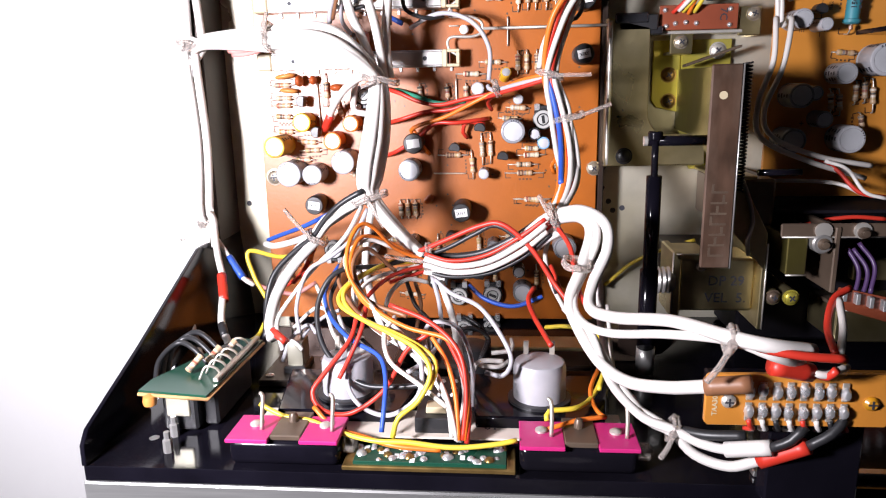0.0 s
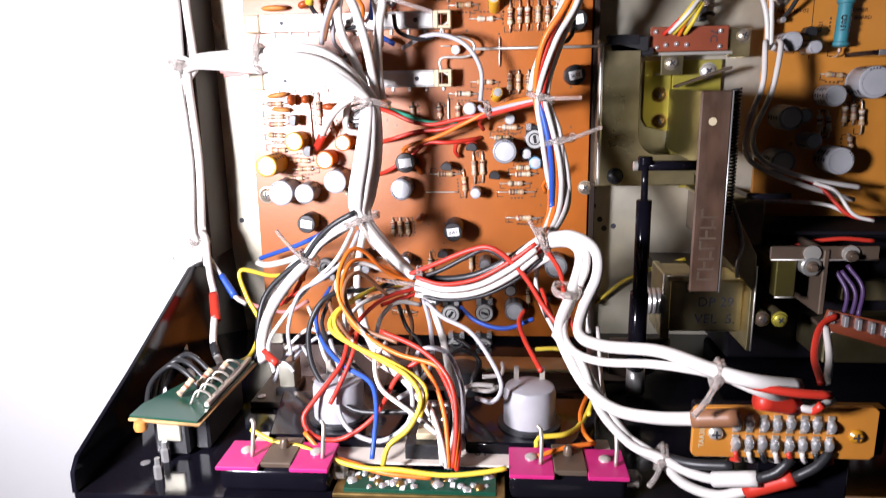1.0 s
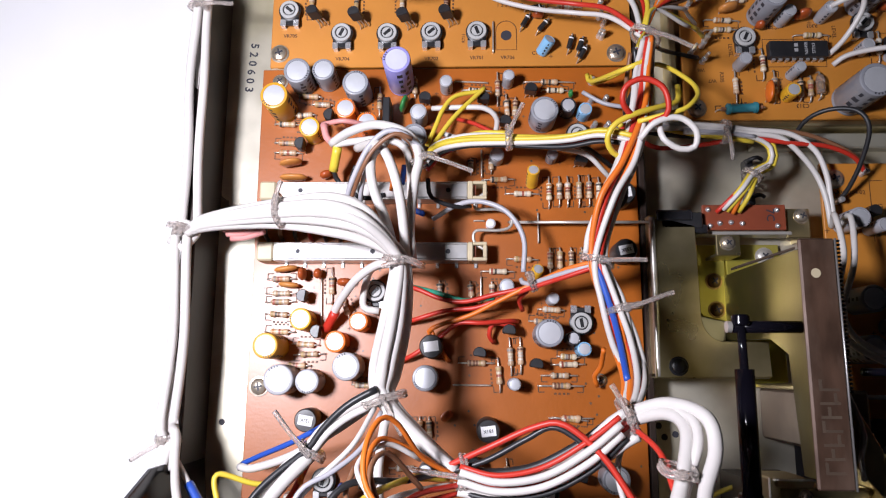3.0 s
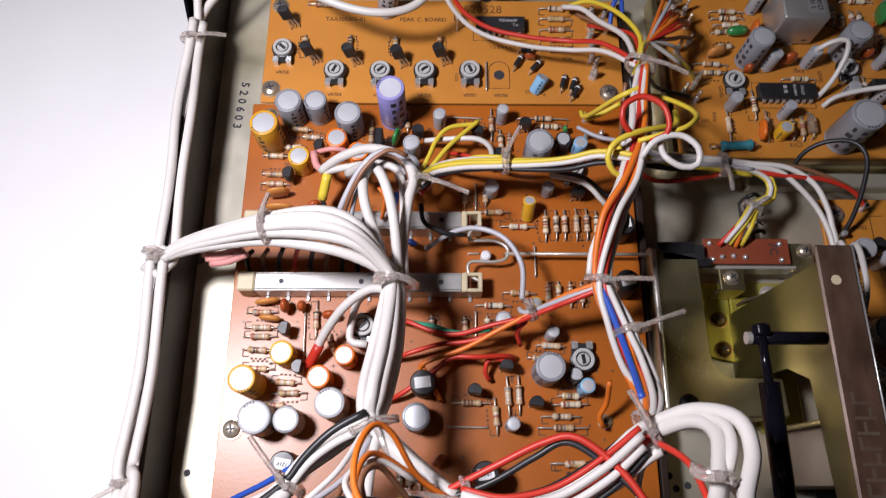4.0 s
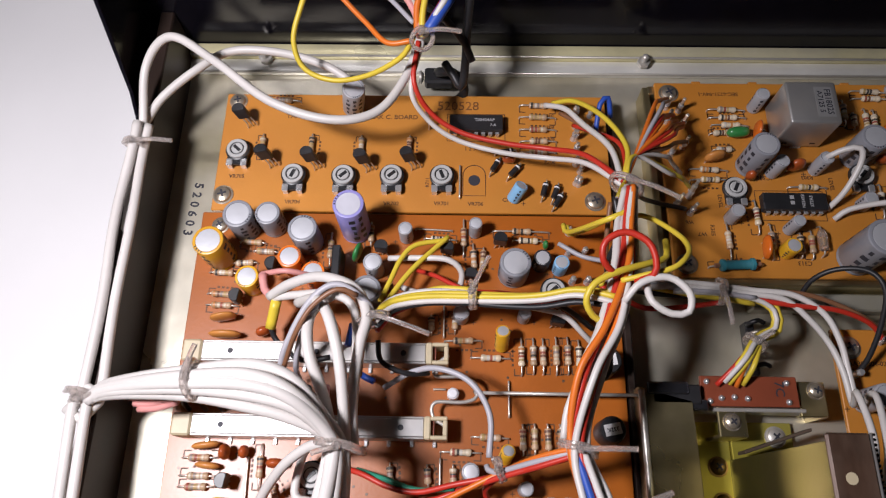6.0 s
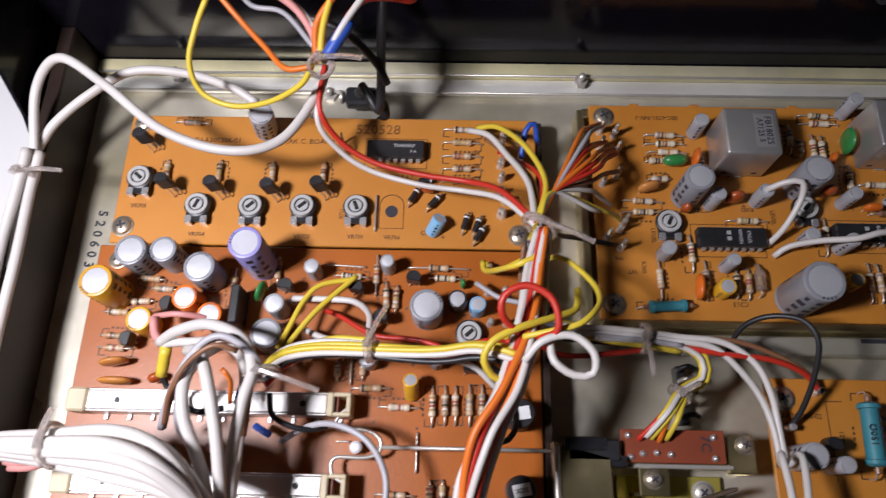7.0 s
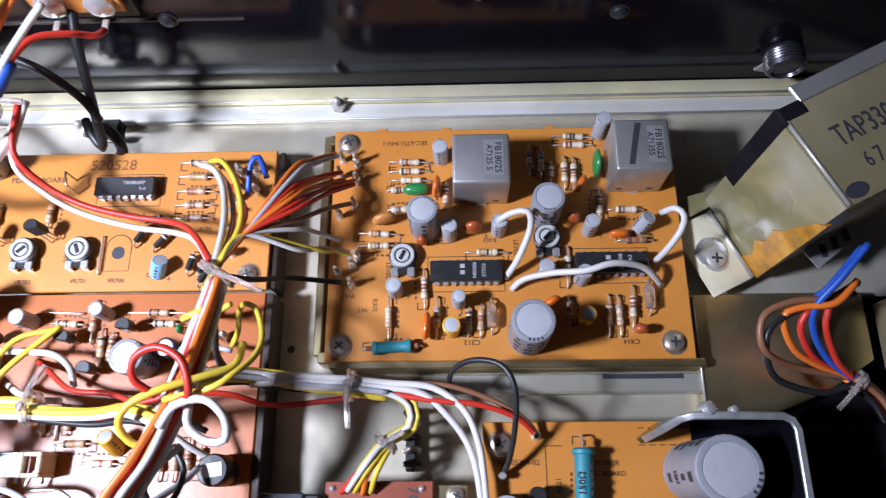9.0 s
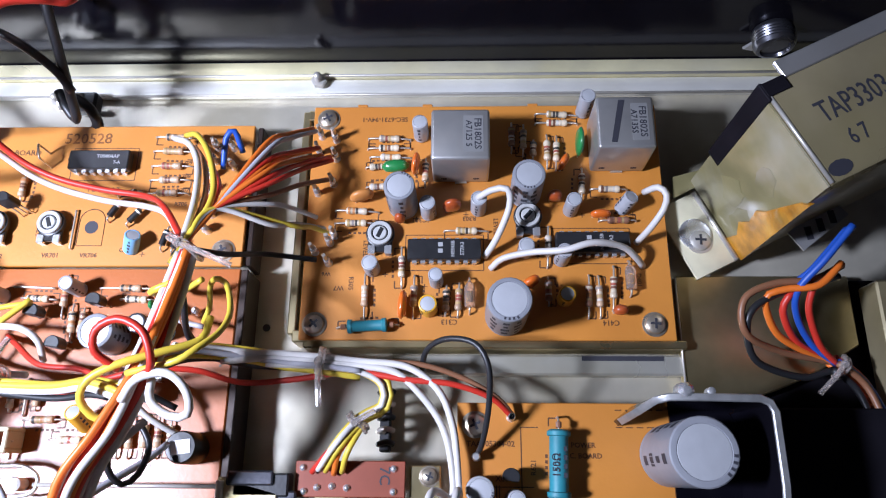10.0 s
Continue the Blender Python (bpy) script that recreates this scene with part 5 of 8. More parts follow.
capacitor(-63.8, 46.1, 0, 10.5, 13, "white")
capacitor(-54.1, 45.6, 0, 8.4, 12, "white")
capacitor(-68, 57.6, 0, 8.8, 16, "yellow")
capacitor(-13.6, 46.9, 0, 9, 10, "grey")
capacitor(29.1, 62.4, 0, 9.7, 13, "grey")
capacitor(37.9, 60.9, 0, 4.8, 8, "black")
capacitor(41.6, 57.2, 0, 5, 8, "blue")
capacitor(17.2, 45, 0, 4.4, 9, "white")
capacitor(31.2, 74.8, 0, 4.2, 8, "white")
capacitor(15, 79.3, 0, 5.3, 7, "white")
capacitor(24.9, 118.2, 0, 4.6, 9.5, "gold", to=(0, 3.4))
capacitor(25.4, 83.5, 0, 4.4, 6, "gold", to=(1.1, 2.3))
resistor(-59.3, 152.9, 0, -3, 8.9, "tan")
resistor(-54.5, 149.6, 0, -3, 8.5, "tan")
resistor(-61.2, 145.4, 0, 3, 8.3, "tan")
resistor(-67.8, 141.8, 0, -2, 9.9, "tan")
resistor(-67.5, 134.3, 0, -3, 9.9, "tan")
resistor(-67, 130.5, 0, -2, 10.6, "tan")
resistor(-32.6, 150.8, 0, -90, 12.2, "tan")
resistor(-19.1, 156.7, 0, -89, 8.5, "tan")
resistor(32.1, 158.1, 0, -1, 19, "tan")
resistor(34.3, 154.7, 0, -2, 10.2, "beige")
resistor(12.4, 155.7, 0, -90, 13.3, "tan")
resistor(15.9, 147.8, 0, -87, 11.4, "tan")
resistor(19, 147.7, 0, -93, 9, "tan")
resistor(4.5, 154.9, 0, -3, 10.9, "beige")
resistor(2.2, 125.2, 0, -89, 6.5, "tan")
resistor(9.8, 126.1, 0, -89, 7.5, "tan")
resistor(12.6, 119.8, 0, 1, 12, "tan")
resistor(21.4, 114.3, 0, -1, 12.5, "beige")
resistor(31.2, 115, 0, -90, 11.9, "beige")
resistor(35, 115.3, 0, -90, 11.4, "tan")
resistor(38.1, 115.3, 0, -90, 11.4, "tan")
resistor(42.3, 115.5, 0, -90, 12, "tan")
resistor(46, 115.6, 0, -90, 11.8, "tan")
resistor(49.5, 115.2, 0, -90, 10.9, "beige")
resistor(-67.4, 82.3, 0, 1, 10.6, "tan")
resistor(-67, 77, 0, -0, 11.9, "tan")
resistor(-67.3, 73.9, 0, 1, 11.2, "tan")
resistor(-67.7, 69.3, 0, -3, 10.2, "tan")
resistor(-67.1, 63, 0, -1, 11, "tan")
resistor(-57.5, 58.5, 0, -3, 9.9, "tan")
resistor(-56, 55, 0, 2, 11.6, "tan")
resistor(-60.4, 51, 0, -1, 10, "tan")
resistor(-48.6, 79.9, 0, -89, 13.2, "tan")
resistor(-43.4, 72.2, 0, -70, 10.3, "tan")
resistor(-36.4, 44.2, 0, -4, 8, "tan")
resistor(21.1, 89.7, 0, -2, 11.3, "tan")
resistor(31.1, 89.3, 0, -90, 9.1, "tan")
resistor(34.7, 89.5, 0, -90, 9.1, "tan")
resistor(38.8, 89.5, 0, -89, 9.1, "tan")
resistor(42.7, 89.5, 0, -89, 9.1, "tan")
resistor(12.1, 85.2, 0, -1, 12.3, "beige")
resistor(-9.1, 78.5, 0, -87, 6.5, "tan")
resistor(2.2, 78.2, 0, -85, 6.5, "tan")
resistor(9.9, 78.3, 0, -88, 6.5, "tan")
resistor(4.2, 52.2, 0, 0, 12.7, "tan")
resistor(16.3, 54.5, 0, -87, 13.1, "tan")
resistor(19.9, 54.9, 0, -89, 12.7, "tan")
resistor(12.2, 48, 0, -86, 11.9, "tan")
resistor(36.9, 54.6, 0, -2, 7.8, "beige")
resistor(36.8, 51.9, 0, 1, 11.9, "beige")
resistor(33.6, 48, 0, -0, 12.6, "tan")
resistor(34.1, 44.4, 0, 0, 15.9, "tan")
resistor(37.4, 33.3, 0, 0, 15.2, "tan")
resistor(-18.8, 29.1, 0, -86, 8.1, "tan")
resistor(-15.7, 29.2, 0, -88, 8.1, "tan")
resistor(-12.4, 29.2, 0, -87, 8.1, "tan")
resistor(28, 67, 0, -3, 9.7, "tan")
resistor(31.2, 71.3, 0, -3, 9.5, "tan")
transistor(-50.5, 143.4, 0, 90)
transistor(-60.9, 132.3, 0, 90)
transistor(-14.9, 149.8, 0, 0)
transistor(24.6, 153, 0, 0)
transistor(6.9, 149.7, 0, 0)
transistor(14.9, 140.4, 0, 0)
transistor(42.5, 125.4, 0, 0)
transistor(-57.8, 75.6, 0, 90)
transistor(-52.4, 62.9, 0, 90)
transistor(15.6, 63.4, 0, 0)
transistor(5.2, 55.5, 0, 0)
transistor(25, 51.7, 0, 0)
blob("dipped_capacitor", -65, 125.8, 0, 10, 9, 7, 2.4, OCHRE_DIP, "ochre ceramic disc capacitor on the board", lift=1.0, tilt=0)
blob("dipped_capacitor", -63.9, 120.2, 0, 0, 11, 6, 2.4, OCHRE_DIP, "ochre ceramic disc capacitor on the board", lift=1.0, tilt=0)
blob("dipped_capacitor", -51.8, 121.4, 0, 20, 5, 5, 3, RED_BROWN, "brick red dipped film capacitor on the board", lift=1.0, tilt=0)
blob("dipped_capacitor", -59, 83.9, 0, 90, 5, 7, 3, RED_BROWN, "brick red dipped film capacitor on the board", lift=1.0, tilt=0)
blob("dipped_capacitor", -53.5, 84.1, 0, 80, 4, 5, 3, RED_BROWN, "brick red dipped film capacitor on the board", lift=1.0, tilt=0)
blob("dipped_capacitor", -43.5, 80.9, 0, 0, 6, 6, 3, RED_BROWN, "brick red dipped film capacitor on the board", lift=1.0, tilt=0)
blob("dipped_capacitor", -65.5, 85.9, 0, 8, 9, 4, 2.2, OCHRE_DIP, "ochre ceramic disc capacitor on the board", lift=1.0, tilt=0)
blob("dipped_capacitor", -64.2, 80, 0, -5, 8, 4, 2.2, OCHRE_DIP, "ochre ceramic disc capacitor on the board", lift=1.0, tilt=0)
blob("dipped_capacitor", -22.9, 148.6, 0, 70, 7, 7, 2.5, GREEN_DIP, "glossy green dipped film capacitor on the board", lift=1.0, tilt=0)
blob("dipped_capacitor", 39.9, 152.7, 0, 90, 3, 4, 2, GREEN_DIP, "glossy green dipped film capacitor on the board", lift=1.0, tilt=0)
blob("dipped_capacitor", -6.3, 33.9, 0, 40, 5, 6, 3, RED_BROWN, "brick red dipped film capacitor on the board", lift=1.0, tilt=0)
link_wire(-3.9, 158.8, 8.6, 158.2, 0)
link_wire(6.2, 131.3, 6.3, 121, 0)
link_wire(-52.6, 82.5, -52, 62.3, 0)
link_wire(5.9, 83.2, 5.9, 74.1, 0)
link_wire(-3.9, 44.5, 9.3, 44.4, 0)
link_wire(27, 107, 27, 96.1, 0)
link_wire(3.5, 104.2, 7, 104.2, 0)
post(48.2, 158.2, 0, 5)
post(47.8, 150.5, 0, 5)
post(53.1, 150.9, 0, 5)
post(48.6, 140.6, 0, 5)
post(53.6, 140.6, 0, 5)
post(56.3, 139.1, 0, 5)
trimmer(42, 135.8, 0, 0)
trimmer(-32.4, 76.7, 0, 0)
trimmer(41.5, 67.5, 0, 180)
ob = thing("film_capacitor", -28.9, 142.8, 0, 90, "flat black box shaped film capacitor on edge", "capacitor")
part("body", box(-6, 6, -1.4, 1.4, 0.4, 11, 0.4), BLACK_PLASTIC, ob)
for s in (-4, 4):
    part("lead", lathe([(0.3, -1), (0.3, 1)], 6, at=(s, 0, 0)), LEAD, ob)
inductor(8, 29.7, 0, 8, 14, "181K")
inductor(56.6, 91.7, 0, 8, 11, "332K")
inductor(-54.6, 32.4, 0, 8, 10, "121K")
inductor(-11.7, 57.8, 0, 8.4, 9, "")
screw(-72.4, 171.2, 0, 6)
screw(58.1, 170.2, 0, 6)
screw(-71.6, 159.5, 0, 5)
screw(-74, 43.5, 0, 6)
screw(62.8, 45.9, 0, 5)
screw(48.1, 46.4, 0, 4)
resistor(37.1, 33, 0, -5, 12.3, "tan")
trimmer(-49, 10.7, 0, 0)
trimmer(20.6, -7.7, 0, 180)
trimmer(5.8, -8.3, 0, 180)
trimmer(8, -23.4, 0, 180)
trimmer(20.1, -23.3, 0, 180)
resistor(-15, -8.8, 0, -5, 11, "tan")
capacitor(-30.6, 12.1, 0, 4, 8, "white")
capacitor(50.8, 13.7, 0, 9.6, 9, "grey")
capacitor(33.4, -6.1, 0, 8.2, 9, "grey")
post(-73.3, 2.4, 0, 5)
post(-66.8, 5.1, 0, 5)
post(-61.6, 6.3, 0, 5)
post(-69.7, -0.2, 0, 5)

rng = random.Random(77)
for k in range(22):
    x, y = -38 + 8.6 * (k % 11) + rng.uniform(-2, 2), 15.5 - 15 * (k // 11) + rng.uniform(-3, 3)
    if any(abs(x - a) < 5 and abs(y - b) < 6 for a, b in ((-30.6, 12.1), (50.8, 13.7), (33.4, -6.1), (20.6, -7.7), (5.8, -8.3), (-15, -8.8))):
        continue
    if k % 4 == 1:
        transistor(x, y, 0, rng.choice((0, 90)))
    elif k % 4 == 3:
        capacitor(x, y, 0, 5.2, 9, "black" if k % 8 == 3 else "grey")
    else:
        resistor(x, y, 0, rng.choice((-90, -88, 0)), 11, "tan")
inductor(-2.5, 0.5, 0, 9, 12, "")
inductor(27.5, 9.5, 0, 8, 11, "")

# ---- parts of the peak level board ----
trimmer(-68.5, 186.9, 0)
trimmer(-47.7, 177.2, 0)
trimmer(-30, 177, 0)
trimmer(-13, 177.3, 0)
trimmer(4.6, 177.4, 0)
transistor(-65.2, 199.4, 0, 20, lift=5.0, to=(-2.0, 2.0))
transistor(-55.4, 183, 0, 20, lift=5.0, to=(-2.0, 2.0))
transistor(-39.4, 182.3, 0, 20, lift=5.0, to=(-2.0, 2.0))
transistor(-20.9, 181.7, 0, 20, lift=5.0, to=(-2.0, 2.0))
transistor(-4.8, 182.7, 0, 20, lift=5.0, to=(-2.0, 2.0))
resistor(-60.2, 190.4, 0, -88, 9.9, "tan")
resistor(-42.6, 190.9, 0, -91, 9.3, "tan")
resistor(-24.6, 190.8, 0, -89, 8.6, "tan")
resistor(-7.4, 191, 0, -92, 8.6, "tan")
resistor(-54.4, 209.6, 0, -3, 12.2, "tan")
resistor(39.2, 208.1, 0, -3, 13.1, "tan")
resistor(39, 203.2, 0, -2, 13.1, "tan")
resistor(39, 198.1, 0, -1, 13, "tan")
resistor(39, 193.3, 0, 0, 12.9, "tan")
resistor(38.8, 188.8, 0, -0, 12.8, "tan")
chip(16.6, 199.4, 0, 0, 14, (("T00404AP", 3, 0.9, 1.7, 0), ("7-A", 6, -1.2, 1.5, 0)))
capacitor(29.4, 170.6, 0, 4.7, 7, "blue", to=(3.5, 3.6))
capacitor(-28.6, 207.5, 0, 8, 16, "white", to=(2.2, -2.2))
post(52.9, 204.7, 0, 6)
post(51.8, 195.1, 0, 6)
post(52.4, 190, 0, 6)
post(53.5, 181.9, 0, 6)
post(52.7, 176.7, 0, 6)
post(58.2, 204.7, 0, 6)
post(58.8, 198.1, 0, 6)
link_wire(-1.6, 203.2, -0.4, 198.4, 0, 0.35, 7.0)
link_wire(10.9, 183.3, 10.9, 170.9, 0)
blob("dipped_capacitor", 28.1, 185, 0, 0, 5, 4, 2.5, RED_BROWN, "brick red dipped film capacitor on the board", lift=1.0, tilt=0)
diode(23.4, 183, 0, 60)
diode(27.2, 188.5, 0, 10)
diode(30.1, 181, 0, 50)
diode(40.4, 173.8, 0, 75)
diode(44.2, 172.8, 0, 70)
diode(45, 169.7, 0, 60)
screw(-71.6, 209.6, 0, 5.5)

# ---- parts of the noise reduction board ----
capacitor(112.8, 184.6, 0, 9.1, 16.5, "grey")
capacitor(150.2, 188.4, 0, 9.6, 15.5, "grey")
capacitor(143.5, 150.2, 0, 12.2, 20, "grey")
capacitor(117.9, 208.6, 0, 4.8, 10, "white")
capacitor(120.6, 182, 0, 4.8, 10, "white")
capacitor(135.8, 183.3, 0, 4.8, 10, "white")
capacitor(163.7, 182.9, 0, 4.5, 10, "white")
capacitor(104, 164.2, 0, 4.8, 8, "white")
capacitor(123.2, 160.3, 0, 4.2, 9, "white")
capacitor(149.7, 169.8, 0, 4.8, 7, "white")
capacitor(160.3, 167.1, 0, 4.5, 10, "white")
capacitor(169.4, 216.7, 0, 4.8, 11, "white")
capacitor(121, 152.2, 0, 5.4, 7, "gold")
capacitor(160.8, 155.1, 0, 4.8, 7, "gold")
capacitor(179.1, 183.2, 0, 4.5, 7, "white", to=(2.5, 2.1))
resistor(107.8, 207.2, 0, -2, 13.3, "beige")
resistor(107.8, 203.9, 0, -0, 13.3, "beige")
resistor(108.4, 200.7, 0, -2, 13, "beige")
resistor(104.9, 197.5, 0, 3, 8.3, "beige")
resistor(104.8, 190.7, 0, 2, 7.4, "beige")
resistor(98.6, 182.6, 0, -3, 13.2, "beige")
resistor(98.5, 178.7, 0, 0, 13.2, "beige")
resistor(132.1, 176.1, 0, -1, 13.2, "beige")
resistor(160.9, 215.4, 0, -4, 13.2, "beige")
resistor(160.8, 212.4, 0, -1, 13.1, "beige")
resistor(146.4, 207.6, 0, -91, 10.1, "brown")
resistor(150.1, 206.7, 0, -92, 10.6, "tan")
resistor(153.1, 203.3, 0, -93, 6.5, "tan")
resistor(157.4, 202.8, 0, -91, 11.3, "beige")
resistor(160.3, 202.3, 0, -93, 11.4, "beige")
resistor(167.6, 191.4, 0, -93, 10.8, "beige")
resistor(175.8, 189.6, 0, -1, 11, "beige")
resistor(177.9, 179.4, 0, 0, 11.1, "brown")
resistor(156.5, 171.2, 0, -93, 12.9, "beige")
resistor(112.8, 164.8, 0, -89, 12.5, "beige")
resistor(102.1, 155.9, 0, -89, 13.4, "tan")
resistor(116.6, 155.8, 0, -91, 12.8, "tan")
resistor(126.1, 154.6, 0, -92, 9, "tan")
resistor(129.8, 154.8, 0, -93, 10.2, "tan")
resistor(167.8, 155.9, 0, -93, 12.9, "brown")
resistor(170.9, 155.8, 0, -90, 12.5, "tan")
resistor(175.1, 158.4, 0, -94, 13.3, "beige")
resistor(119.4, 195.6, 0, -91, 9.5, "tan")
resistor(156.1, 157.4, 0, -90, 8.5, "brown")
resistor(103.4, 146.7, 0, 3, 17.7, "teal", big=1.75, lift=2.4)
blob("dipped_capacitor", 110.2, 197, 0, 5, 9, 4, 4, GREEN_DIP, "glossy green dipped film capacitor on the board", lift=1.0, tilt=0)
blob("dipped_capacitor", 116.5, 197.2, 0, 80, 7, 7, 2.4, ORANGE_DIP, "glossy orange dipped capacitor on the board", lift=1.0, tilt=0)
blob("dipped_capacitor", 100.3, 186.7, 0, 15, 8, 6, 3, OCHRE_DIP, "ochre ceramic disc capacitor on the board", lift=1.0, tilt=0)
blob("dipped_capacitor", 127.8, 183.2, 0, 10, 6, 7, 3.4, RED_BROWN, "brick red dipped film capacitor on the board", lift=1.0, tilt=0)
blob("dipped_capacitor", 112, 179.5, 0, 0, 3.5, 5, 3, RED_BROWN, "brick red dipped film capacitor on the board", lift=1.0, tilt=0)
blob("dipped_capacitor", 113.5, 152.7, 0, 85, 9, 6, 2.6, ORANGE_DIP, "glossy orange dipped capacitor on the board", lift=1.0, tilt=0)
blob("dipped_capacitor", 167, 203.8, 0, 88, 9, 9, 2.6, GREEN_DIP, "glossy green dipped film capacitor on the board", lift=1.0, tilt=0)
blob("dipped_capacitor", 162.1, 197.9, 0, 60, 6, 5, 2.4, ORANGE_DIP, "glossy orange dipped capacitor on the board", lift=1.0, tilt=0)
blob("dipped_capacitor", 158.9, 186.4, 0, 0, 4.5, 6, 3.2, RED_BROWN, "brick red dipped film capacitor on the board", lift=1.0, tilt=0)
blob("dipped_capacitor", 172.5, 180.9, 0, 0, 6.5, 4, 2.6, ORANGE_DIP, "glossy orange dipped capacitor on the board", lift=1.0, tilt=0)
blob("dipped_capacitor", 176.2, 151.1, 0, 0, 4.5, 4, 3, RED_BROWN, "brick red dipped film capacitor on the board", lift=2, tilt=0)
blob("dipped_capacitor", 150.8, 159.4, 0, 30, 6, 6, 3, ORANGE_DIP, "glossy orange dipped capacitor on the board", lift=1.0, tilt=0)
post(86.1, 208.6, 0, 8)
post(90.7, 207.4, 0, 8)
post(85.8, 202.7, 0, 8)
post(91.1, 200.8, 0, 8)
post(90.7, 192.1, 0, 8)
post(86, 189, 0, 8)
post(90.7, 172.7, 0, 8)
post(86.3, 169.8, 0, 8)
post(90.6, 166.3, 0, 8)
post(92, 175, 0, 8)
trimmer(106.2, 173.8, 0, 0)
trimmer(150.6, 179.4, 0, 0)
chip(125.5, 169.6, 0, 0, 16, (("S77A3", 5.4, 0, 1.6, 90), ("NE545B", 2.6, 0, 1.5, 90)))
chip(169.5, 171.7, 0, 0, 16, (("S77A3", 5.4, 0, 1.6, 90), ("NE545B", 2.6, 0, 1.5, 90)))
glass_diode(133, 156, 0, 90)
glass_diode(180, 161.3, 0, 90)
screw(87.8, 214.8, 0, 6)
screw(87.5, 147.6, 0, 6)
screw(186.4, 147.7, 0, 6)

# ---- parts of the power board ----
capacitor(186.4, 111.3, 3, 16.2, 29, "grey", label="large grey printed can capacitor standing on the power board")
load = resistor(156.2, 108.9, 3, -92, 24, "teal", big=2.7, lift=4.5)
writing("150\u03a9", 0.4, -0.9, 7.1, 2.7, PRINT_DARK, load, 180)
for k in range(4):
    part("print_bar", box(-4.4 + 2.2 * k, -3.2 + 2.2 * k, 0.95, 1.9, 6.2, 6.72), PRINT_DARK, load)
screw(134.3, 119.1, 3, 6)
post(144.2, 121, 3, 3)
post(134.6, 110.6, 3, 3)
capacitor(135.3, 102.1, 3, 7.3, 13, "white")
capacitor(144.6, 100.1, 3, 4.7, 11, "white")
transistor(143.5, 105.5, 3, 0)
capacitor(153.6, 82.2, 3, 8, 11, "white")
capacitor(137.3, 74.3, 3, 9.3, 13, "grey")
capacitor(142.7, 75.1, 3, 5.6, 12, "grey")
capacitor(147.7, 65.1, 3, 6.4, 10, "white")
capacitor(135.8, 57.4, 3, 9.5, 13, "grey")
capacitor(157.4, 57.6, 3, 10.5, 12, "white")
capacitor(166.9, 86.9, 3, 12, 12, "white")
resistor(152.8, 71.8, 3, -84, 9.1, "tan")
resistor(156.2, 71.2, 3, -83, 10.3, "tan")
resistor(161.8, 74.8, 3, -90, 9.1, "tan")
resistor(165.1, 75.6, 3, -85, 9.7, "tan")
resistor(168.4, 73.5, 3, -85, 12.9, "tan")
resistor(156.3, 89.9, 3, -5, 8.8, "tan")
resistor(165.1, 63.8, 3, -77, 6.7, "tan")
post(52.7, 205.4, 0, 6)
post(52.6, 200.2, 0, 6)
post(52.4, 195.1, 0, 6)
post(52.2, 190, 0, 6)
post(52, 184.8, 0, 6)
post(51.8, 177.2, 0, 6)
vent = [(-4, -6), (-4, 1.5)] + [(4 * math.cos(radians(d)), 2 + 4 * math.sin(radians(d))) for d in range(165, 10, -15)] + [(4, 1.5), (4, -6), (-4, -6)]
mark = thing("printed_outline", 16, 178, 0.02, 0, "printed outline of an unfitted trimmer on the board", "marking")
part("outline", tube([Vector((x, y, 0)) for x, y in vent], 0.16, 4), SILK, mark)

# ---- wiring ----
side = harness("side_harness", "thick white screened cables tied along the side wall")
bundle(side, ["white", "white", "white"], [(-102.8, 97, 12), (-98.3, 97.9, 12), (-99.4, 148.8, 12), (-98.3, 190.5, 14)], 1.65, 1.3, 0.5, 3)
wire(side, "white", 1.5, [(-98.3, 190.5, 14), (-97.2, 209.2, 22), (-86.8, 215.3, 30), (-70.9, 205.9, 30), (-50.9, 190.6, 30), (-31.3, 184.5, 29), (-16.2, 188.2, 28), (-7.3, 201.7, 28), (-3, 215.2, 30)])
wire(side, "white", 1.5, [(-99, 192.1, 12), (-93.8, 201.4, 14), (-83.1, 211.4, 16), (-70.9, 220.1, 16), (-53.3, 219.6, 16), (-37.3, 214.5, 16), (-28.6, 209.9, 14)])
bundle(side, ["white", "white", "white"], [(-98.3, 97.9, 12), (-99.6, 96.4, 13), (-99, 62.3, 13), (-100.2, 32.9, 14), (-98, 27.1, 16), (-96, 16.3, 20)], 1.65, 1.3, 0.5, 4)
wire(side, "white", 1.5, [(-97.5, 27.3, 17), (-98.5, 12.3, 24), (-98, -1.1, 36), (-95.3, -8.8, 48), (-86.6, -20.1, 60)])
wire(side, "white", 1.4, [(-96.1, 27.3, 17), (-91.8, 15.2, 26), (-86.2, 6, 36), (-82.3, -5.7, 50), (-76.7, -11.7, 58)])
sleeve(side, "red", 1.9, [(-87.9, 8.3, 33), (-83.9, 0.4, 42)])
sleeve(side, "black", 1.75, [(-94.6, -10.2, 49.5), (-90.5, -15, 55)])
sleeve(side, "black", 1.6, [(-82.0, -6.4, 50.6), (-79.2, -9.6, 55)])
sleeve(side, "blue", 1.6, [(-88.8, 13.1, 22), (-81.9, 5.2, 26)])
wire(side, "white", 1.0, [(-95.4, 20.6, 18), (-88.8, 13.1, 22), (-81.9, 5.2, 26), (-77.4, 2.1, 26)])
wire(side, "pink", 0.9, [(-81.9, 5.2, 26), (-74.2, -0.3, 22), (-63.5, -4, 18), (-54.5, -0.1, 14)])
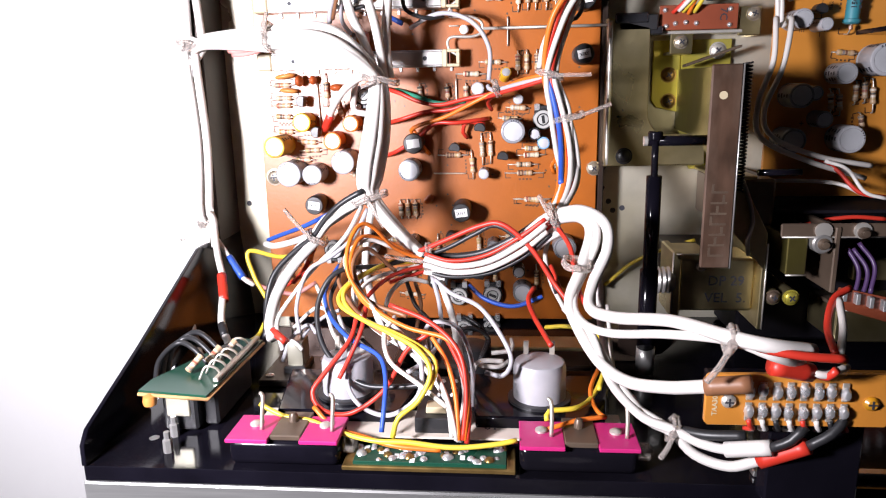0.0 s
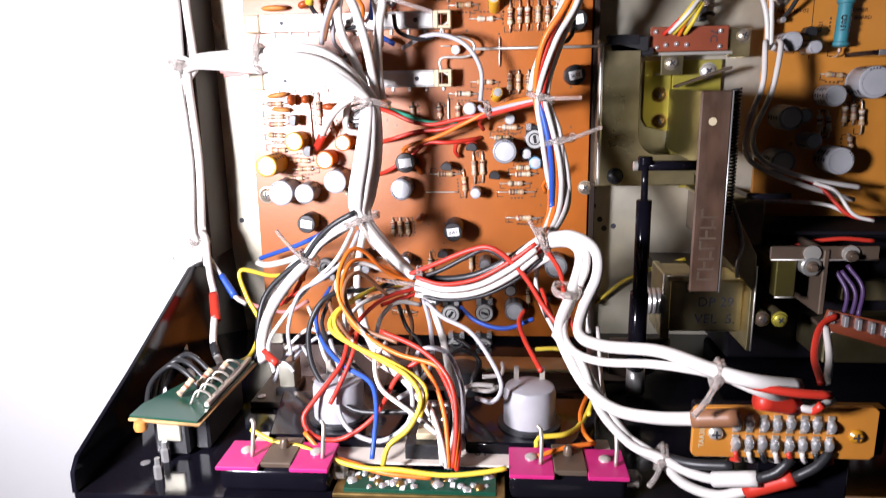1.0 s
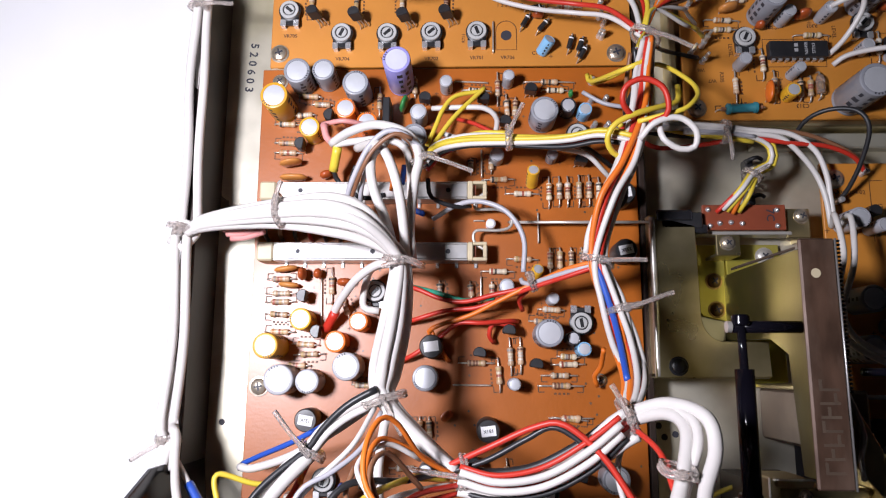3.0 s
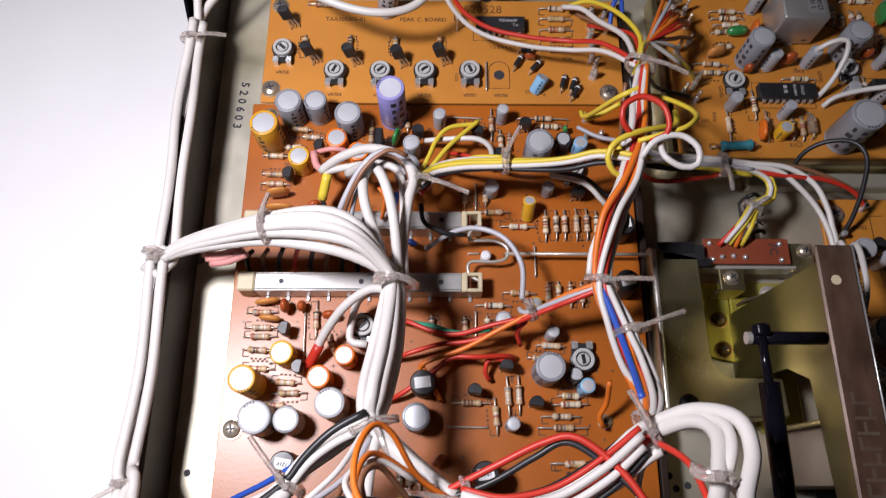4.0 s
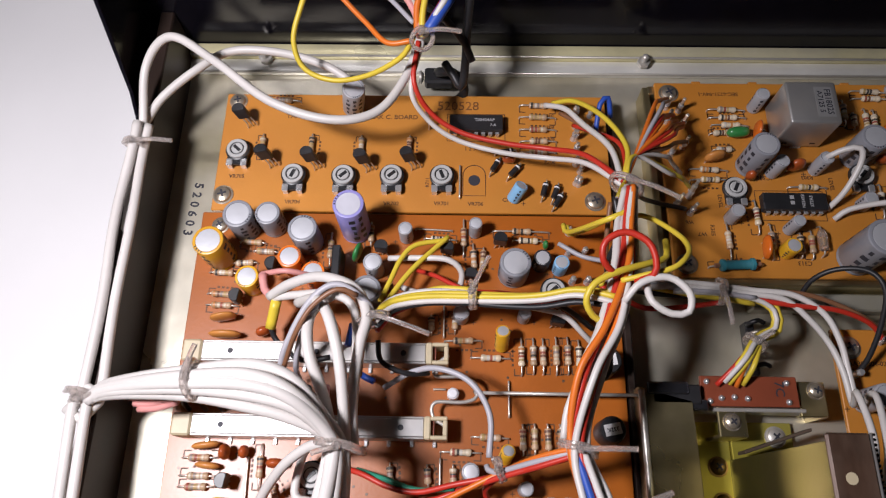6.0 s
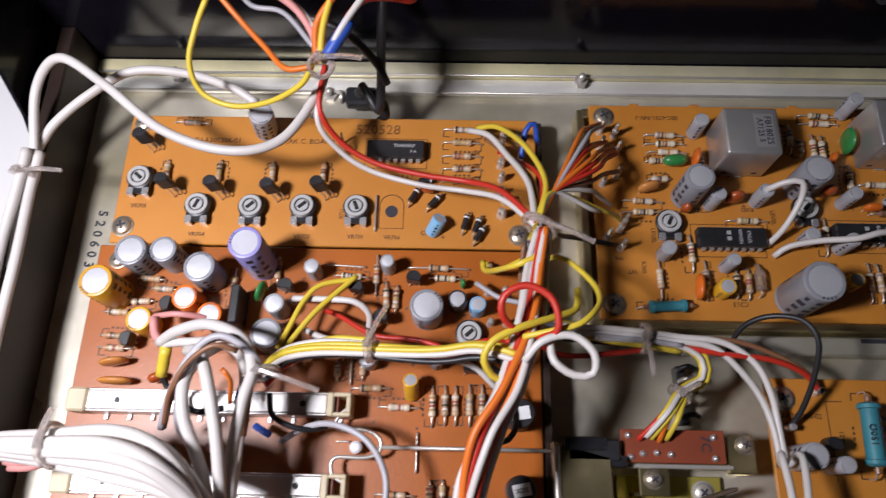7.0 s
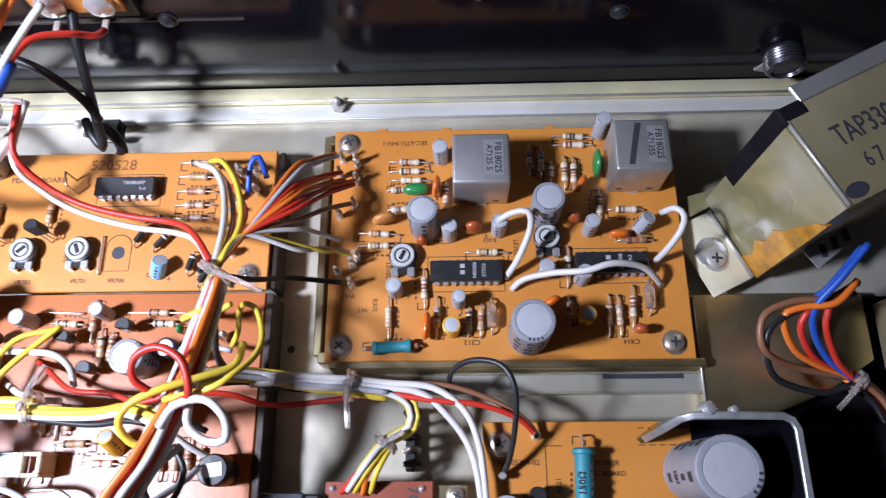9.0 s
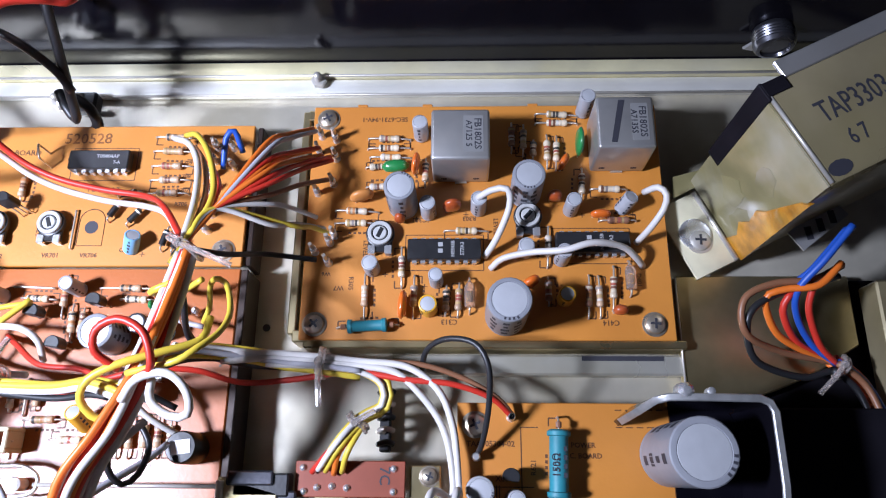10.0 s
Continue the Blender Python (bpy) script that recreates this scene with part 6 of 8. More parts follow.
wire(side, "yellow", 0.9, [(-52.4, 15.8, 18), (-65.1, 13.6, 24), (-77.7, 16.9, 28), (-75.5, 6.8, 30), (-69.2, -3.9, 34), (-69.8, -12.3, 44), (-72.3, -13.6, 50)])
tie(side, -99.6, 96.9, 13, (0, 1, 0), 4.2, (8, 3, 0))
tie(side, -99.5, 25.9, 15, (0.1, 1, 0), 4.0, (-10, -6, 1))
tie(side, -99.5, 182.5, 14, (0.2, 1, 0), 4.0, (14, 0, 0))
tie(side, -101.3, 98.9, 13, (0.2, 1, 0), 4.5)
trunk = harness("main_harness", "bundle of thick white screened cables laced over the board")
wire(trunk, "white", 1.65, [(-97.5, 96.5, 16), (-93, 100.5, 17.9), (-78.5, 101.3, 28.5), (-58.6, 101.3, 41), (-41.5, 102.2, 45), (-30.7, 98.3, 44), (-23.1, 88.5, 39.8), (-21.8, 81.3, 38.2), (-24.6, 64.3, 40), (-26.8, 49.8, 44), (-25.1, 41.8, 44.9), (-14.4, 31.9, 54.9), (-3, 23.5, 62.9)])
wire(trunk, "white", 1.65, [(-97.5, 96.5, 16), (-92.6, 99.7, 18.8), (-77.9, 100, 30), (-57.6, 99.3, 44), (-42.1, 99.1, 48), (-31.5, 95.7, 47), (-22.9, 87.7, 41.6), (-20.9, 81.2, 39.4), (-22, 64.4, 43), (-24.1, 50.1, 47), (-24.3, 42, 45.8), (-13.8, 32.1, 55.8), (-2.6, 23.7, 63.8)])
wire(trunk, "white", 1.65, [(-97.5, 96.5, 16), (-92.5, 99, 18.8), (-77.9, 98.9, 30), (-57.6, 97.5, 44), (-41.3, 96.5, 48), (-30.7, 93.5, 47), (-22.8, 87.1, 41.6), (-20.2, 81.2, 39.4), (-21.8, 64.4, 43), (-23.9, 50.1, 47), (-23.5, 42, 45.8), (-13.3, 32.1, 55.8), (-2.3, 23.7, 63.8)])
wire(trunk, "white", 1.65, [(-97.5, 96.5, 16), (-92.7, 98.5, 18.2), (-78.2, 98, 29), (-58.1, 96.3, 42), (-41, 94.3, 46), (-30.2, 91.6, 45), (-23, 86.6, 40.4), (-19.5, 81.3, 38.6), (-19.8, 64.4, 41), (-22, 50, 45), (-22.9, 42, 45.2), (-12.9, 32.1, 55.2), (-2, 23.6, 63.2)])
wire(trunk, "white", 1.65, [(-97.5, 96.5, 16), (-93.2, 98, 17), (-78.9, 97.2, 27), (-59.2, 95.2, 38), (-43.1, 92.2, 42), (-32.2, 89.8, 41), (-23.3, 86.2, 38), (-18.9, 81.4, 37), (-18.1, 64.3, 37), (-20.3, 49.7, 41), (-22.4, 41.8, 44), (-12.4, 31.9, 54), (-1.7, 23.3, 62)])
wire(trunk, "white", 1.65, [(-97.5, 96.5, 16), (-93.5, 100.4, 16.4), (-79.4, 101.1, 26), (-60, 101.2, 36), (-43, 101.6, 40), (-32, 98.7, 39), (-23.5, 90.1, 36.8), (-18.2, 81.4, 36.2), (-18.1, 64.3, 35), (-20.4, 49.5, 39), (-21.7, 41.7, 43.4), (-11.9, 31.8, 53.4), (-1.4, 23.2, 61.4)])
wire(trunk, "white", 1.6, [(-21.4, 81.4, 27), (-25.1, 96.1, 33), (-29.2, 106.9, 37), (-30.5, 115.9, 36), (-29.5, 122.8, 30), (-27.8, 128.4, 20)])
wire(trunk, "white", 1.6, [(-18.8, 82, 29), (-19.9, 98.7, 36), (-21.9, 109.5, 39), (-25.5, 118.8, 37), (-30.4, 124.4, 30), (-37.9, 126.8, 18)])
wire(trunk, "white", 1.6, [(-16.9, 82.8, 28), (-17.8, 96.5, 31), (-16.4, 111, 32), (-15.1, 119.7, 31), (-19.3, 128.1, 29), (-30.2, 132.9, 25), (-40.5, 132.1, 20), (-47.9, 129.8, 14)])
wire(trunk, "white", 1.3, [(-47, 129.5, 14), (-38.2, 129.3, 18), (-26.8, 127.8, 24), (-19.5, 122.4, 26), (-18.2, 106.2, 25), (-18.1, 88.5, 26)])
wire(trunk, "brown", 0.9, [(-42.1, 105.8, 16), (-37.9, 113.9, 24), (-30.9, 124.2, 31), (-23.5, 127.8, 31), (-16.7, 122, 28), (-16.9, 103.1, 26)])
wire(trunk, "grey", 1.0, [(-41.1, 105.2, 20), (-38.3, 111.9, 26), (-31.6, 123.4, 31), (-23.9, 128, 33), (-15.5, 123.6, 31), (-13.2, 118.1, 28)])
wire(trunk, "pink", 1.3, [(-51.3, 137.6, 13), (-49.9, 132.3, 13), (-47, 129.8, 14)])
wire(trunk, "pink", 0.9, [(-52.4, 138.6, 10), (-43.9, 138.4, 14), (-36.2, 138.3, 10)])
sleeve(trunk, "yellow", 1.7, [(-45.7, 128.6, 14), (-48, 121.2, 9)])
wire(trunk, "black", 0.9, [(-48.1, 122, 9), (-46.2, 117.5, 6), (-37.2, 111.3, 8), (-28.8, 112.3, 8)])
wire(trunk, "black", 0.8, [(-12.8, 115.1, 20), (-11.6, 109.1, 18), (-4, 106.1, 16), (2.1, 107.1, 12)])
wire(trunk, "grey", 0.9, [(-11.4, 103.3, 8), (-2.6, 107.1, 14), (5.7, 107.3, 18), (14.7, 103, 20), (20, 94, 20), (19.8, 82.4, 20)])
sleeve(trunk, "blue", 1.0, [(-21.9, 113.7, 18), (-21.3, 120.8, 16)])
sleeve(trunk, "blue", 1.0, [(-19.6, 107.7, 6), (-14.8, 105.1, 8)])
wire(trunk, "brown", 0.75, [(-38.8, 106.1, 24), (-33.6, 112.9, 36), (-28.8, 119.4, 40), (-22.1, 123.6, 42), (-16.7, 122.6, 40)])
wire(trunk, "grey", 0.8, [(-27.4, 121.6, 38), (-32.1, 114.9, 34), (-35.4, 106.1, 24), (-34.4, 101.4, 14)])
wire(trunk, "black", 0.7, [(-38.2, 119.6, 20), (-40.9, 114.3, 14), (-37.6, 109.7, 12)])
wire(trunk, "orange", 0.7, [(-27.6, 121.9, 18), (-25.3, 119, 16), (-26.6, 113.6, 10)])
wire(trunk, "white", 1.5, [(-21.4, 83.4, 26), (-28.4, 84.9, 22), (-36.2, 80.9, 18), (-42.5, 74.8, 12), (-47.3, 68.3, 6)])
sleeve(trunk, "red", 1.7, [(-45.7, 69.8, 8), (-49.9, 63.8, 3)])
wire(trunk, "white", 1.3, [(-21.5, 84.9, 25), (-31.7, 84.7, 14), (-35.1, 80.3, 8), (-35.9, 71.7, 7), (-30.1, 70.1, 8)])
for k, c in enumerate(("black", "brown", "black", "red", "black", "brown", "black", "black", "pink")):
    x = -73 + 5.4 * k
    wire(trunk, c, 0.8, [(x, 96.8, 0.5), (x + 0.4, 97.6, 6), (x + 1.6, 99.2, 11), (x + 4, 100.2, 14 + 1.4 * k)])
for k in range(3):
    wire(trunk, "pink", 1.1, [(-84 + 1.5 * k, 97.5 - 1.6 * k, 18), (-78 + 1.5 * k, 96.8 - 1.2 * k, 20), (-70 + k, 97.6 - k, 24)])
tie(trunk, -19.2, 82.9, 37, (0.2, 1, 0), 6.5, (-6, -2, 2), flat=0.7)
tie(trunk, -23.4, 41.8, 46, (0.3, -1, 0), 6.5, (6, -10, 2), flat=0.7)
tie(trunk, -58.8, 99, 40, (1, 0.1, 0), 6.5, (2, 8, 1), flat=0.8)
tie(trunk, -13.4, 119.6, 28, (0.3, -1, 0), 4.5, (16, -5, -2))
loom = harness("colour_loom", "loom of orange, white, red and yellow wires laced across the boards")
wire(loom, "orange", 0.98, [(61.7, 159.3, 34), (60.3, 147.2, 35.7), (57.8, 133.1, 39.2), (52.2, 114.7, 41.4), (46.3, 101.8, 41.2), (42.5, 84.9, 35.9), (46.4, 71.1, 37.5), (47.1, 58.8, 43.6), (46.2, 47.8, 54.8), (41.3, 37, 66.2)])
wire(loom, "white", 0.98, [(61.5, 158.3, 35.3), (59.3, 146.4, 36.9), (57.6, 132.3, 40.2), (53.3, 115.3, 42.4), (46.1, 102.4, 42.8), (40.8, 84.3, 37), (42.3, 70.6, 37.3), (44, 58.3, 42.2), (45.2, 47.3, 54.1), (40.8, 37.7, 66.3)])
wire(loom, "orange", 0.98, [(61.9, 159.1, 35.3), (59.9, 147.2, 36.9), (57, 131.8, 40.5), (49.5, 114.7, 42.6), (42, 102.2, 41.2), (39.9, 85.2, 34.9), (42.6, 71.3, 35.7), (44.3, 57.8, 42.2), (44.5, 46.9, 54.3), (40.4, 37.2, 65.6)])
wire(loom, "red", 0.98, [(60.8, 158.9, 34.8), (58.7, 147, 36), (55.7, 133.1, 38.6), (50, 116.1, 39.9), (43.7, 102, 39.7), (40.4, 84.8, 34.9), (43.4, 70.9, 36), (46.4, 58.6, 41.6), (47, 47.5, 52.8), (42.7, 36.8, 64.9)])
wire(loom, "white", 0.98, [(59.5, 158.5, 34.5), (56.5, 147, 34.7), (54, 133, 37.2), (48.9, 115.7, 39.5), (42.6, 102.7, 39.8), (39.8, 85.6, 34.4), (43.8, 70.5, 33.8), (48.3, 58, 38.8), (49.3, 47, 51.5), (44.2, 37.4, 64.5)])
wire(loom, "white", 0.98, [(60.1, 159.8, 33.5), (57, 147.9, 34.4), (54.2, 132.5, 37.6), (48.5, 115.3, 39), (43.5, 102.6, 37.7), (43, 85.3, 32.8), (48.2, 71.3, 33.6), (50.9, 58.9, 39.8), (50, 46.7, 51.7), (43.5, 37, 64.3)])
wire(loom, "white", 0.98, [(60.1, 159.1, 33.8), (57.5, 147.4, 34.5), (56.6, 133.5, 36.9), (52.2, 116.2, 38.4), (46.9, 102, 38.7), (43.2, 84.7, 34.2), (46.8, 70.8, 34.9), (49.8, 58.5, 40.6), (49.5, 47.5, 52.9), (43.7, 37.9, 65.8)])
wire(loom, "white", 0.98, [(60.6, 160.3, 32.9), (59.6, 147.4, 33), (59.1, 133.2, 36), (54.2, 115.8, 38.4), (48.8, 102.8, 38.2), (44.4, 85.6, 33.4), (48.5, 70.4, 34.1), (51.3, 58.1, 41.3), (49.8, 47.4, 55.3), (43.5, 37.9, 67.7)])
wire(loom, "white", 0.98, [(63, 159.8, 33), (61.7, 147.9, 34), (60, 133.8, 36.7), (54.4, 115.3, 38.2), (48.3, 102.4, 38.3), (44.3, 85.1, 34.5), (48.7, 71.3, 37.4), (49, 59.1, 44.9), (47.6, 47.1, 56.8), (42.3, 37.5, 67.9)])
wire(loom, "red", 0.98, [(61.9, 159.1, 33.6), (59.9, 147.4, 34.4), (59, 133.2, 37.2), (53.7, 115.9, 39.8), (47.1, 102.8, 40.8), (42.4, 84.5, 36.2), (45.2, 70.8, 37.6), (47.3, 58.5, 43.7), (48.1, 47.7, 55.6), (42.7, 38, 67)])
wire(loom, "blue", 0.98, [(40.8, 85, 35), (44.5, 69.2, 39), (45.6, 58.6, 45), (45, 47.4, 56)])
wire(loom, "white", 0.98, [(44, 82.2, 35), (48.6, 69.2, 38), (51, 58.6, 44), (50.6, 47.3, 53), (43.6, 38.2, 66)])
wire(loom, "white", 0.98, [(43.1, 83.1, 36), (46.8, 69.2, 40), (48.6, 58.7, 46), (48.1, 47.4, 55), (42.7, 38.4, 67)])
wire(loom, "orange", 0.74, [(57.3, 155.6, 34), (60.5, 162.4, 33), (65.2, 172.5, 29), (74.9, 195.1, 22), (79.4, 202.1, 14.5), (84.7, 207.9, 7)])
wire(loom, "grey", 0.74, [(57.3, 155.6, 34), (60.5, 162.4, 33), (65.2, 172.5, 29), (76.6, 193.3, 23), (80.6, 201.1, 14.5), (85.4, 207.6, 6)])
wire(loom, "orange", 0.74, [(57.3, 155.6, 34), (60.5, 162.4, 33), (65.2, 172.5, 29), (75.9, 187.6, 23), (80, 195, 14.5), (84.9, 201.1, 6)])
wire(loom, "red", 0.74, [(57.3, 155.6, 34), (60.5, 162.4, 33), (65.2, 172.5, 29), (78, 184.2, 24), (83.5, 192.3, 14.5), (90.1, 199.2, 5)])
wire(loom, "red", 0.74, [(57.3, 155.6, 34), (60.5, 162.4, 33), (65.2, 172.5, 29), (78.9, 182.5, 24), (84.2, 191, 14), (90.5, 198.5, 4)])
wire(loom, "brown", 0.74, [(57.3, 155.6, 34), (60.5, 162.4, 33), (65.2, 172.5, 29), (77.5, 179.9, 21), (83.4, 186.1, 13.5), (90, 191.1, 6)])
wire(loom, "orange", 0.74, [(57.3, 155.6, 34), (60.5, 162.4, 33), (65.2, 172.5, 29), (77.4, 185.5, 25), (82, 193, 15.5), (87.7, 199.3, 6)])
wire(loom, "red", 0.74, [(57.3, 155.6, 34), (60.5, 162.4, 33), (65.2, 172.5, 29), (76, 189.3, 23), (80.9, 196.2, 14.5), (86.7, 201.8, 6)])
wire(loom, "white", 0.74, [(57.3, 155.6, 34), (60.5, 162.4, 33), (65.2, 172.5, 29), (77.5, 177.4, 20), (82, 179, 12.5), (87.1, 179.2, 5)])
wire(loom, "white", 0.74, [(57.3, 155.6, 34), (60.5, 162.4, 33), (65.2, 172.5, 29), (78, 171.3, 20), (83.4, 174.4, 12), (89.6, 175.9, 4)])
wire(loom, "yellow", 0.74, [(57.3, 155.6, 34), (60.5, 162.4, 33), (65.2, 172.5, 29), (83, 172.8, 15), (86.5, 174.6, 9), (90.3, 175, 3)])
wire(loom, "black", 0.8, [(59.9, 160.8, 31), (67, 162.1, 22), (74.2, 166, 10), (87.7, 166.1, 4)])
wire(loom, "white", 1.0, [(59.3, 161.7, 33), (58.3, 177, 26), (52.6, 192.9, 14), (47.5, 201.4, 10), (41, 205.4, 6)])
wire(loom, "yellow", 0.9, [(59.8, 161.7, 33), (63.3, 176.6, 27), (58.6, 191.8, 20), (50.7, 203.2, 12), (44, 206.9, 5)])
wire(loom, "brown", 0.8, [(59.8, 162, 32), (60.1, 177.9, 24), (53, 194.8, 10), (46.8, 203.4, 4)])
wire(loom, "red", 0.8, [(60.1, 162, 32), (62.7, 180.4, 22), (55.6, 193.3, 9), (51.4, 199, 3)])
wire(loom, "red", 0.9, [(59.8, 161.7, 33), (50.2, 174.2, 26), (40.6, 180.8, 18), (26, 183.9, 16), (11.2, 187.9, 16), (0.9, 192.9, 20), (-4.6, 199.6, 28), (-3.4, 212.6, 32)])
wire(loom, "white", 0.9, [(59.5, 161, 32), (50.7, 172.4, 24), (40.7, 178.4, 16), (26.1, 181.3, 14), (10.3, 185.9, 14), (0.3, 191, 18), (-5.6, 197.8, 26), (-2.1, 213.4, 31)])
sleeve(loom, "blue", 0.9, [(58.2, 193.8, 8), (59.5, 202.2, 12), (62.2, 204.1, 13), (63.7, 199.4, 8)])
tie(loom, 60.3, 160.1, 33, (0.6, 1, 0), 5.0, (14, -6, 0))
wire(loom, "red", 0.95, [(53.1, 128, 43), (49, 131.3, 47), (49.5, 135.8, 49), (54.6, 138.1, 50), (60.2, 135.6, 50), (62.3, 131, 49), (62, 127.3, 47), (58.1, 126.6, 43)])
wire(loom, "yellow", 0.8, [(54.5, 127.2, 42), (61, 128.2, 44.5), (67.5, 129.6, 46), (71.3, 132.6, 45), (74.1, 136.6, 41), (74.6, 141.9, 36), (72.1, 148.3, 30), (68.7, 153.4, 25), (65.1, 154.9, 23), (62.6, 153.4, 19), (61.2, 149.5, 14), (58.5, 146, 10)])
wire(loom, "yellow", 0.95, [(69.7, 141.9, 35), (68.8, 136, 37), (62.2, 132.5, 41), (53.8, 129.2, 44), (46.9, 125.6, 44), (44.8, 121, 42), (48.2, 117.1, 39), (53.8, 118.6, 39)])
wire(loom, "white", 1.0, [(54.6, 121, 43), (58.8, 125.4, 46), (65.8, 126.6, 47), (70.8, 122.5, 47), (70.8, 117.9, 45), (66.4, 117.6, 44), (61.7, 120.9, 44), (60.9, 125.9, 43)])
wire(loom, "yellow", 0.9, [(60.5, 151.3, 35), (52.7, 148.9, 32), (46.9, 155.3, 8), (46, 159.7, 4)])
bundle(loom, ["yellow", "yellow", "white", "black", "red", "white"], [(54, 122.2, 39), (43.5, 124.8, 36), (32.6, 124.7, 32), (14.4, 126.6, 28), (1.5, 126.5, 26), (-8.5, 123.9, 25), (-13.2, 117.6, 28)], 0.85, 0.9, 0.8, 7)
wire(loom, "yellow", 0.9, [(14.4, 128.9, 27), (3.5, 129.4, 25), (-6.8, 126.4, 20), (-13.5, 125.6, 14)])
wire(loom, "yellow", 0.9, [(7.3, 152.7, 9), (-3.2, 141.1, 12), (-9.4, 132.3, 13), (-14.3, 123, 16)])
wire(loom, "yellow", 0.85, [(7.3, 152, 8), (-3.4, 149.2, 10), (-8, 143.6, 11), (-10.6, 136.8, 12), (-13.5, 128.8, 14)])
wire(loom, "white", 1.0, [(-12.2, 146, 6), (-1.1, 144.8, 10), (7.4, 143.9, 11), (11.7, 140.7, 9), (11.2, 135.9, 4)])
wire(loom, "white", 1.0, [(-7.7, 136.3, 5), (-1.1, 133.1, 9), (7.5, 130.9, 14), (15.8, 130, 18)])
wire(loom, "grey", 0.8, [(43.8, 152, 6), (50.9, 146.9, 8), (58.1, 144.9, 9)])
wire(loom, "yellow", 0.9, [(47.3, 159.2, 4), (47.8, 156, 5), (51.8, 155.7, 9), (58.2, 157.3, 14)])
wire(loom, "white", 0.9, [(31.1, 126.8, 18), (42.3, 124.4, 17), (48.9, 119.3, 14), (55.1, 115.2, 8)])
wire(loom, "black", 0.9, [(31.2, 128.1, 17), (42.6, 127.5, 15), (53, 122.6, 8)])
wire(loom, "red", 0.8, [(-3, 143.8, 0.5), (3.1, 140.5, 5), (13.9, 134, 10), (26.4, 132.5, 12), (36.4, 129, 15)])
tie(loom, 14.4, 127, 28, (1, 0, 0), 4.0, (5, 10, 1))
tie(loom, 41.9, 83.5, 34, (0.3, 1, 0), 5.0, (14, 0, 1))
tie(loom, 48.8, 68.3, 37, (-0.2, 1, 0), 5.5, (14, 5, 0))
wire(loom, "orange", 0.85, [(42, 84.2, 33), (33.3, 82.4, 27), (24.1, 79, 19), (12.2, 73.4, 15), (1.9, 68.5, 11), (-8.7, 65.3, 8), (-12.6, 63.1, 7), (-11.1, 60.3, 4)])
wire(loom, "red", 0.85, [(41.2, 82.3, 32), (31.4, 79.5, 26), (22.2, 77.6, 18), (10.2, 75.4, 14), (-0.3, 73.3, 10), (-8.9, 74.7, 8), (-17.6, 78.4, 6), (-25.9, 80.6, 1)])
wire(loom, "grey", 0.85, [(41.2, 83.3, 32), (31.4, 80.9, 26), (21.2, 78.6, 18), (19.2, 80.6, 16)])
wire(loom, "red", 0.85, [(40.4, 81.9, 31), (26, 78.1, 22), (12.3, 74.1, 12), (4, 71.3, 9), (-6.7, 70.4, 7), (-16.3, 67.7, 6), (-23.4, 65.8, 1)])
wire(loom, "green", 0.85, [(10.2, 74.5, 12), (-0.3, 73.9, 9), (-8.9, 76.4, 8), (-19.2, 79.6, 1)])
wire(loom, "red", 0.85, [(19, 67.2, 1), (15.6, 66.9, 6), (6.1, 66, 9), (-2.4, 65.8, 8), (-9.7, 60.4, 7), (-18.4, 54.8, 5), (-24.2, 52.3, 1)])
wire(loom, "red", 0.85, [(21.4, 76.6, 15), (19, 74.2, 10), (20.5, 70.8, 5)])
wire(loom, "orange", 0.85, [(-12, 63.5, 6), (-8.7, 57.1, 5), (-5.7, 52.7, 2)])
wire(loom, "red", 0.85, [(17.8, 65, 5), (10.3, 66, 6), (8.7, 61.7, 4), (10.4, 59.5, 2)])
wire(loom, "orange", 0.85, [(46.2, 56.9, 18), (46.5, 51.2, 10), (45, 47.8, 6), (46.4, 44.5, 4)])
tie(loom, 22.1, 79.2, 19, (1, 0.3, 0), 3.2, (0.1, 0.1, 0))
bundle(loom, ["yellow", "grey", "white", "yellow", "red", "black"], [(52.7, 128.5, 34), (58.2, 135.3, 22), (69.6, 136.6, 12), (83.4, 134.9, 11), (92.8, 134.2, 11), (103.5, 132.8, 10)], 0.85, 0.95, 0.5, 9)
bundle(loom, ["yellow", "yellow", "grey", "white"], [(78, 135.6, 11.5), (92, 134.6, 11), (103.5, 132.8, 10), (109.7, 129.2, 9), (109.8, 123.3, 8), (103.8, 119.6, 8), (98.5, 112.9, 10), (94.1, 107.2, 5)], 0.8, 0.95, 0.5, 10)
wire(loom, "red", 0.8, [(102.4, 118.8, 8), (95.6, 111.5, 9), (90.6, 106.3, 5)])
wire(loom, "yellow", 0.8, [(104.6, 119.1, 8), (100.8, 111.5, 10), (98.7, 106.4, 5)])
wire(loom, "orange", 0.8, [(103.8, 118.8, 8), (98.4, 111.5, 9), (96.5, 105.8, 5)])
wire(loom, "white", 1.0, [(66, 134.5, 14), (80, 135.6, 12.5), (92.8, 134.8, 12), (103.6, 133.8, 11), (112.9, 132, 11), (119.8, 126.2, 10), (125.2, 118.8, 9), (127.8, 110.3, 9), (128.3, 100.2, 10), (123.3, 101.5, 22), (120.8, 86.9, 30), (115.4, 72.7, 34), (117.9, 60.1, 32), (137.5, 50.8, 26), (161.3, 43.5, 20)])
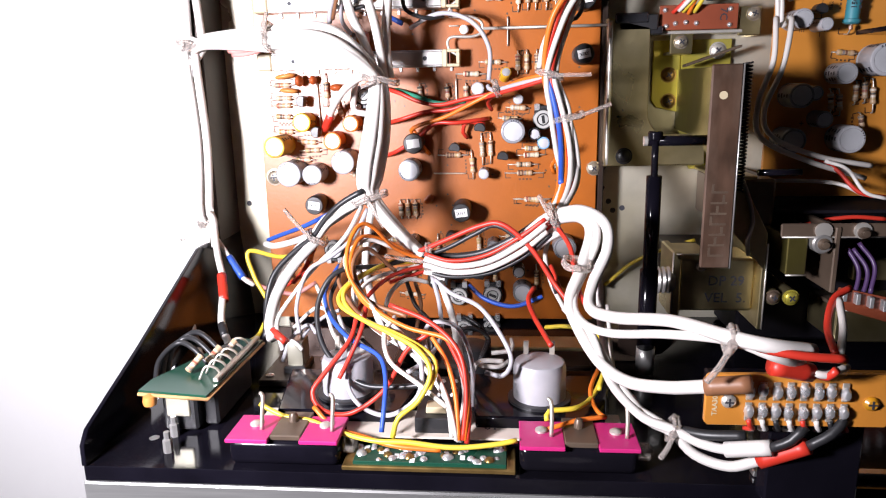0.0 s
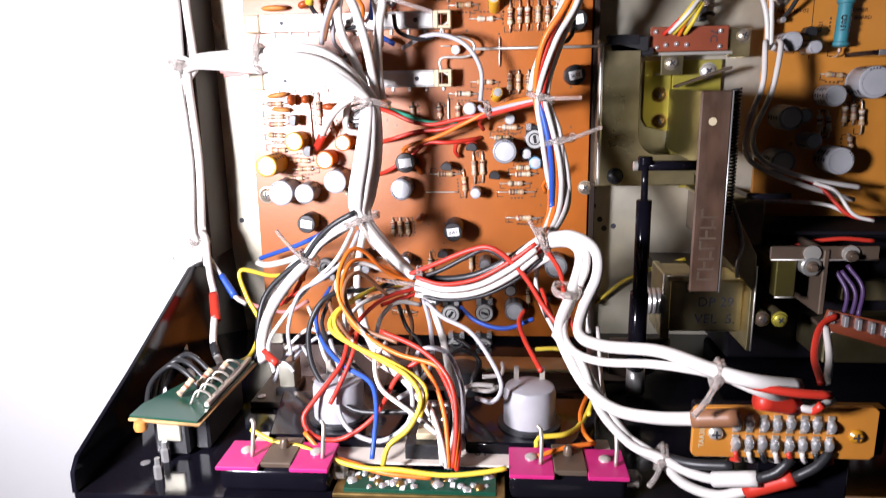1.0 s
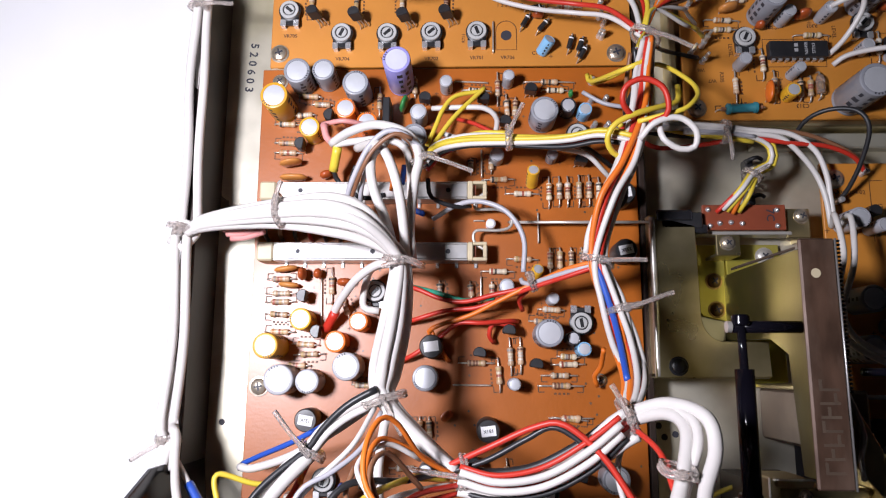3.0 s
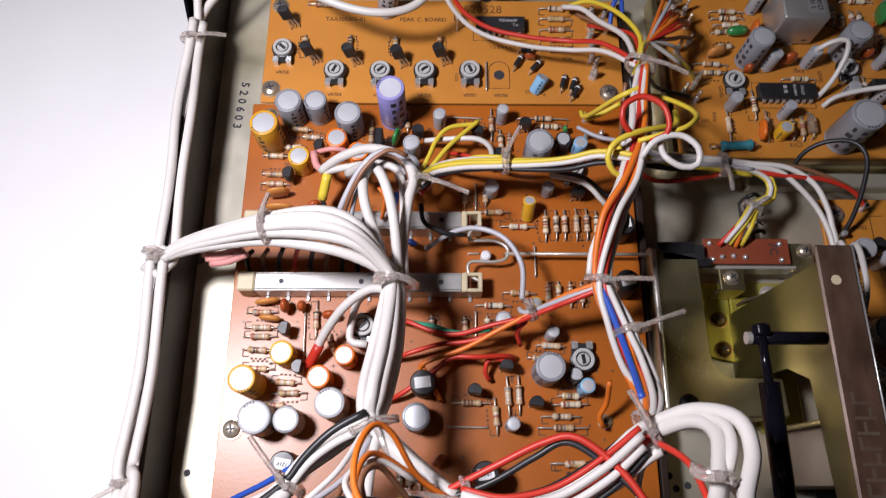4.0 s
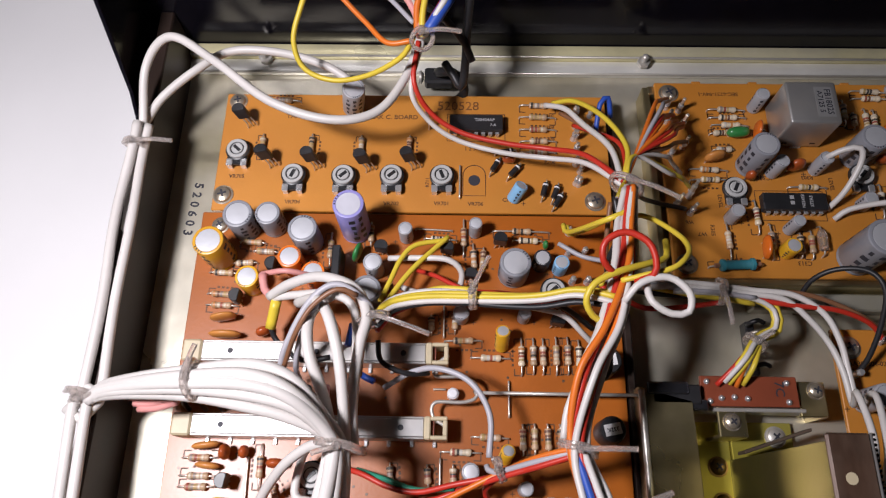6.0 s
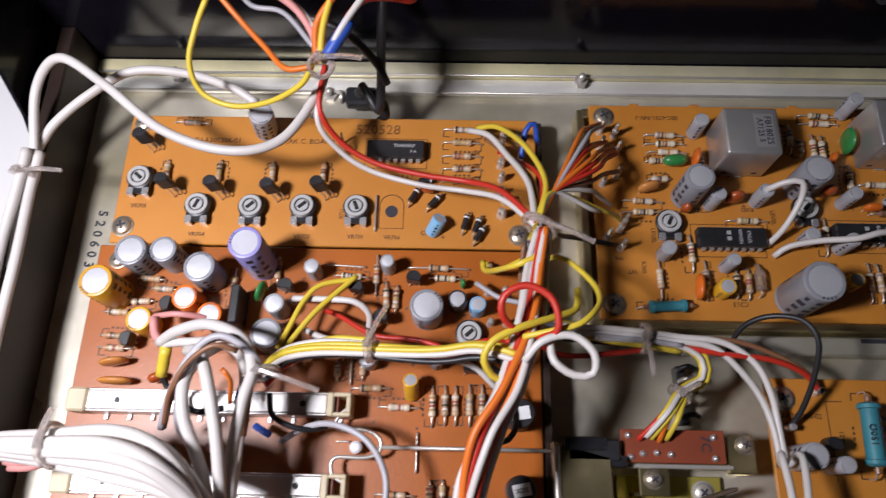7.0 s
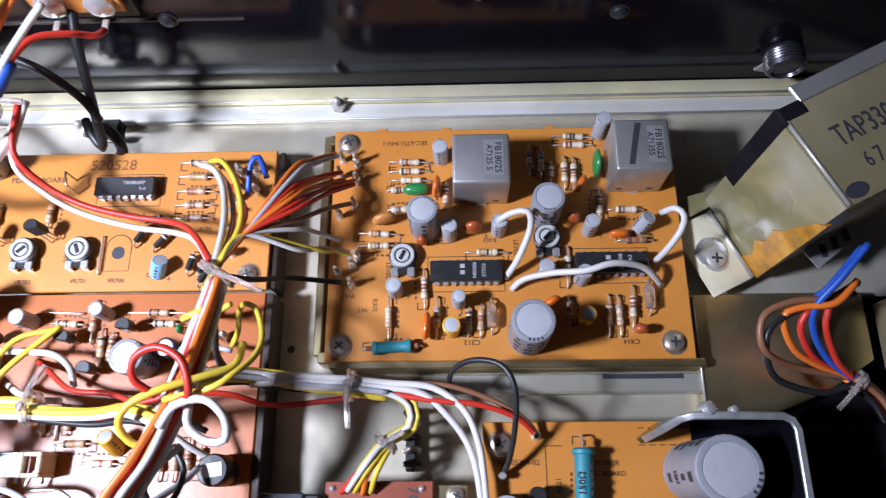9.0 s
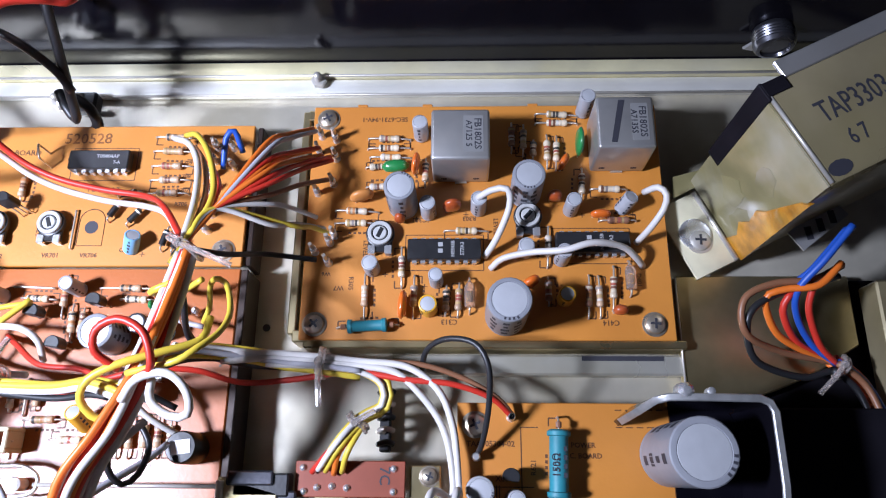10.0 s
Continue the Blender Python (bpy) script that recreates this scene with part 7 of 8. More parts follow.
wire(loom, "white", 1.0, [(66, 136.5, 14), (80, 136.9, 12.5), (92.8, 136, 12), (103.6, 135, 11), (115.9, 133.6, 11), (124.4, 127.5, 11), (128.2, 118.8, 10), (129.4, 110.3, 9), (130, 100.2, 10), (129.5, 101.5, 20), (124.9, 84.8, 28), (118.6, 69.3, 31), (123.5, 59.7, 29), (142.4, 52.2, 24), (164.1, 47.9, 18)])
wire(loom, "red", 0.85, [(97.3, 133.3, 10), (115.9, 130.2, 11), (128.2, 129, 11), (138.7, 125.6, 9), (144.7, 120.8, 5)])
wire(loom, "brown", 0.8, [(80, 137.4, 10), (92.8, 136.6, 10.4), (103.4, 135.1, 10), (118.8, 134.5, 10), (131.2, 130.8, 9), (140.3, 125.7, 8), (144.7, 121.1, 5)])
wire(loom, "black", 0.8, [(119.3, 132.3, 4), (121.2, 137.9, 12), (126.7, 139.9, 18), (134.1, 138, 22), (137.6, 131.9, 22), (137.7, 122.7, 16), (136.3, 114.6, 9), (134.6, 110.5, 4)])
tie(loom, 92.5, 134.5, 11, (1, -0.1, 0), 4.0, (1, -12, 1))
tie(loom, 102.6, 118.8, 8, (0.6, 0.8, 0), 3.2, (5, 3, 0))
wire(loom, "black", 0.85, [(57.5, 158, 30), (58.8, 148, 26), (57, 141, 16), (60, 137, 10), (70, 134.5, 9), (84, 133.4, 9), (92, 133, 10)])
wire(loom, "black", 0.8, [(49.5, 112, 34), (47.5, 106.5, 30), (50, 103, 27), (53.2, 105.5, 26), (54, 112, 24), (50.5, 118, 24)])
wire(loom, "grey", 0.95, [(53.5, 113, 12), (50.8, 108.5, 18), (46.5, 103.5, 26), (41, 97, 34), (39, 90, 34)])
wire(loom, "grey", 0.95, [(55, 117.5, 30), (50, 111, 34), (45, 103, 36), (40.6, 94, 35), (39, 86, 34)])
wire(loom, "white", 0.95, [(54, 119, 34), (48.6, 112, 37), (43.6, 103, 38), (39.4, 93.6, 36.4), (38.2, 86, 35)])
wire(loom, "brown", 0.8, [(56.6, 157, 28), (56, 147, 22), (58, 139.5, 12), (64, 136.5, 9)])
wire(loom, "red", 0.85, [(36, 129.2, 16), (48, 131.5, 18), (59.5, 132.0, 14), (70, 129.6, 8), (84, 130.4, 8), (97.3, 132.2, 9.4)])
links = harness("link_wires", "white insulated link wires arching over the noise board")
wire(links, "white", 1.0, [(135.5, 183.3, 10), (139.4, 184, 14), (143.7, 183.5, 16), (144.5, 179.4, 13), (141.1, 172.1, 7), (137.6, 168.1, 0.5)])
wire(links, "white", 1.0, [(139.3, 164.4, 0.5), (142.8, 166.5, 4), (150.7, 167.1, 8), (159.8, 166.5, 12), (167.7, 168.3, 13), (176.4, 168.6, 9), (181.2, 166.7, 5), (184.3, 165.1, 0.5)])
wire(links, "white", 1.0, [(183, 172.5, 0.5), (185.2, 174.2, 8), (188.3, 178.4, 13), (189.2, 182.3, 14), (187, 184.7, 14), (184.2, 185.3, 9)])
clutter = harness("front_wiring", "tangle of coloured wires between the boards and the front panel")
bundle(clutter, ["white", "white", "red", "white", "black", "white", "white", "white"], [(-1, 21.9, 63), (7.7, 20.3, 63), (19.5, 22.2, 64), (30.9, 28.6, 66), (39.2, 35.5, 68), (42.7, 37.6, 69)], 1.2, 1.0, 0.8, 21)
wire(clutter, "yellow", 0.9, [(-6.3, 23.2, 60), (2.1, 22.1, 64), (11.8, 20.2, 64), (23.4, 20.4, 65), (36.5, 27.3, 67)])
wire(clutter, "white", 1.2, [(42.7, 38.4, 70), (48.3, 40.4, 76), (53, 39.2, 84), (53.2, 34, 88), (49.8, 25.7, 90), (46.1, 18.7, 96), (47.8, 14.5, 104), (54.6, 14.1, 112), (67.3, 17.6, 122), (76.8, 22.9, 140), (84.7, 21.5, 146), (92.5, 18.1, 142)])
wire(clutter, "white", 1.7, [(42.5, 39.8, 71), (49.8, 42.1, 78), (55.8, 39.6, 86), (56.3, 32.6, 90), (51.8, 23.6, 95), (50.2, 18.4, 103), (55.9, 18.6, 112), (68.4, 21.2, 122), (76.1, 24.5, 142), (82.5, 24.8, 148), (92.8, 22.9, 146)])
wire(clutter, "white", 1.7, [(40.9, 37.2, 69), (49, 39.8, 78), (51.9, 36.5, 84), (49, 27.5, 90), (45, 18.7, 96), (46.4, 13.3, 103), (51.8, 5.9, 112), (58.6, 2.7, 118), (66.5, 5.7, 128), (73.2, 10.6, 138)])
wire(clutter, "white", 1.3, [(43.7, 16.1, 96), (50, 11.8, 106), (52.5, 5.9, 112), (56.3, -1.5, 114), (63.4, -7.8, 118), (70.1, -8.9, 122), (76.4, -10.6, 126), (82.2, -10, 130), (88.1, -7, 134)])
wire(clutter, "white", 1.4, [(50.8, 10.2, 106), (54.4, 3.4, 110), (59.5, -3.2, 114), (65.2, -9.1, 117), (70.3, -10.2, 121), (75.7, -15, 124), (83.2, -15.8, 128), (89.1, -11.6, 132)])
wire(clutter, "white", 1.1, [(50.1, 31.7, 86), (54.1, 22.2, 90), (53.9, 13.5, 96), (55.3, 2.6, 104), (58.3, -4.2, 112), (69.1, -9.2, 120)])
sleeve(clutter, "white", 2.0, [(81.4, -10, 130), (90, -5.9, 136)])
sleeve(clutter, "red", 2.0, [(89.1, -11.8, 132), (97.5, -4.2, 138)])
sleeve(clutter, "red", 2.2, [(85.1, 18.5, 144), (94.5, 16.2, 142)])
sleeve(clutter, "brown", 2.2, [(72.9, 10.6, 138), (81.9, 13.2, 142)])
wire(clutter, "red", 1.0, [(76.4, 24.4, 143), (82.5, 23.8, 148), (90, 23.2, 150), (97.8, 22.7, 150)])
wire(clutter, "black", 1.2, [(90, -5.9, 136), (93.5, -2.8, 138), (96.4, 0.9, 138)])
wire(clutter, "black", 1.2, [(97.5, -4.2, 138), (101.8, -0.5, 139), (105, 3, 138)])
wire(clutter, "black", 1.4, [(71.8, -9.4, 121), (77.6, -8.2, 126), (86, -6.1, 130)])
wire(clutter, "red", 0.9, [(94.5, 16.2, 142), (97.3, 16, 144), (98, 18.6, 146)])
wire(clutter, "white", 0.9, [(93.2, 16.9, 142), (96.6, 16.4, 144), (103.2, 16.9, 140)])
wire(clutter, "red", 1.0, [(109.8, 12.3, 120), (111.9, 15.7, 110), (117.3, 20.4, 100), (123.4, 22.6, 96)])
wire(clutter, "white", 1.0, [(111.1, 12.3, 120), (114.9, 16.4, 112), (118.8, 20.4, 100)])
tie(clutter, 76, 24, 142, (1, -0.2, 0.1), 3.2, (-5, -9, 0))
tie(clutter, 70.1, -9.5, 120, (1, -0.3, 0.1), 3.4, (-3, -7, 0))
tie(clutter, 41.5, 37.6, 69, (1, 0.4, 0), 5.2, (-5, 9, 2))
tie(clutter, -0.6, 22.9, 63, (1, 0, 0), 5.0, (-14, 2, 0))
tie(clutter, 47.1, 28, 92, (0.2, 1, 0.2), 4.0)
wire(clutter, "white", 1.0, [(-1.4, 22, 68), (8.3, 19.8, 70), (19.7, 21.2, 71), (30.8, 27.2, 73), (39.4, 34.5, 74)])
wire(clutter, "red", 0.75, [(-0.9, 25.5, 68), (8.3, 23.7, 70), (19.7, 25.9, 71), (30.7, 32.4, 73), (38.8, 38.6, 74)])
wire(clutter, "black", 0.7, [(-1.4, 19.1, 66), (8.1, 17.6, 68), (20.5, 19.2, 69), (31.8, 25.1, 71), (40.7, 33.4, 73)])
wire(clutter, "white", 1.0, [(-0.9, 24.2, 69), (8.8, 22.2, 71), (20.1, 24, 72), (30.7, 30.2, 74), (38.9, 36.9, 75)])
wire(clutter, "red", 0.75, [(42.5, 35.9, 72), (46.2, 30.8, 82), (47.4, 22.1, 90), (50, 16.8, 98), (53.8, 16.9, 106)])
tie(clutter, -44.7, 25.8, 44, (0.5, 0.7, 0), 4.2, (-10, 12, 1))
bundle(clutter, ["white", "white", "grey", "black"], [(-24.2, 41.8, 46), (-32.9, 37.3, 46), (-39.8, 31.8, 45), (-44.3, 26.3, 44), (-52.3, 19.2, 42), (-59.7, 10.2, 42), (-62.5, 0, 46), (-61.5, -10, 56)], 1.1, 1.0, 0.8, 22)
wire(clutter, "white", 1.3, [(-24.3, 41.5, 46), (-36.7, 33, 40), (-52.1, 24, 34), (-66.5, 18.8, 26), (-72.6, 18.6, 22)])
wire(clutter, "blue", 0.9, [(-26.6, 40.9, 45), (-39.2, 34.8, 38), (-53.6, 27.4, 28), (-65.8, 22.2, 20), (-74.2, 18.5, 14)])
wire(clutter, "orange", 0.9, [(-25.3, 41.5, 46), (-37.9, 32.7, 44), (-46, 24, 44), (-48, 16.9, 42)])
wire(clutter, "white", 2.0, [(-44.8, 25.1, 44), (-52.9, 16.3, 48), (-58.2, 7, 54), (-58.8, -1.3, 62), (-56.3, -5.4, 68)])
sleeve(clutter, "red", 1.4, [(-56.7, -3, 66), (-50.9, -5.7, 70)])
wire(clutter, "red", 0.9, [(-44.9, 24, 44), (-51.1, 13.1, 40), (-57.3, 6.2, 36)])
wire(clutter, "orange", 0.7, [(-1, 21.9, 63), (-10.6, 28, 70), (-16.3, 36.9, 78), (-20.1, 38.1, 82), (-22.6, 32.2, 88), (-21.6, 24.2, 92), (-13.5, 16.3, 98), (-2.5, 12.3, 104), (9.4, 10.4, 108), (14.3, 5.2, 112), (15.8, -3.2, 116), (14.9, -14.7, 120)])
wire(clutter, "orange", 0.7, [(-1.1, 21, 62), (-13.1, 29, 66), (-21, 32.7, 74), (-23, 25.7, 84), (-18.1, 17, 92), (-6.5, 12.6, 100)])
wire(clutter, "yellow", 0.74, [(-4, 22.5, 62), (-12.6, 23.1, 70), (-20, 21.5, 82), (-23.7, 18.8, 92), (-19.6, 14.4, 98), (-7.2, 11.2, 106), (1.7, 8.5, 112), (5.5, 3.4, 116), (2.1, -4.2, 118), (-3.3, -8.4, 120), (-5, -13.9, 121)])
wire(clutter, "yellow", 0.74, [(-4.1, 21.6, 62), (-14.2, 22.6, 72), (-22.8, 20.7, 86), (-24.8, 16.7, 94), (-16.7, 13.4, 100), (-2, 10.2, 108), (6.5, 5.6, 113), (5.2, -1.2, 117)])
wire(clutter, "blue", 0.74, [(-32.6, 19.5, 60), (-35, 13.6, 72), (-30.4, 8.6, 84), (-21.9, 4.7, 94), (-11.6, 2.5, 102), (-8.7, -2.1, 108), (-8.3, -8, 114), (-8.6, -13.9, 118)])
wire(clutter, "red", 0.74, [(-1.1, 20.1, 62), (-12.1, 19.2, 74), (-19.1, 13.9, 88), (-21.4, 5.5, 96), (-28.3, -3.2, 102), (-31.7, -8.3, 105), (-28.5, -12.9, 107), (-20, -13.9, 107), (-9.6, -6.6, 106), (-2.4, 6, 106), (4.3, 11.3, 106)])
wire(clutter, "red", 0.74, [(-8, 17.8, 100), (4.4, 14.7, 106), (12.9, 8.6, 112), (15.3, -1.5, 116), (14.5, -14.7, 120)])
wire(clutter, "red", 0.74, [(7.6, 13.1, 106), (13.4, 2.7, 110), (16, -6.6, 116), (15.5, -15.6, 120)])
wire(clutter, "grey", 0.74, [(-27.6, 8.7, 84), (-21.9, 1.8, 96), (-21.5, -6.8, 102), (-16.7, -12.1, 106), (-7.8, -13.7, 108), (1, -6.3, 110), (1.8, 3.4, 108), (-2.6, 8.7, 104)])
wire(clutter, "grey", 0.74, [(2.1, 16.1, 66), (8.6, 14.1, 76), (18.3, 13.3, 88), (25.4, 6.9, 98), (27.9, 1.4, 102), (25.4, -2.3, 104), (20.3, -3.2, 100)])
wire(clutter, "grey", 0.74, [(0.9, 16.5, 64), (4.4, 10.2, 76), (5.7, 2.9, 88), (1.7, 0.1, 100), (-2.9, -1.9, 104)])
wire(clutter, "white", 1.3, [(-21.9, 39.7, 48), (-22.9, 28.8, 56), (-22.6, 18, 62), (-18.2, 6, 70), (-12.7, -3.9, 76)])
wire(clutter, "white", 1.2, [(4, 15.1, 66), (8.9, 7.6, 80), (12.2, -3, 92), (14.5, -8.8, 104), (13.2, -15.9, 118)])
wire(clutter, "white", 0.74, [(-21.8, 22.7, 90), (-13.5, 16.3, 98), (-2.6, 8.7, 104), (6.3, 1.7, 112), (10.6, -6.2, 117), (12.7, -14.8, 120)])
wire(clutter, "white", 0.74, [(-6.4, 14.3, 100), (-9.2, 10.4, 104), (-7.2, 3.3, 108), (1.4, -1.8, 112), (9.7, -6.7, 116)])
wire(clutter, "black", 0.86, [(-4, 24, 62), (-14.2, 22.6, 72), (-27.8, 22.7, 80), (-33.8, 14.4, 84), (-32.8, 5, 90), (-27.1, -2, 96), (-17.6, -7.6, 100), (-6.9, -7.4, 102), (5.3, -5.3, 104)])
wire(clutter, "black", 0.78, [(-3.9, 23.3, 63), (6.2, 27, 66), (15.9, 32.4, 68), (23.4, 35.6, 70), (32.6, 29.4, 72), (39.9, 21.4, 74), (42.7, 14.3, 76)])
wire(clutter, "red", 0.86, [(-4.9, 24.7, 63), (6.3, 30.2, 67), (17.9, 35.6, 70), (25.3, 36.4, 72), (34.4, 28.9, 74), (41.6, 18.1, 76), (46.9, 11.8, 80)])
wire(clutter, "white", 0.78, [(-0.2, 14.2, 63), (-7.4, 16.6, 68), (-12.3, 13.4, 74), (-13.9, 6.8, 78)])
wire(clutter, "white", 0.78, [(42, 35.2, 68), (39.4, 25.1, 66), (41.5, 15.2, 66), (46.2, 5.9, 68)])
wire(clutter, "red", 0.86, [(36, 11.5, 60), (33.9, 9.2, 66), (35.4, 6.6, 76), (38.1, 4.3, 86), (39.9, 3.4, 94)])
wire(clutter, "red", 0.7, [(41.3, 21.1, 66), (45.2, 13.1, 78), (51, 4.9, 92), (53.5, 0.9, 100)])
wire(clutter, "blue", 0.8, [(13.2, 11.2, 56), (19.3, 7.2, 60), (29.1, 5.4, 62), (38.9, 9, 62)])
wire(clutter, "yellow", 0.78, [(40.1, -3, 60), (46.7, -1.1, 64), (52.9, -1.1, 68), (57.8, -1.8, 74), (57.6, -7.5, 84), (52.4, -10.8, 98), (46.7, -11.1, 106), (38.7, -11.4, 108), (38, -13.4, 110)])
wire(clutter, "orange", 0.7, [(55.8, -7.6, 84), (51.8, -9.9, 96), (52.5, -12.4, 104), (54.8, -13.1, 108)])
wire(clutter, "orange", 0.7, [(54.3, -12.3, 109), (46.1, -12.1, 112), (38.1, -13.9, 114)])
wire(clutter, "yellow", 0.78, [(105.2, 15.7, 2), (94.3, 11.6, -0), (81.2, 4.3, -4), (70.1, -7.1, -8)])
wire(clutter, "yellow", 0.74, [(-47.1, -10.9, 108), (-39.7, -13.5, 110), (-30.6, -14, 112), (-21.4, -15.2, 116), (-10.7, -15.5, 120), (-1.1, -15.2, 121), (11.6, -15.9, 122), (22.4, -14.8, 122), (29.3, -13.8, 121)])
wire(clutter, "orange", 0.74, [(-30.7, -11.5, 108), (-24, -15.7, 112), (-12.8, -15.8, 118), (-4.3, -16.4, 121), (8.5, -16.8, 122)])
wire(clutter, "grey", 0.7, [(-56.8, -28.6, 60), (-52.3, -18.1, 58), (-47.3, -6.9, 58), (-38.9, 0.4, 60), (-32.6, 4, 64)])
wire(clutter, "white", 0.7, [(-51.4, -4.7, 58), (-41.8, 3.6, 60), (-34.2, 2.5, 66), (-25.2, -0.5, 80)])
wire(clutter, "brown", 0.7, [(-27.1, 26, 74), (-28, 19, 80), (-18.4, 11.5, 92), (-8.3, 7.1, 100)])
wire(clutter, "white", 0.78, [(25.4, -3.6, 90), (18.1, -5.4, 86), (15.2, -10.2, 84)])
wire(clutter, "black", 0.7, [(7.8, -3.9, 70), (13.5, -1.2, 66), (20.4, -5.2, 66), (17.5, -11.2, 72)])
wire(clutter, "violet", 0.8, [(148.3, 20.9, 40), (151.1, 13.6, 44), (148.4, 4.3, 48)])
wire(clutter, "violet", 0.8, [(150.2, 20.9, 40), (154, 13.7, 44), (151.2, 4.4, 48)])
wire(clutter, "violet", 0.8, [(152, 23, 40), (156.2, 15.7, 44), (153.8, 6.5, 48)])
wire(clutter, "red", 0.8, [(128.5, 16.3, 20), (138.6, 26, 24), (152.8, 30, 28), (165.4, 29.7, 30)])
wire(clutter, "white", 0.7, [(144.4, 50.6, 24), (151.8, 47.6, 26), (156.8, 39.8, 30), (163.5, 37.6, 32)])
wire(clutter, "red", 0.8, [(142, 50.8, 20), (148.7, 47.4, 24), (155.7, 39.5, 28), (164.5, 37.7, 30)])
wire(clutter, "white", 0.8, [(123.4, 41.1, 10), (137.7, 41.7, 12), (153, 41, 16), (159.8, 37.8, 24)])
wire(clutter, "white", 0.75, [(-25.6, 39, 50), (-30.6, 29.2, 58), (-40.8, 19.4, 60), (-49.8, 8.9, 60), (-55.5, -0.5, 64), (-51.4, -8, 72)])
wire(clutter, "grey", 0.75, [(-23.6, 37.9, 50), (-28, 28.8, 56), (-35.5, 22.6, 60), (-43.5, 17.8, 62), (-47.8, 5.9, 64), (-45.6, -2.4, 70)])
wire(clutter, "white", 0.75, [(-42.5, 10.9, 56), (-37.6, 6, 64), (-31.4, 0.6, 78), (-24.9, -3.2, 86), (-19.1, -3.5, 92)])
wire(clutter, "black", 0.7, [(-31.9, 16.4, 64), (-33.8, 10, 70), (-28.7, 5.3, 80), (-19.6, 2.5, 88), (-14.1, 0.2, 94)])
wire(clutter, "white", 0.72, [(-22.4, 22.1, 70), (-23, 15.8, 82), (-18.4, 11.5, 92), (-6.7, 7.2, 100), (2.7, 1.6, 108), (9.5, -5.9, 114), (11.5, -14, 120)])
wire(clutter, "white", 0.72, [(-3.2, 20.1, 62), (-11.2, 19.6, 68), (-19.5, 17.8, 76), (-21.4, 13.2, 86), (-14.5, 8.6, 94), (-3, 4.4, 102)])
wire(clutter, "orange", 0.7, [(4.1, 10.6, 104), (9.4, 4.3, 110), (12.2, -3.6, 115), (13.3, -14.8, 120)])
wire(clutter, "red", 0.7, [(-16.8, 16.3, 90), (-17.6, 9.2, 96), (-20.7, 1.5, 100), (-23.5, -4.1, 104)])
wire(clutter, "grey", 0.72, [(4.1, 2.6, 106), (1.9, 9.1, 100), (5.2, 11.9, 98), (12, 10.9, 100), (16.3, 2, 104), (16.6, -8.5, 112)])
wire(clutter, "brown", 0.7, [(-10.5, 20.6, 72), (-18.5, 29.8, 78), (-21.6, 26.3, 86), (-15.9, 17.6, 94), (-3, 14.3, 100)])
wire(clutter, "white", 0.72, [(-11.2, 27, 66), (-19.6, 31.3, 72), (-25.6, 26.6, 80), (-18.5, 18.2, 90)])
wire(clutter, "black", 0.7, [(11.2, 0.9, 60), (16.3, -1.5, 62), (19.7, -6, 64), (17.5, -11, 70)])
wire(clutter, "white", 0.72, [(21.7, -3.3, 84), (28, -2.2, 84), (28.1, 0.1, 80)])
wire(clutter, "white", 0.72, [(16, -8.9, 80), (23.5, -6.4, 88), (27.1, -2.8, 92)])
wire(clutter, "grey", 0.72, [(-56, -17.3, 60), (-52.1, -8.4, 60), (-44.8, -2.2, 62), (-40.7, -3.9, 66)])
wire(clutter, "white", 0.72, [(-55.3, -6.2, 66), (-48.5, -6.4, 68), (-45, -8.7, 70)])
wire(clutter, "red", 0.7, [(-44.9, 15.8, 46), (-52.3, 10.7, 44), (-60, 5.7, 42)])
wire(clutter, "black", 0.72, [(-8.3, 13.9, 62), (-5, 6.9, 66), (0.2, 2.2, 70), (1.6, -5.7, 76)])
wire(clutter, "brown", 0.7, [(-5.6, 13.3, 60), (-3, 6.9, 66), (-4.5, -1.3, 72)])
wire(clutter, "red", 0.72, [(-12.9, 16.2, 70), (-7.6, 17.1, 66), (-1.3, 18, 62)])
wire(clutter, "white", 0.75, [(61.4, 5.5, 60), (61.3, -0.6, 66), (60.9, -9.2, 80), (62.2, -13.3, 100)])
wire(clutter, "yellow", 0.7, [(58.3, -1.8, 74), (57.8, -5.6, 84), (54.1, -8.9, 98)])
rear_loom = harness("rear_panel_wiring", "coloured wires tied before the rear panel")
wire(rear_loom, "yellow", 0.9, [(-4.3, 204.6, 44), (-8.4, 201.7, 38), (-19.6, 200.6, 30), (-31.9, 201.4, 26), (-41.3, 204.7, 28), (-44.1, 211.1, 34), (-41.3, 219.1, 40), (-37.9, 226.3, 44), (-35, 227.3, 48)])
wire(rear_loom, "orange", 0.9, [(-4.3, 203.6, 44), (-12.4, 204.3, 42), (-19.3, 211.7, 42), (-27.5, 220.2, 44), (-34.5, 227.3, 48)])
wire(rear_loom, "pink", 1.1, [(-1.9, 203.3, 46), (-3.9, 211.4, 48), (-10, 219.6, 50), (-21.1, 227.6, 50), (-26, 231.7, 50)])
wire(rear_loom, "white", 1.1, [(-0.8, 203.3, 46), (-2.8, 211.4, 48), (-9.7, 220.4, 49), (-19.2, 225.6, 50), (-28, 230.5, 50)])
wire(rear_loom, "yellow", 1.0, [(-1.5, 203.3, 46), (-0.9, 211.9, 50), (1.7, 220.4, 54), (4.6, 226.8, 58), (9.5, 230.5, 60)])
wire(rear_loom, "orange", 1.0, [(-2.9, 204.2, 46), (-2.7, 213.8, 50), (2.5, 220.4, 54), (4.6, 226.5, 55), (9.6, 230.5, 59)])
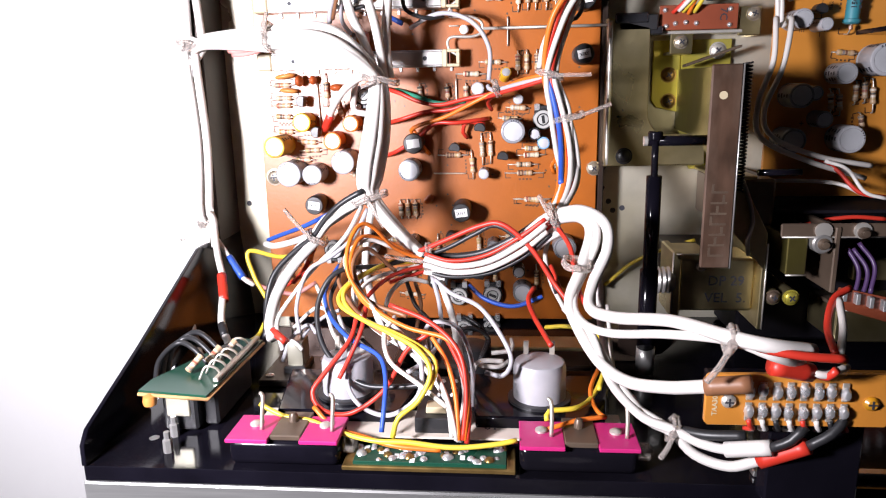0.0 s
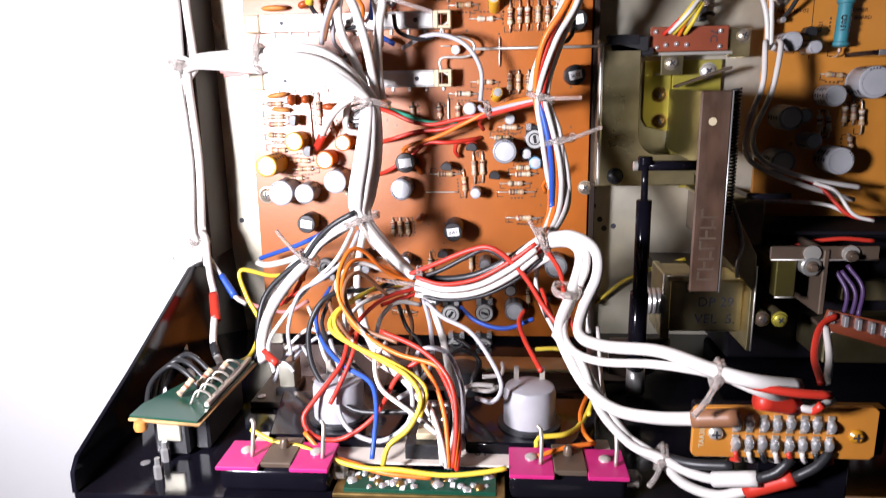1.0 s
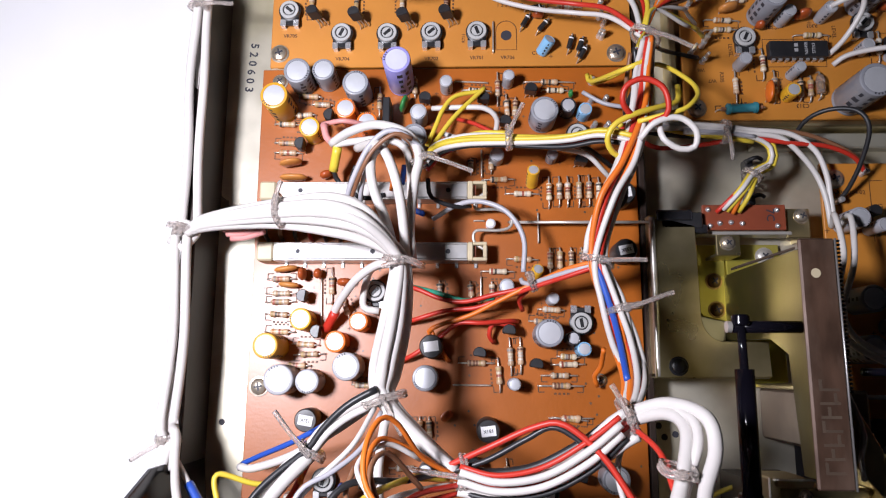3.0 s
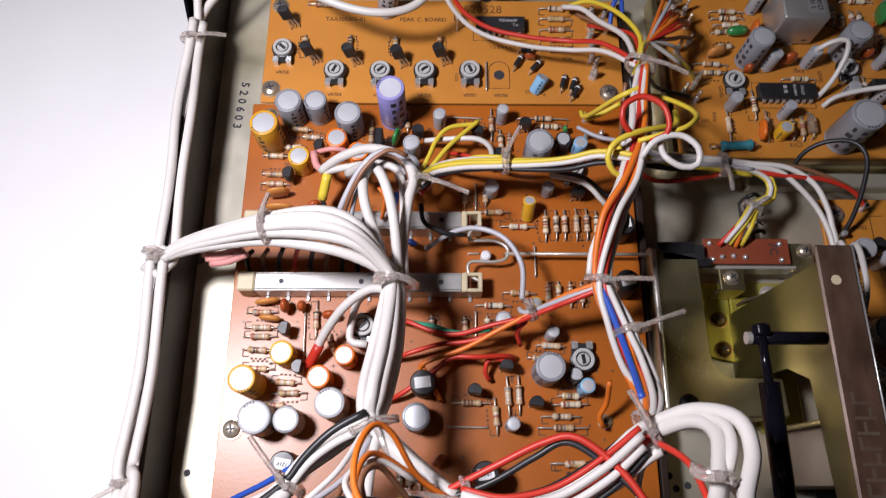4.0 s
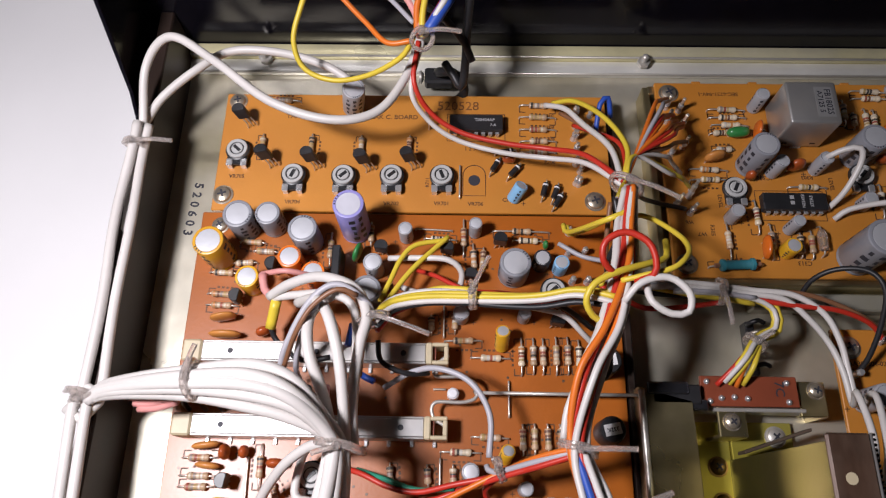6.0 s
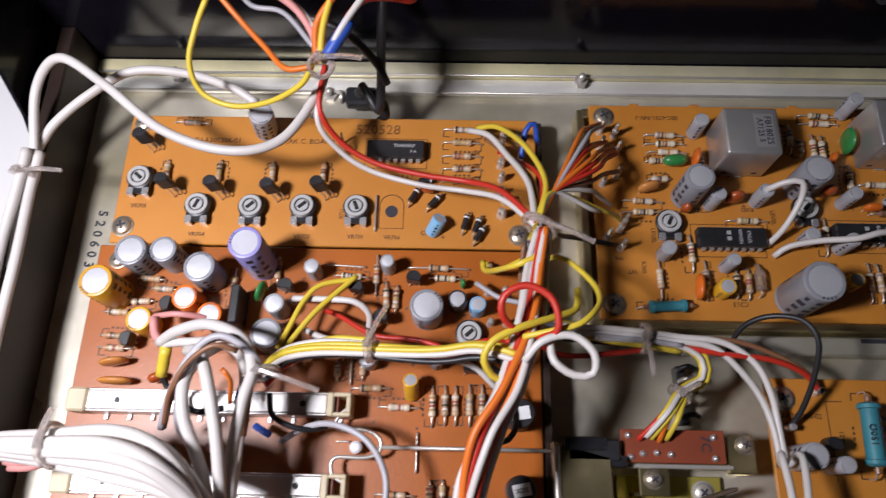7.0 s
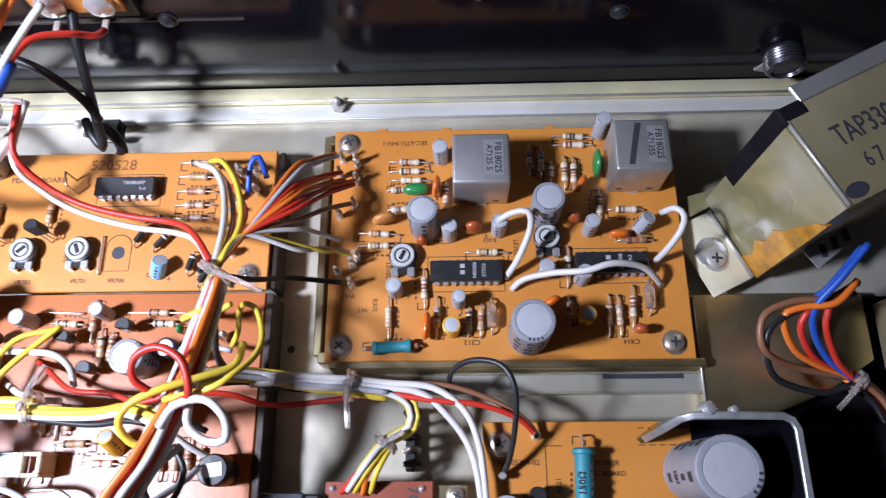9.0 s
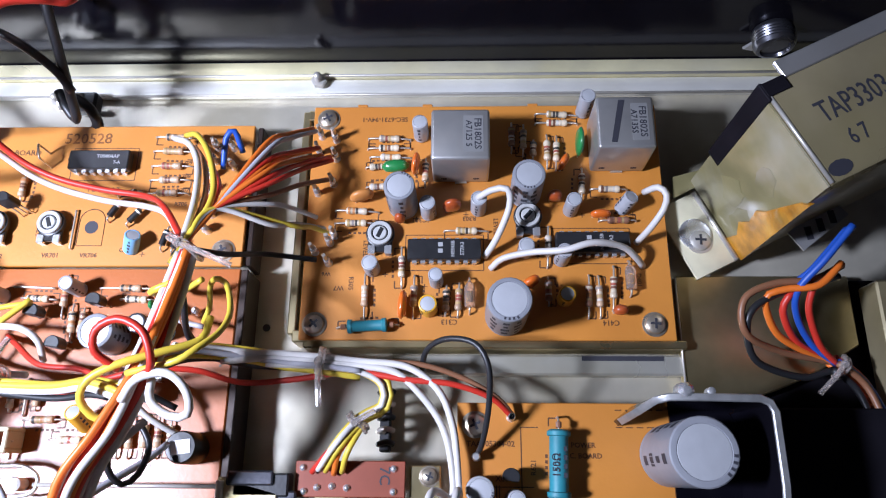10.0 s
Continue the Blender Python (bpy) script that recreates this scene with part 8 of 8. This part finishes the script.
wire(rear_loom, "red", 1.0, [(-1.3, 204.2, 46), (4, 211.9, 50), (9.5, 221.5, 50), (16.8, 226.1, 46), (22.5, 227.5, 43), (24.2, 230.5, 41.6)])
wire(rear_loom, "white", 1.0, [(-0.4, 204.2, 46), (4.6, 210.4, 52), (11.2, 218.8, 56), (17.9, 225.1, 60)])
wire(rear_loom, "grey", 0.8, [(-30, 231, 49), (-24.9, 226.3, 42), (-15, 223.7, 42), (-4.3, 210.3, 44)])
sleeve(rear_loom, "blue", 1.9, [(0.3, 204.5, 47), (6.8, 213.2, 52)])
tie(rear_loom, -1.4, 202.9, 46, (0.3, -0.7, 0.5), 3.4, (12, 0, 0))
wire(rear_loom, "black", 1.5, [(14.4, 238.7, 44), (13.8, 230.8, 38), (12.8, 223.3, 28), (12.3, 215, 18), (11.1, 210, 10), (8.3, 213.2, 12), (5, 218.6, 12)])
wire(rear_loom, "black", 1.3, [(-12.4, 228.2, 36), (1.7, 223.3, 34), (10.9, 218.3, 26), (14.6, 213.7, 20)])
mains = harness("transformer_leads", "brown, black, orange, red and blue transformer leads tied together")
wire(mains, "brown", 1.0, [(234.8, 161.3, 14), (225.5, 156.7, 16), (214.8, 155.6, 16), (206.8, 151.5, 15), (207.2, 142.9, 12), (218.2, 139, 6), (233.6, 136.9, 2)])
wire(mains, "black", 1.0, [(234.5, 158.7, 12), (220, 154.6, 14), (210.4, 150.2, 14), (207.7, 144.4, 12), (211.7, 136.2, 6), (225.2, 132.5, 2), (234.5, 134.7, 1)])
wire(mains, "orange", 1.0, [(232.6, 160.8, 18), (225.6, 154.6, 18), (217.6, 154, 16), (212.8, 151.7, 14), (217.2, 143.6, 8), (226.8, 138.9, 4), (234.4, 136.6, 2)])
wire(mains, "red", 1.0, [(225.2, 155.2, 16), (224.9, 149.1, 12), (229.3, 140.9, 6), (235, 136.1, 2)])
wire(mains, "red", 1.0, [(219.8, 153.8, 15), (217.9, 149, 12), (223.2, 141.7, 6), (233.6, 136.9, 2)])
wire(mains, "blue", 1.0, [(232.8, 168.7, 26), (226.1, 160.4, 22), (220.8, 153.6, 16), (222.5, 147.2, 10), (228.1, 140.4, 5), (235, 136.1, 2)])
wire(mains, "blue", 1.0, [(234.6, 169.8, 20), (226, 159.9, 16), (223.7, 157.8, 12)])
bundle(mains, ["black", "brown", "blue", "red", "orange"], [(234.2, 136.1, 2), (241.4, 131, -0), (244.6, 123.3, -0), (246.4, 112.9, -0)], 0.95, 1.0, 0.6, 31)
tie(mains, 235.7, 135.6, 2, (1, -0.6, 0), 3.2, (-8, -8, 0))
# ---- printing on the boards ----
def silk_lines(parent, zone, z):
    bm = bmesh.new()

    def bar(x0, y0, x1, y1, w=0.2):
        t = (Vector((x1, y1)) - Vector((x0, y0)))
        s = Vector((-t.y, t.x)).normalized() * w if t.length > 0 else Vector((w, 0))
        bm.faces.new([bm.verts.new(mm(x, y, z)) for x, y in ((x0 + s.x, y0 + s.y), (x0 - s.x, y0 - s.y), (x1 - s.x, y1 - s.y), (x1 + s.x, y1 + s.y))])
    rng = random.Random(4)
    for x, y, zz, turn, span in SILKS:
        if not (zone[0] < x < zone[1] and zone[2] < y < zone[3]):
            continue
        c, s = math.cos(radians(turn)), math.sin(radians(turn))
        side = rng.choice((-1, 1)) * 2.2

        def at(u, v):
            return x + c * u - s * v, y + s * u + c * v
        for e in (-1, 1):
            bar(*at(e * span / 2, 0), *at(e * span / 2, side))
            bar(*at(e * span / 2, side), *at(e * (span / 2 - 2.2), side))
        for k in range(4):
            u = -2.4 + 1.5 * k
            bar(*at(u, side * 1.25), *at(u + 0.9, side * 1.25), 0.35)
    for x, y, pins in CHIPS:
        if zone[0] < x < zone[1] and zone[2] < y < zone[3]:
            a, b = pins * 0.635 + 1.6, 5.6
            for u, v in (((-a, -b), (a, -b)), ((a, -b), (a, b)), ((a, b), (-a, b)), ((-a, b), (-a, -b))):
                bar(x + u[0], y + u[1], x + v[0], y + v[1], 0.14)
    for x, y, r in CANS:
        if zone[0] < x < zone[1] and zone[2] < y < zone[3] and r < 4:
            k = rng.choice((-1, 1))
            bar(x + k * (r + 1.4) - 0.8, y - r * 0.6, x + k * (r + 1.4) + 0.8, y - r * 0.6, 0.13)
            bar(x + k * (r + 1.4), y - r * 0.6 - 0.8, x + k * (r + 1.4), y - r * 0.6 + 0.8, 0.13)
    tagged(part("silk_screen", bm, SILK, parent), kind="stuff")


silk_lines(peak, (-77, 66, 166, 215), 0.03)
silk_lines(main, (-80, 66, -10, 165), 0.03)
silk_lines(noise_board, (82, 194, 142, 221), 0.03)
silk_lines(power, (129, 271, 33, 126), 3.03)
for text, x, y, size, turn in (("TAA305306-01", -45, 203.5, 2.6, 0), ("PEAK C. BOARD", -14, 203.5, 2.6, 0), ("VR705", -68.5, 178.6, 2.0, 0), ("VR704", -47.7, 168.8, 2.0, 0), ("VR703", -30, 168.6, 2.0, 0), ("VR702", -13, 168.6, 2.0, 0),
                                ("VR701", 4.6, 168.8, 2.0, 0), ("VR706", 16.5, 168.8, 2.0, 0), ("C701", 28, 170.5, 2.0, 0), ("R710", 43, 204.6, 1.9, 0), ("R709", 43, 199.8, 1.9, 0), ("R708", 43, 195, 1.9, 0), ("R707", 43, 190.2, 1.9, 0), ("R706", 43, 185.6, 1.9, 0),
                                ("1 2 3 4 5 6 7", 17.6, 190.6, 2.0, 0), ("14 13 12 11 10 9 8", 17.6, 203.6, 1.7, 0), ("R711", -0.5, 177, 1.8, 90)):
    writing(text, x, y, 0.04, size, SILK, peak, turn)
writing("520528", 10, 208.4, 0.04, 5.2, STAMP, peak)
for text, x, y, size, turn in (("SEC-6731-94V-1", 106, 214.8, 2.2, 180), ("R306", 110, 208.4, 2.0, 180), ("R315", 100, 187.5, 2.0, 180), ("R303", 133, 180.6, 2.0, 180), ("IC301", 118, 180.2, 2.2, 180), ("R305", 97.6, 160, 2.0, 270), ("C313", 127, 148.4, 2.2, 180), ("C414", 174, 148.2, 2.2, 180),
                                ("R416", 162, 214, 2.0, 180), ("LEVEL", 101.5, 171, 2.0, 270), ("VR301", 107, 172, 1.8, 270), ("W7", 94, 158.6, 2.0, 180), ("W6", 90, 163, 1.8, 180), ("D401", 183, 161, 1.9, 270), ("LEVEL", 141, 178, 2.0, 270)):
    writing(text, x, y, 0.04, size, SILK, noise_board, turn)
for text, x, y, size in (("POWER", 163.5, 113.8, 1.9), ("P.C. BOARD", 163.4, 111.0, 1.9), ("TAA305304-02", 138.5, 114, 2.1), ("15", 135, 111.6, 2.0), ("X604", 142, 105, 2.1)):
    writing(text, x, y, 3.04, size, SILK, power)
writing("R621", 150, 108, 3.04, 2.0, SILK, power, 90)
bm = bmesh.new()
for k in range(5):
    box(172.6 + 2.8 * k, 174.4 + 2.8 * k, 123.0, 123.3, 3.02, 3.05, bm=bm)
    box(172.6 + 2.8 * k, 174.4 + 2.8 * k, 118.4, 118.7, 3.02, 3.05, bm=bm)
for y in (104.6, 105.4, 106.2):
    box(139 + (y - 104.6), 139.3 + (y - 104.6), 98, 103.4, 3.02, 3.05, bm=bm)
box(146.6, 146.9, 96, 118.6, 3.02, 3.05, bm=bm)
box(146.6, 151.5, 118.3, 118.6, 3.02, 3.05, bm=bm)
box(139, 150, 102.8, 103.1, 3.02, 3.05, bm=bm)
tagged(part("outline", bm, SILK, power), kind="stuff")
bm = lathe([(2.1, 0.02), (2.1, 0.05), (0, 0.05)], 20, at=(16, 178, 0))
part("hole", bm, PRINT_DARK, peak)
bm = bmesh.new()
for k in range(90):
    x, y = random.uniform(-75, 62), random.uniform(0, 160)
    lathe([(0.45, 0.02), (0.4, 0.06), (0, 0.07)], 8, at=(x, y, 0), bm=bm)
tagged(part("solder_hole", bm, BRONZE, main), kind="stuff")
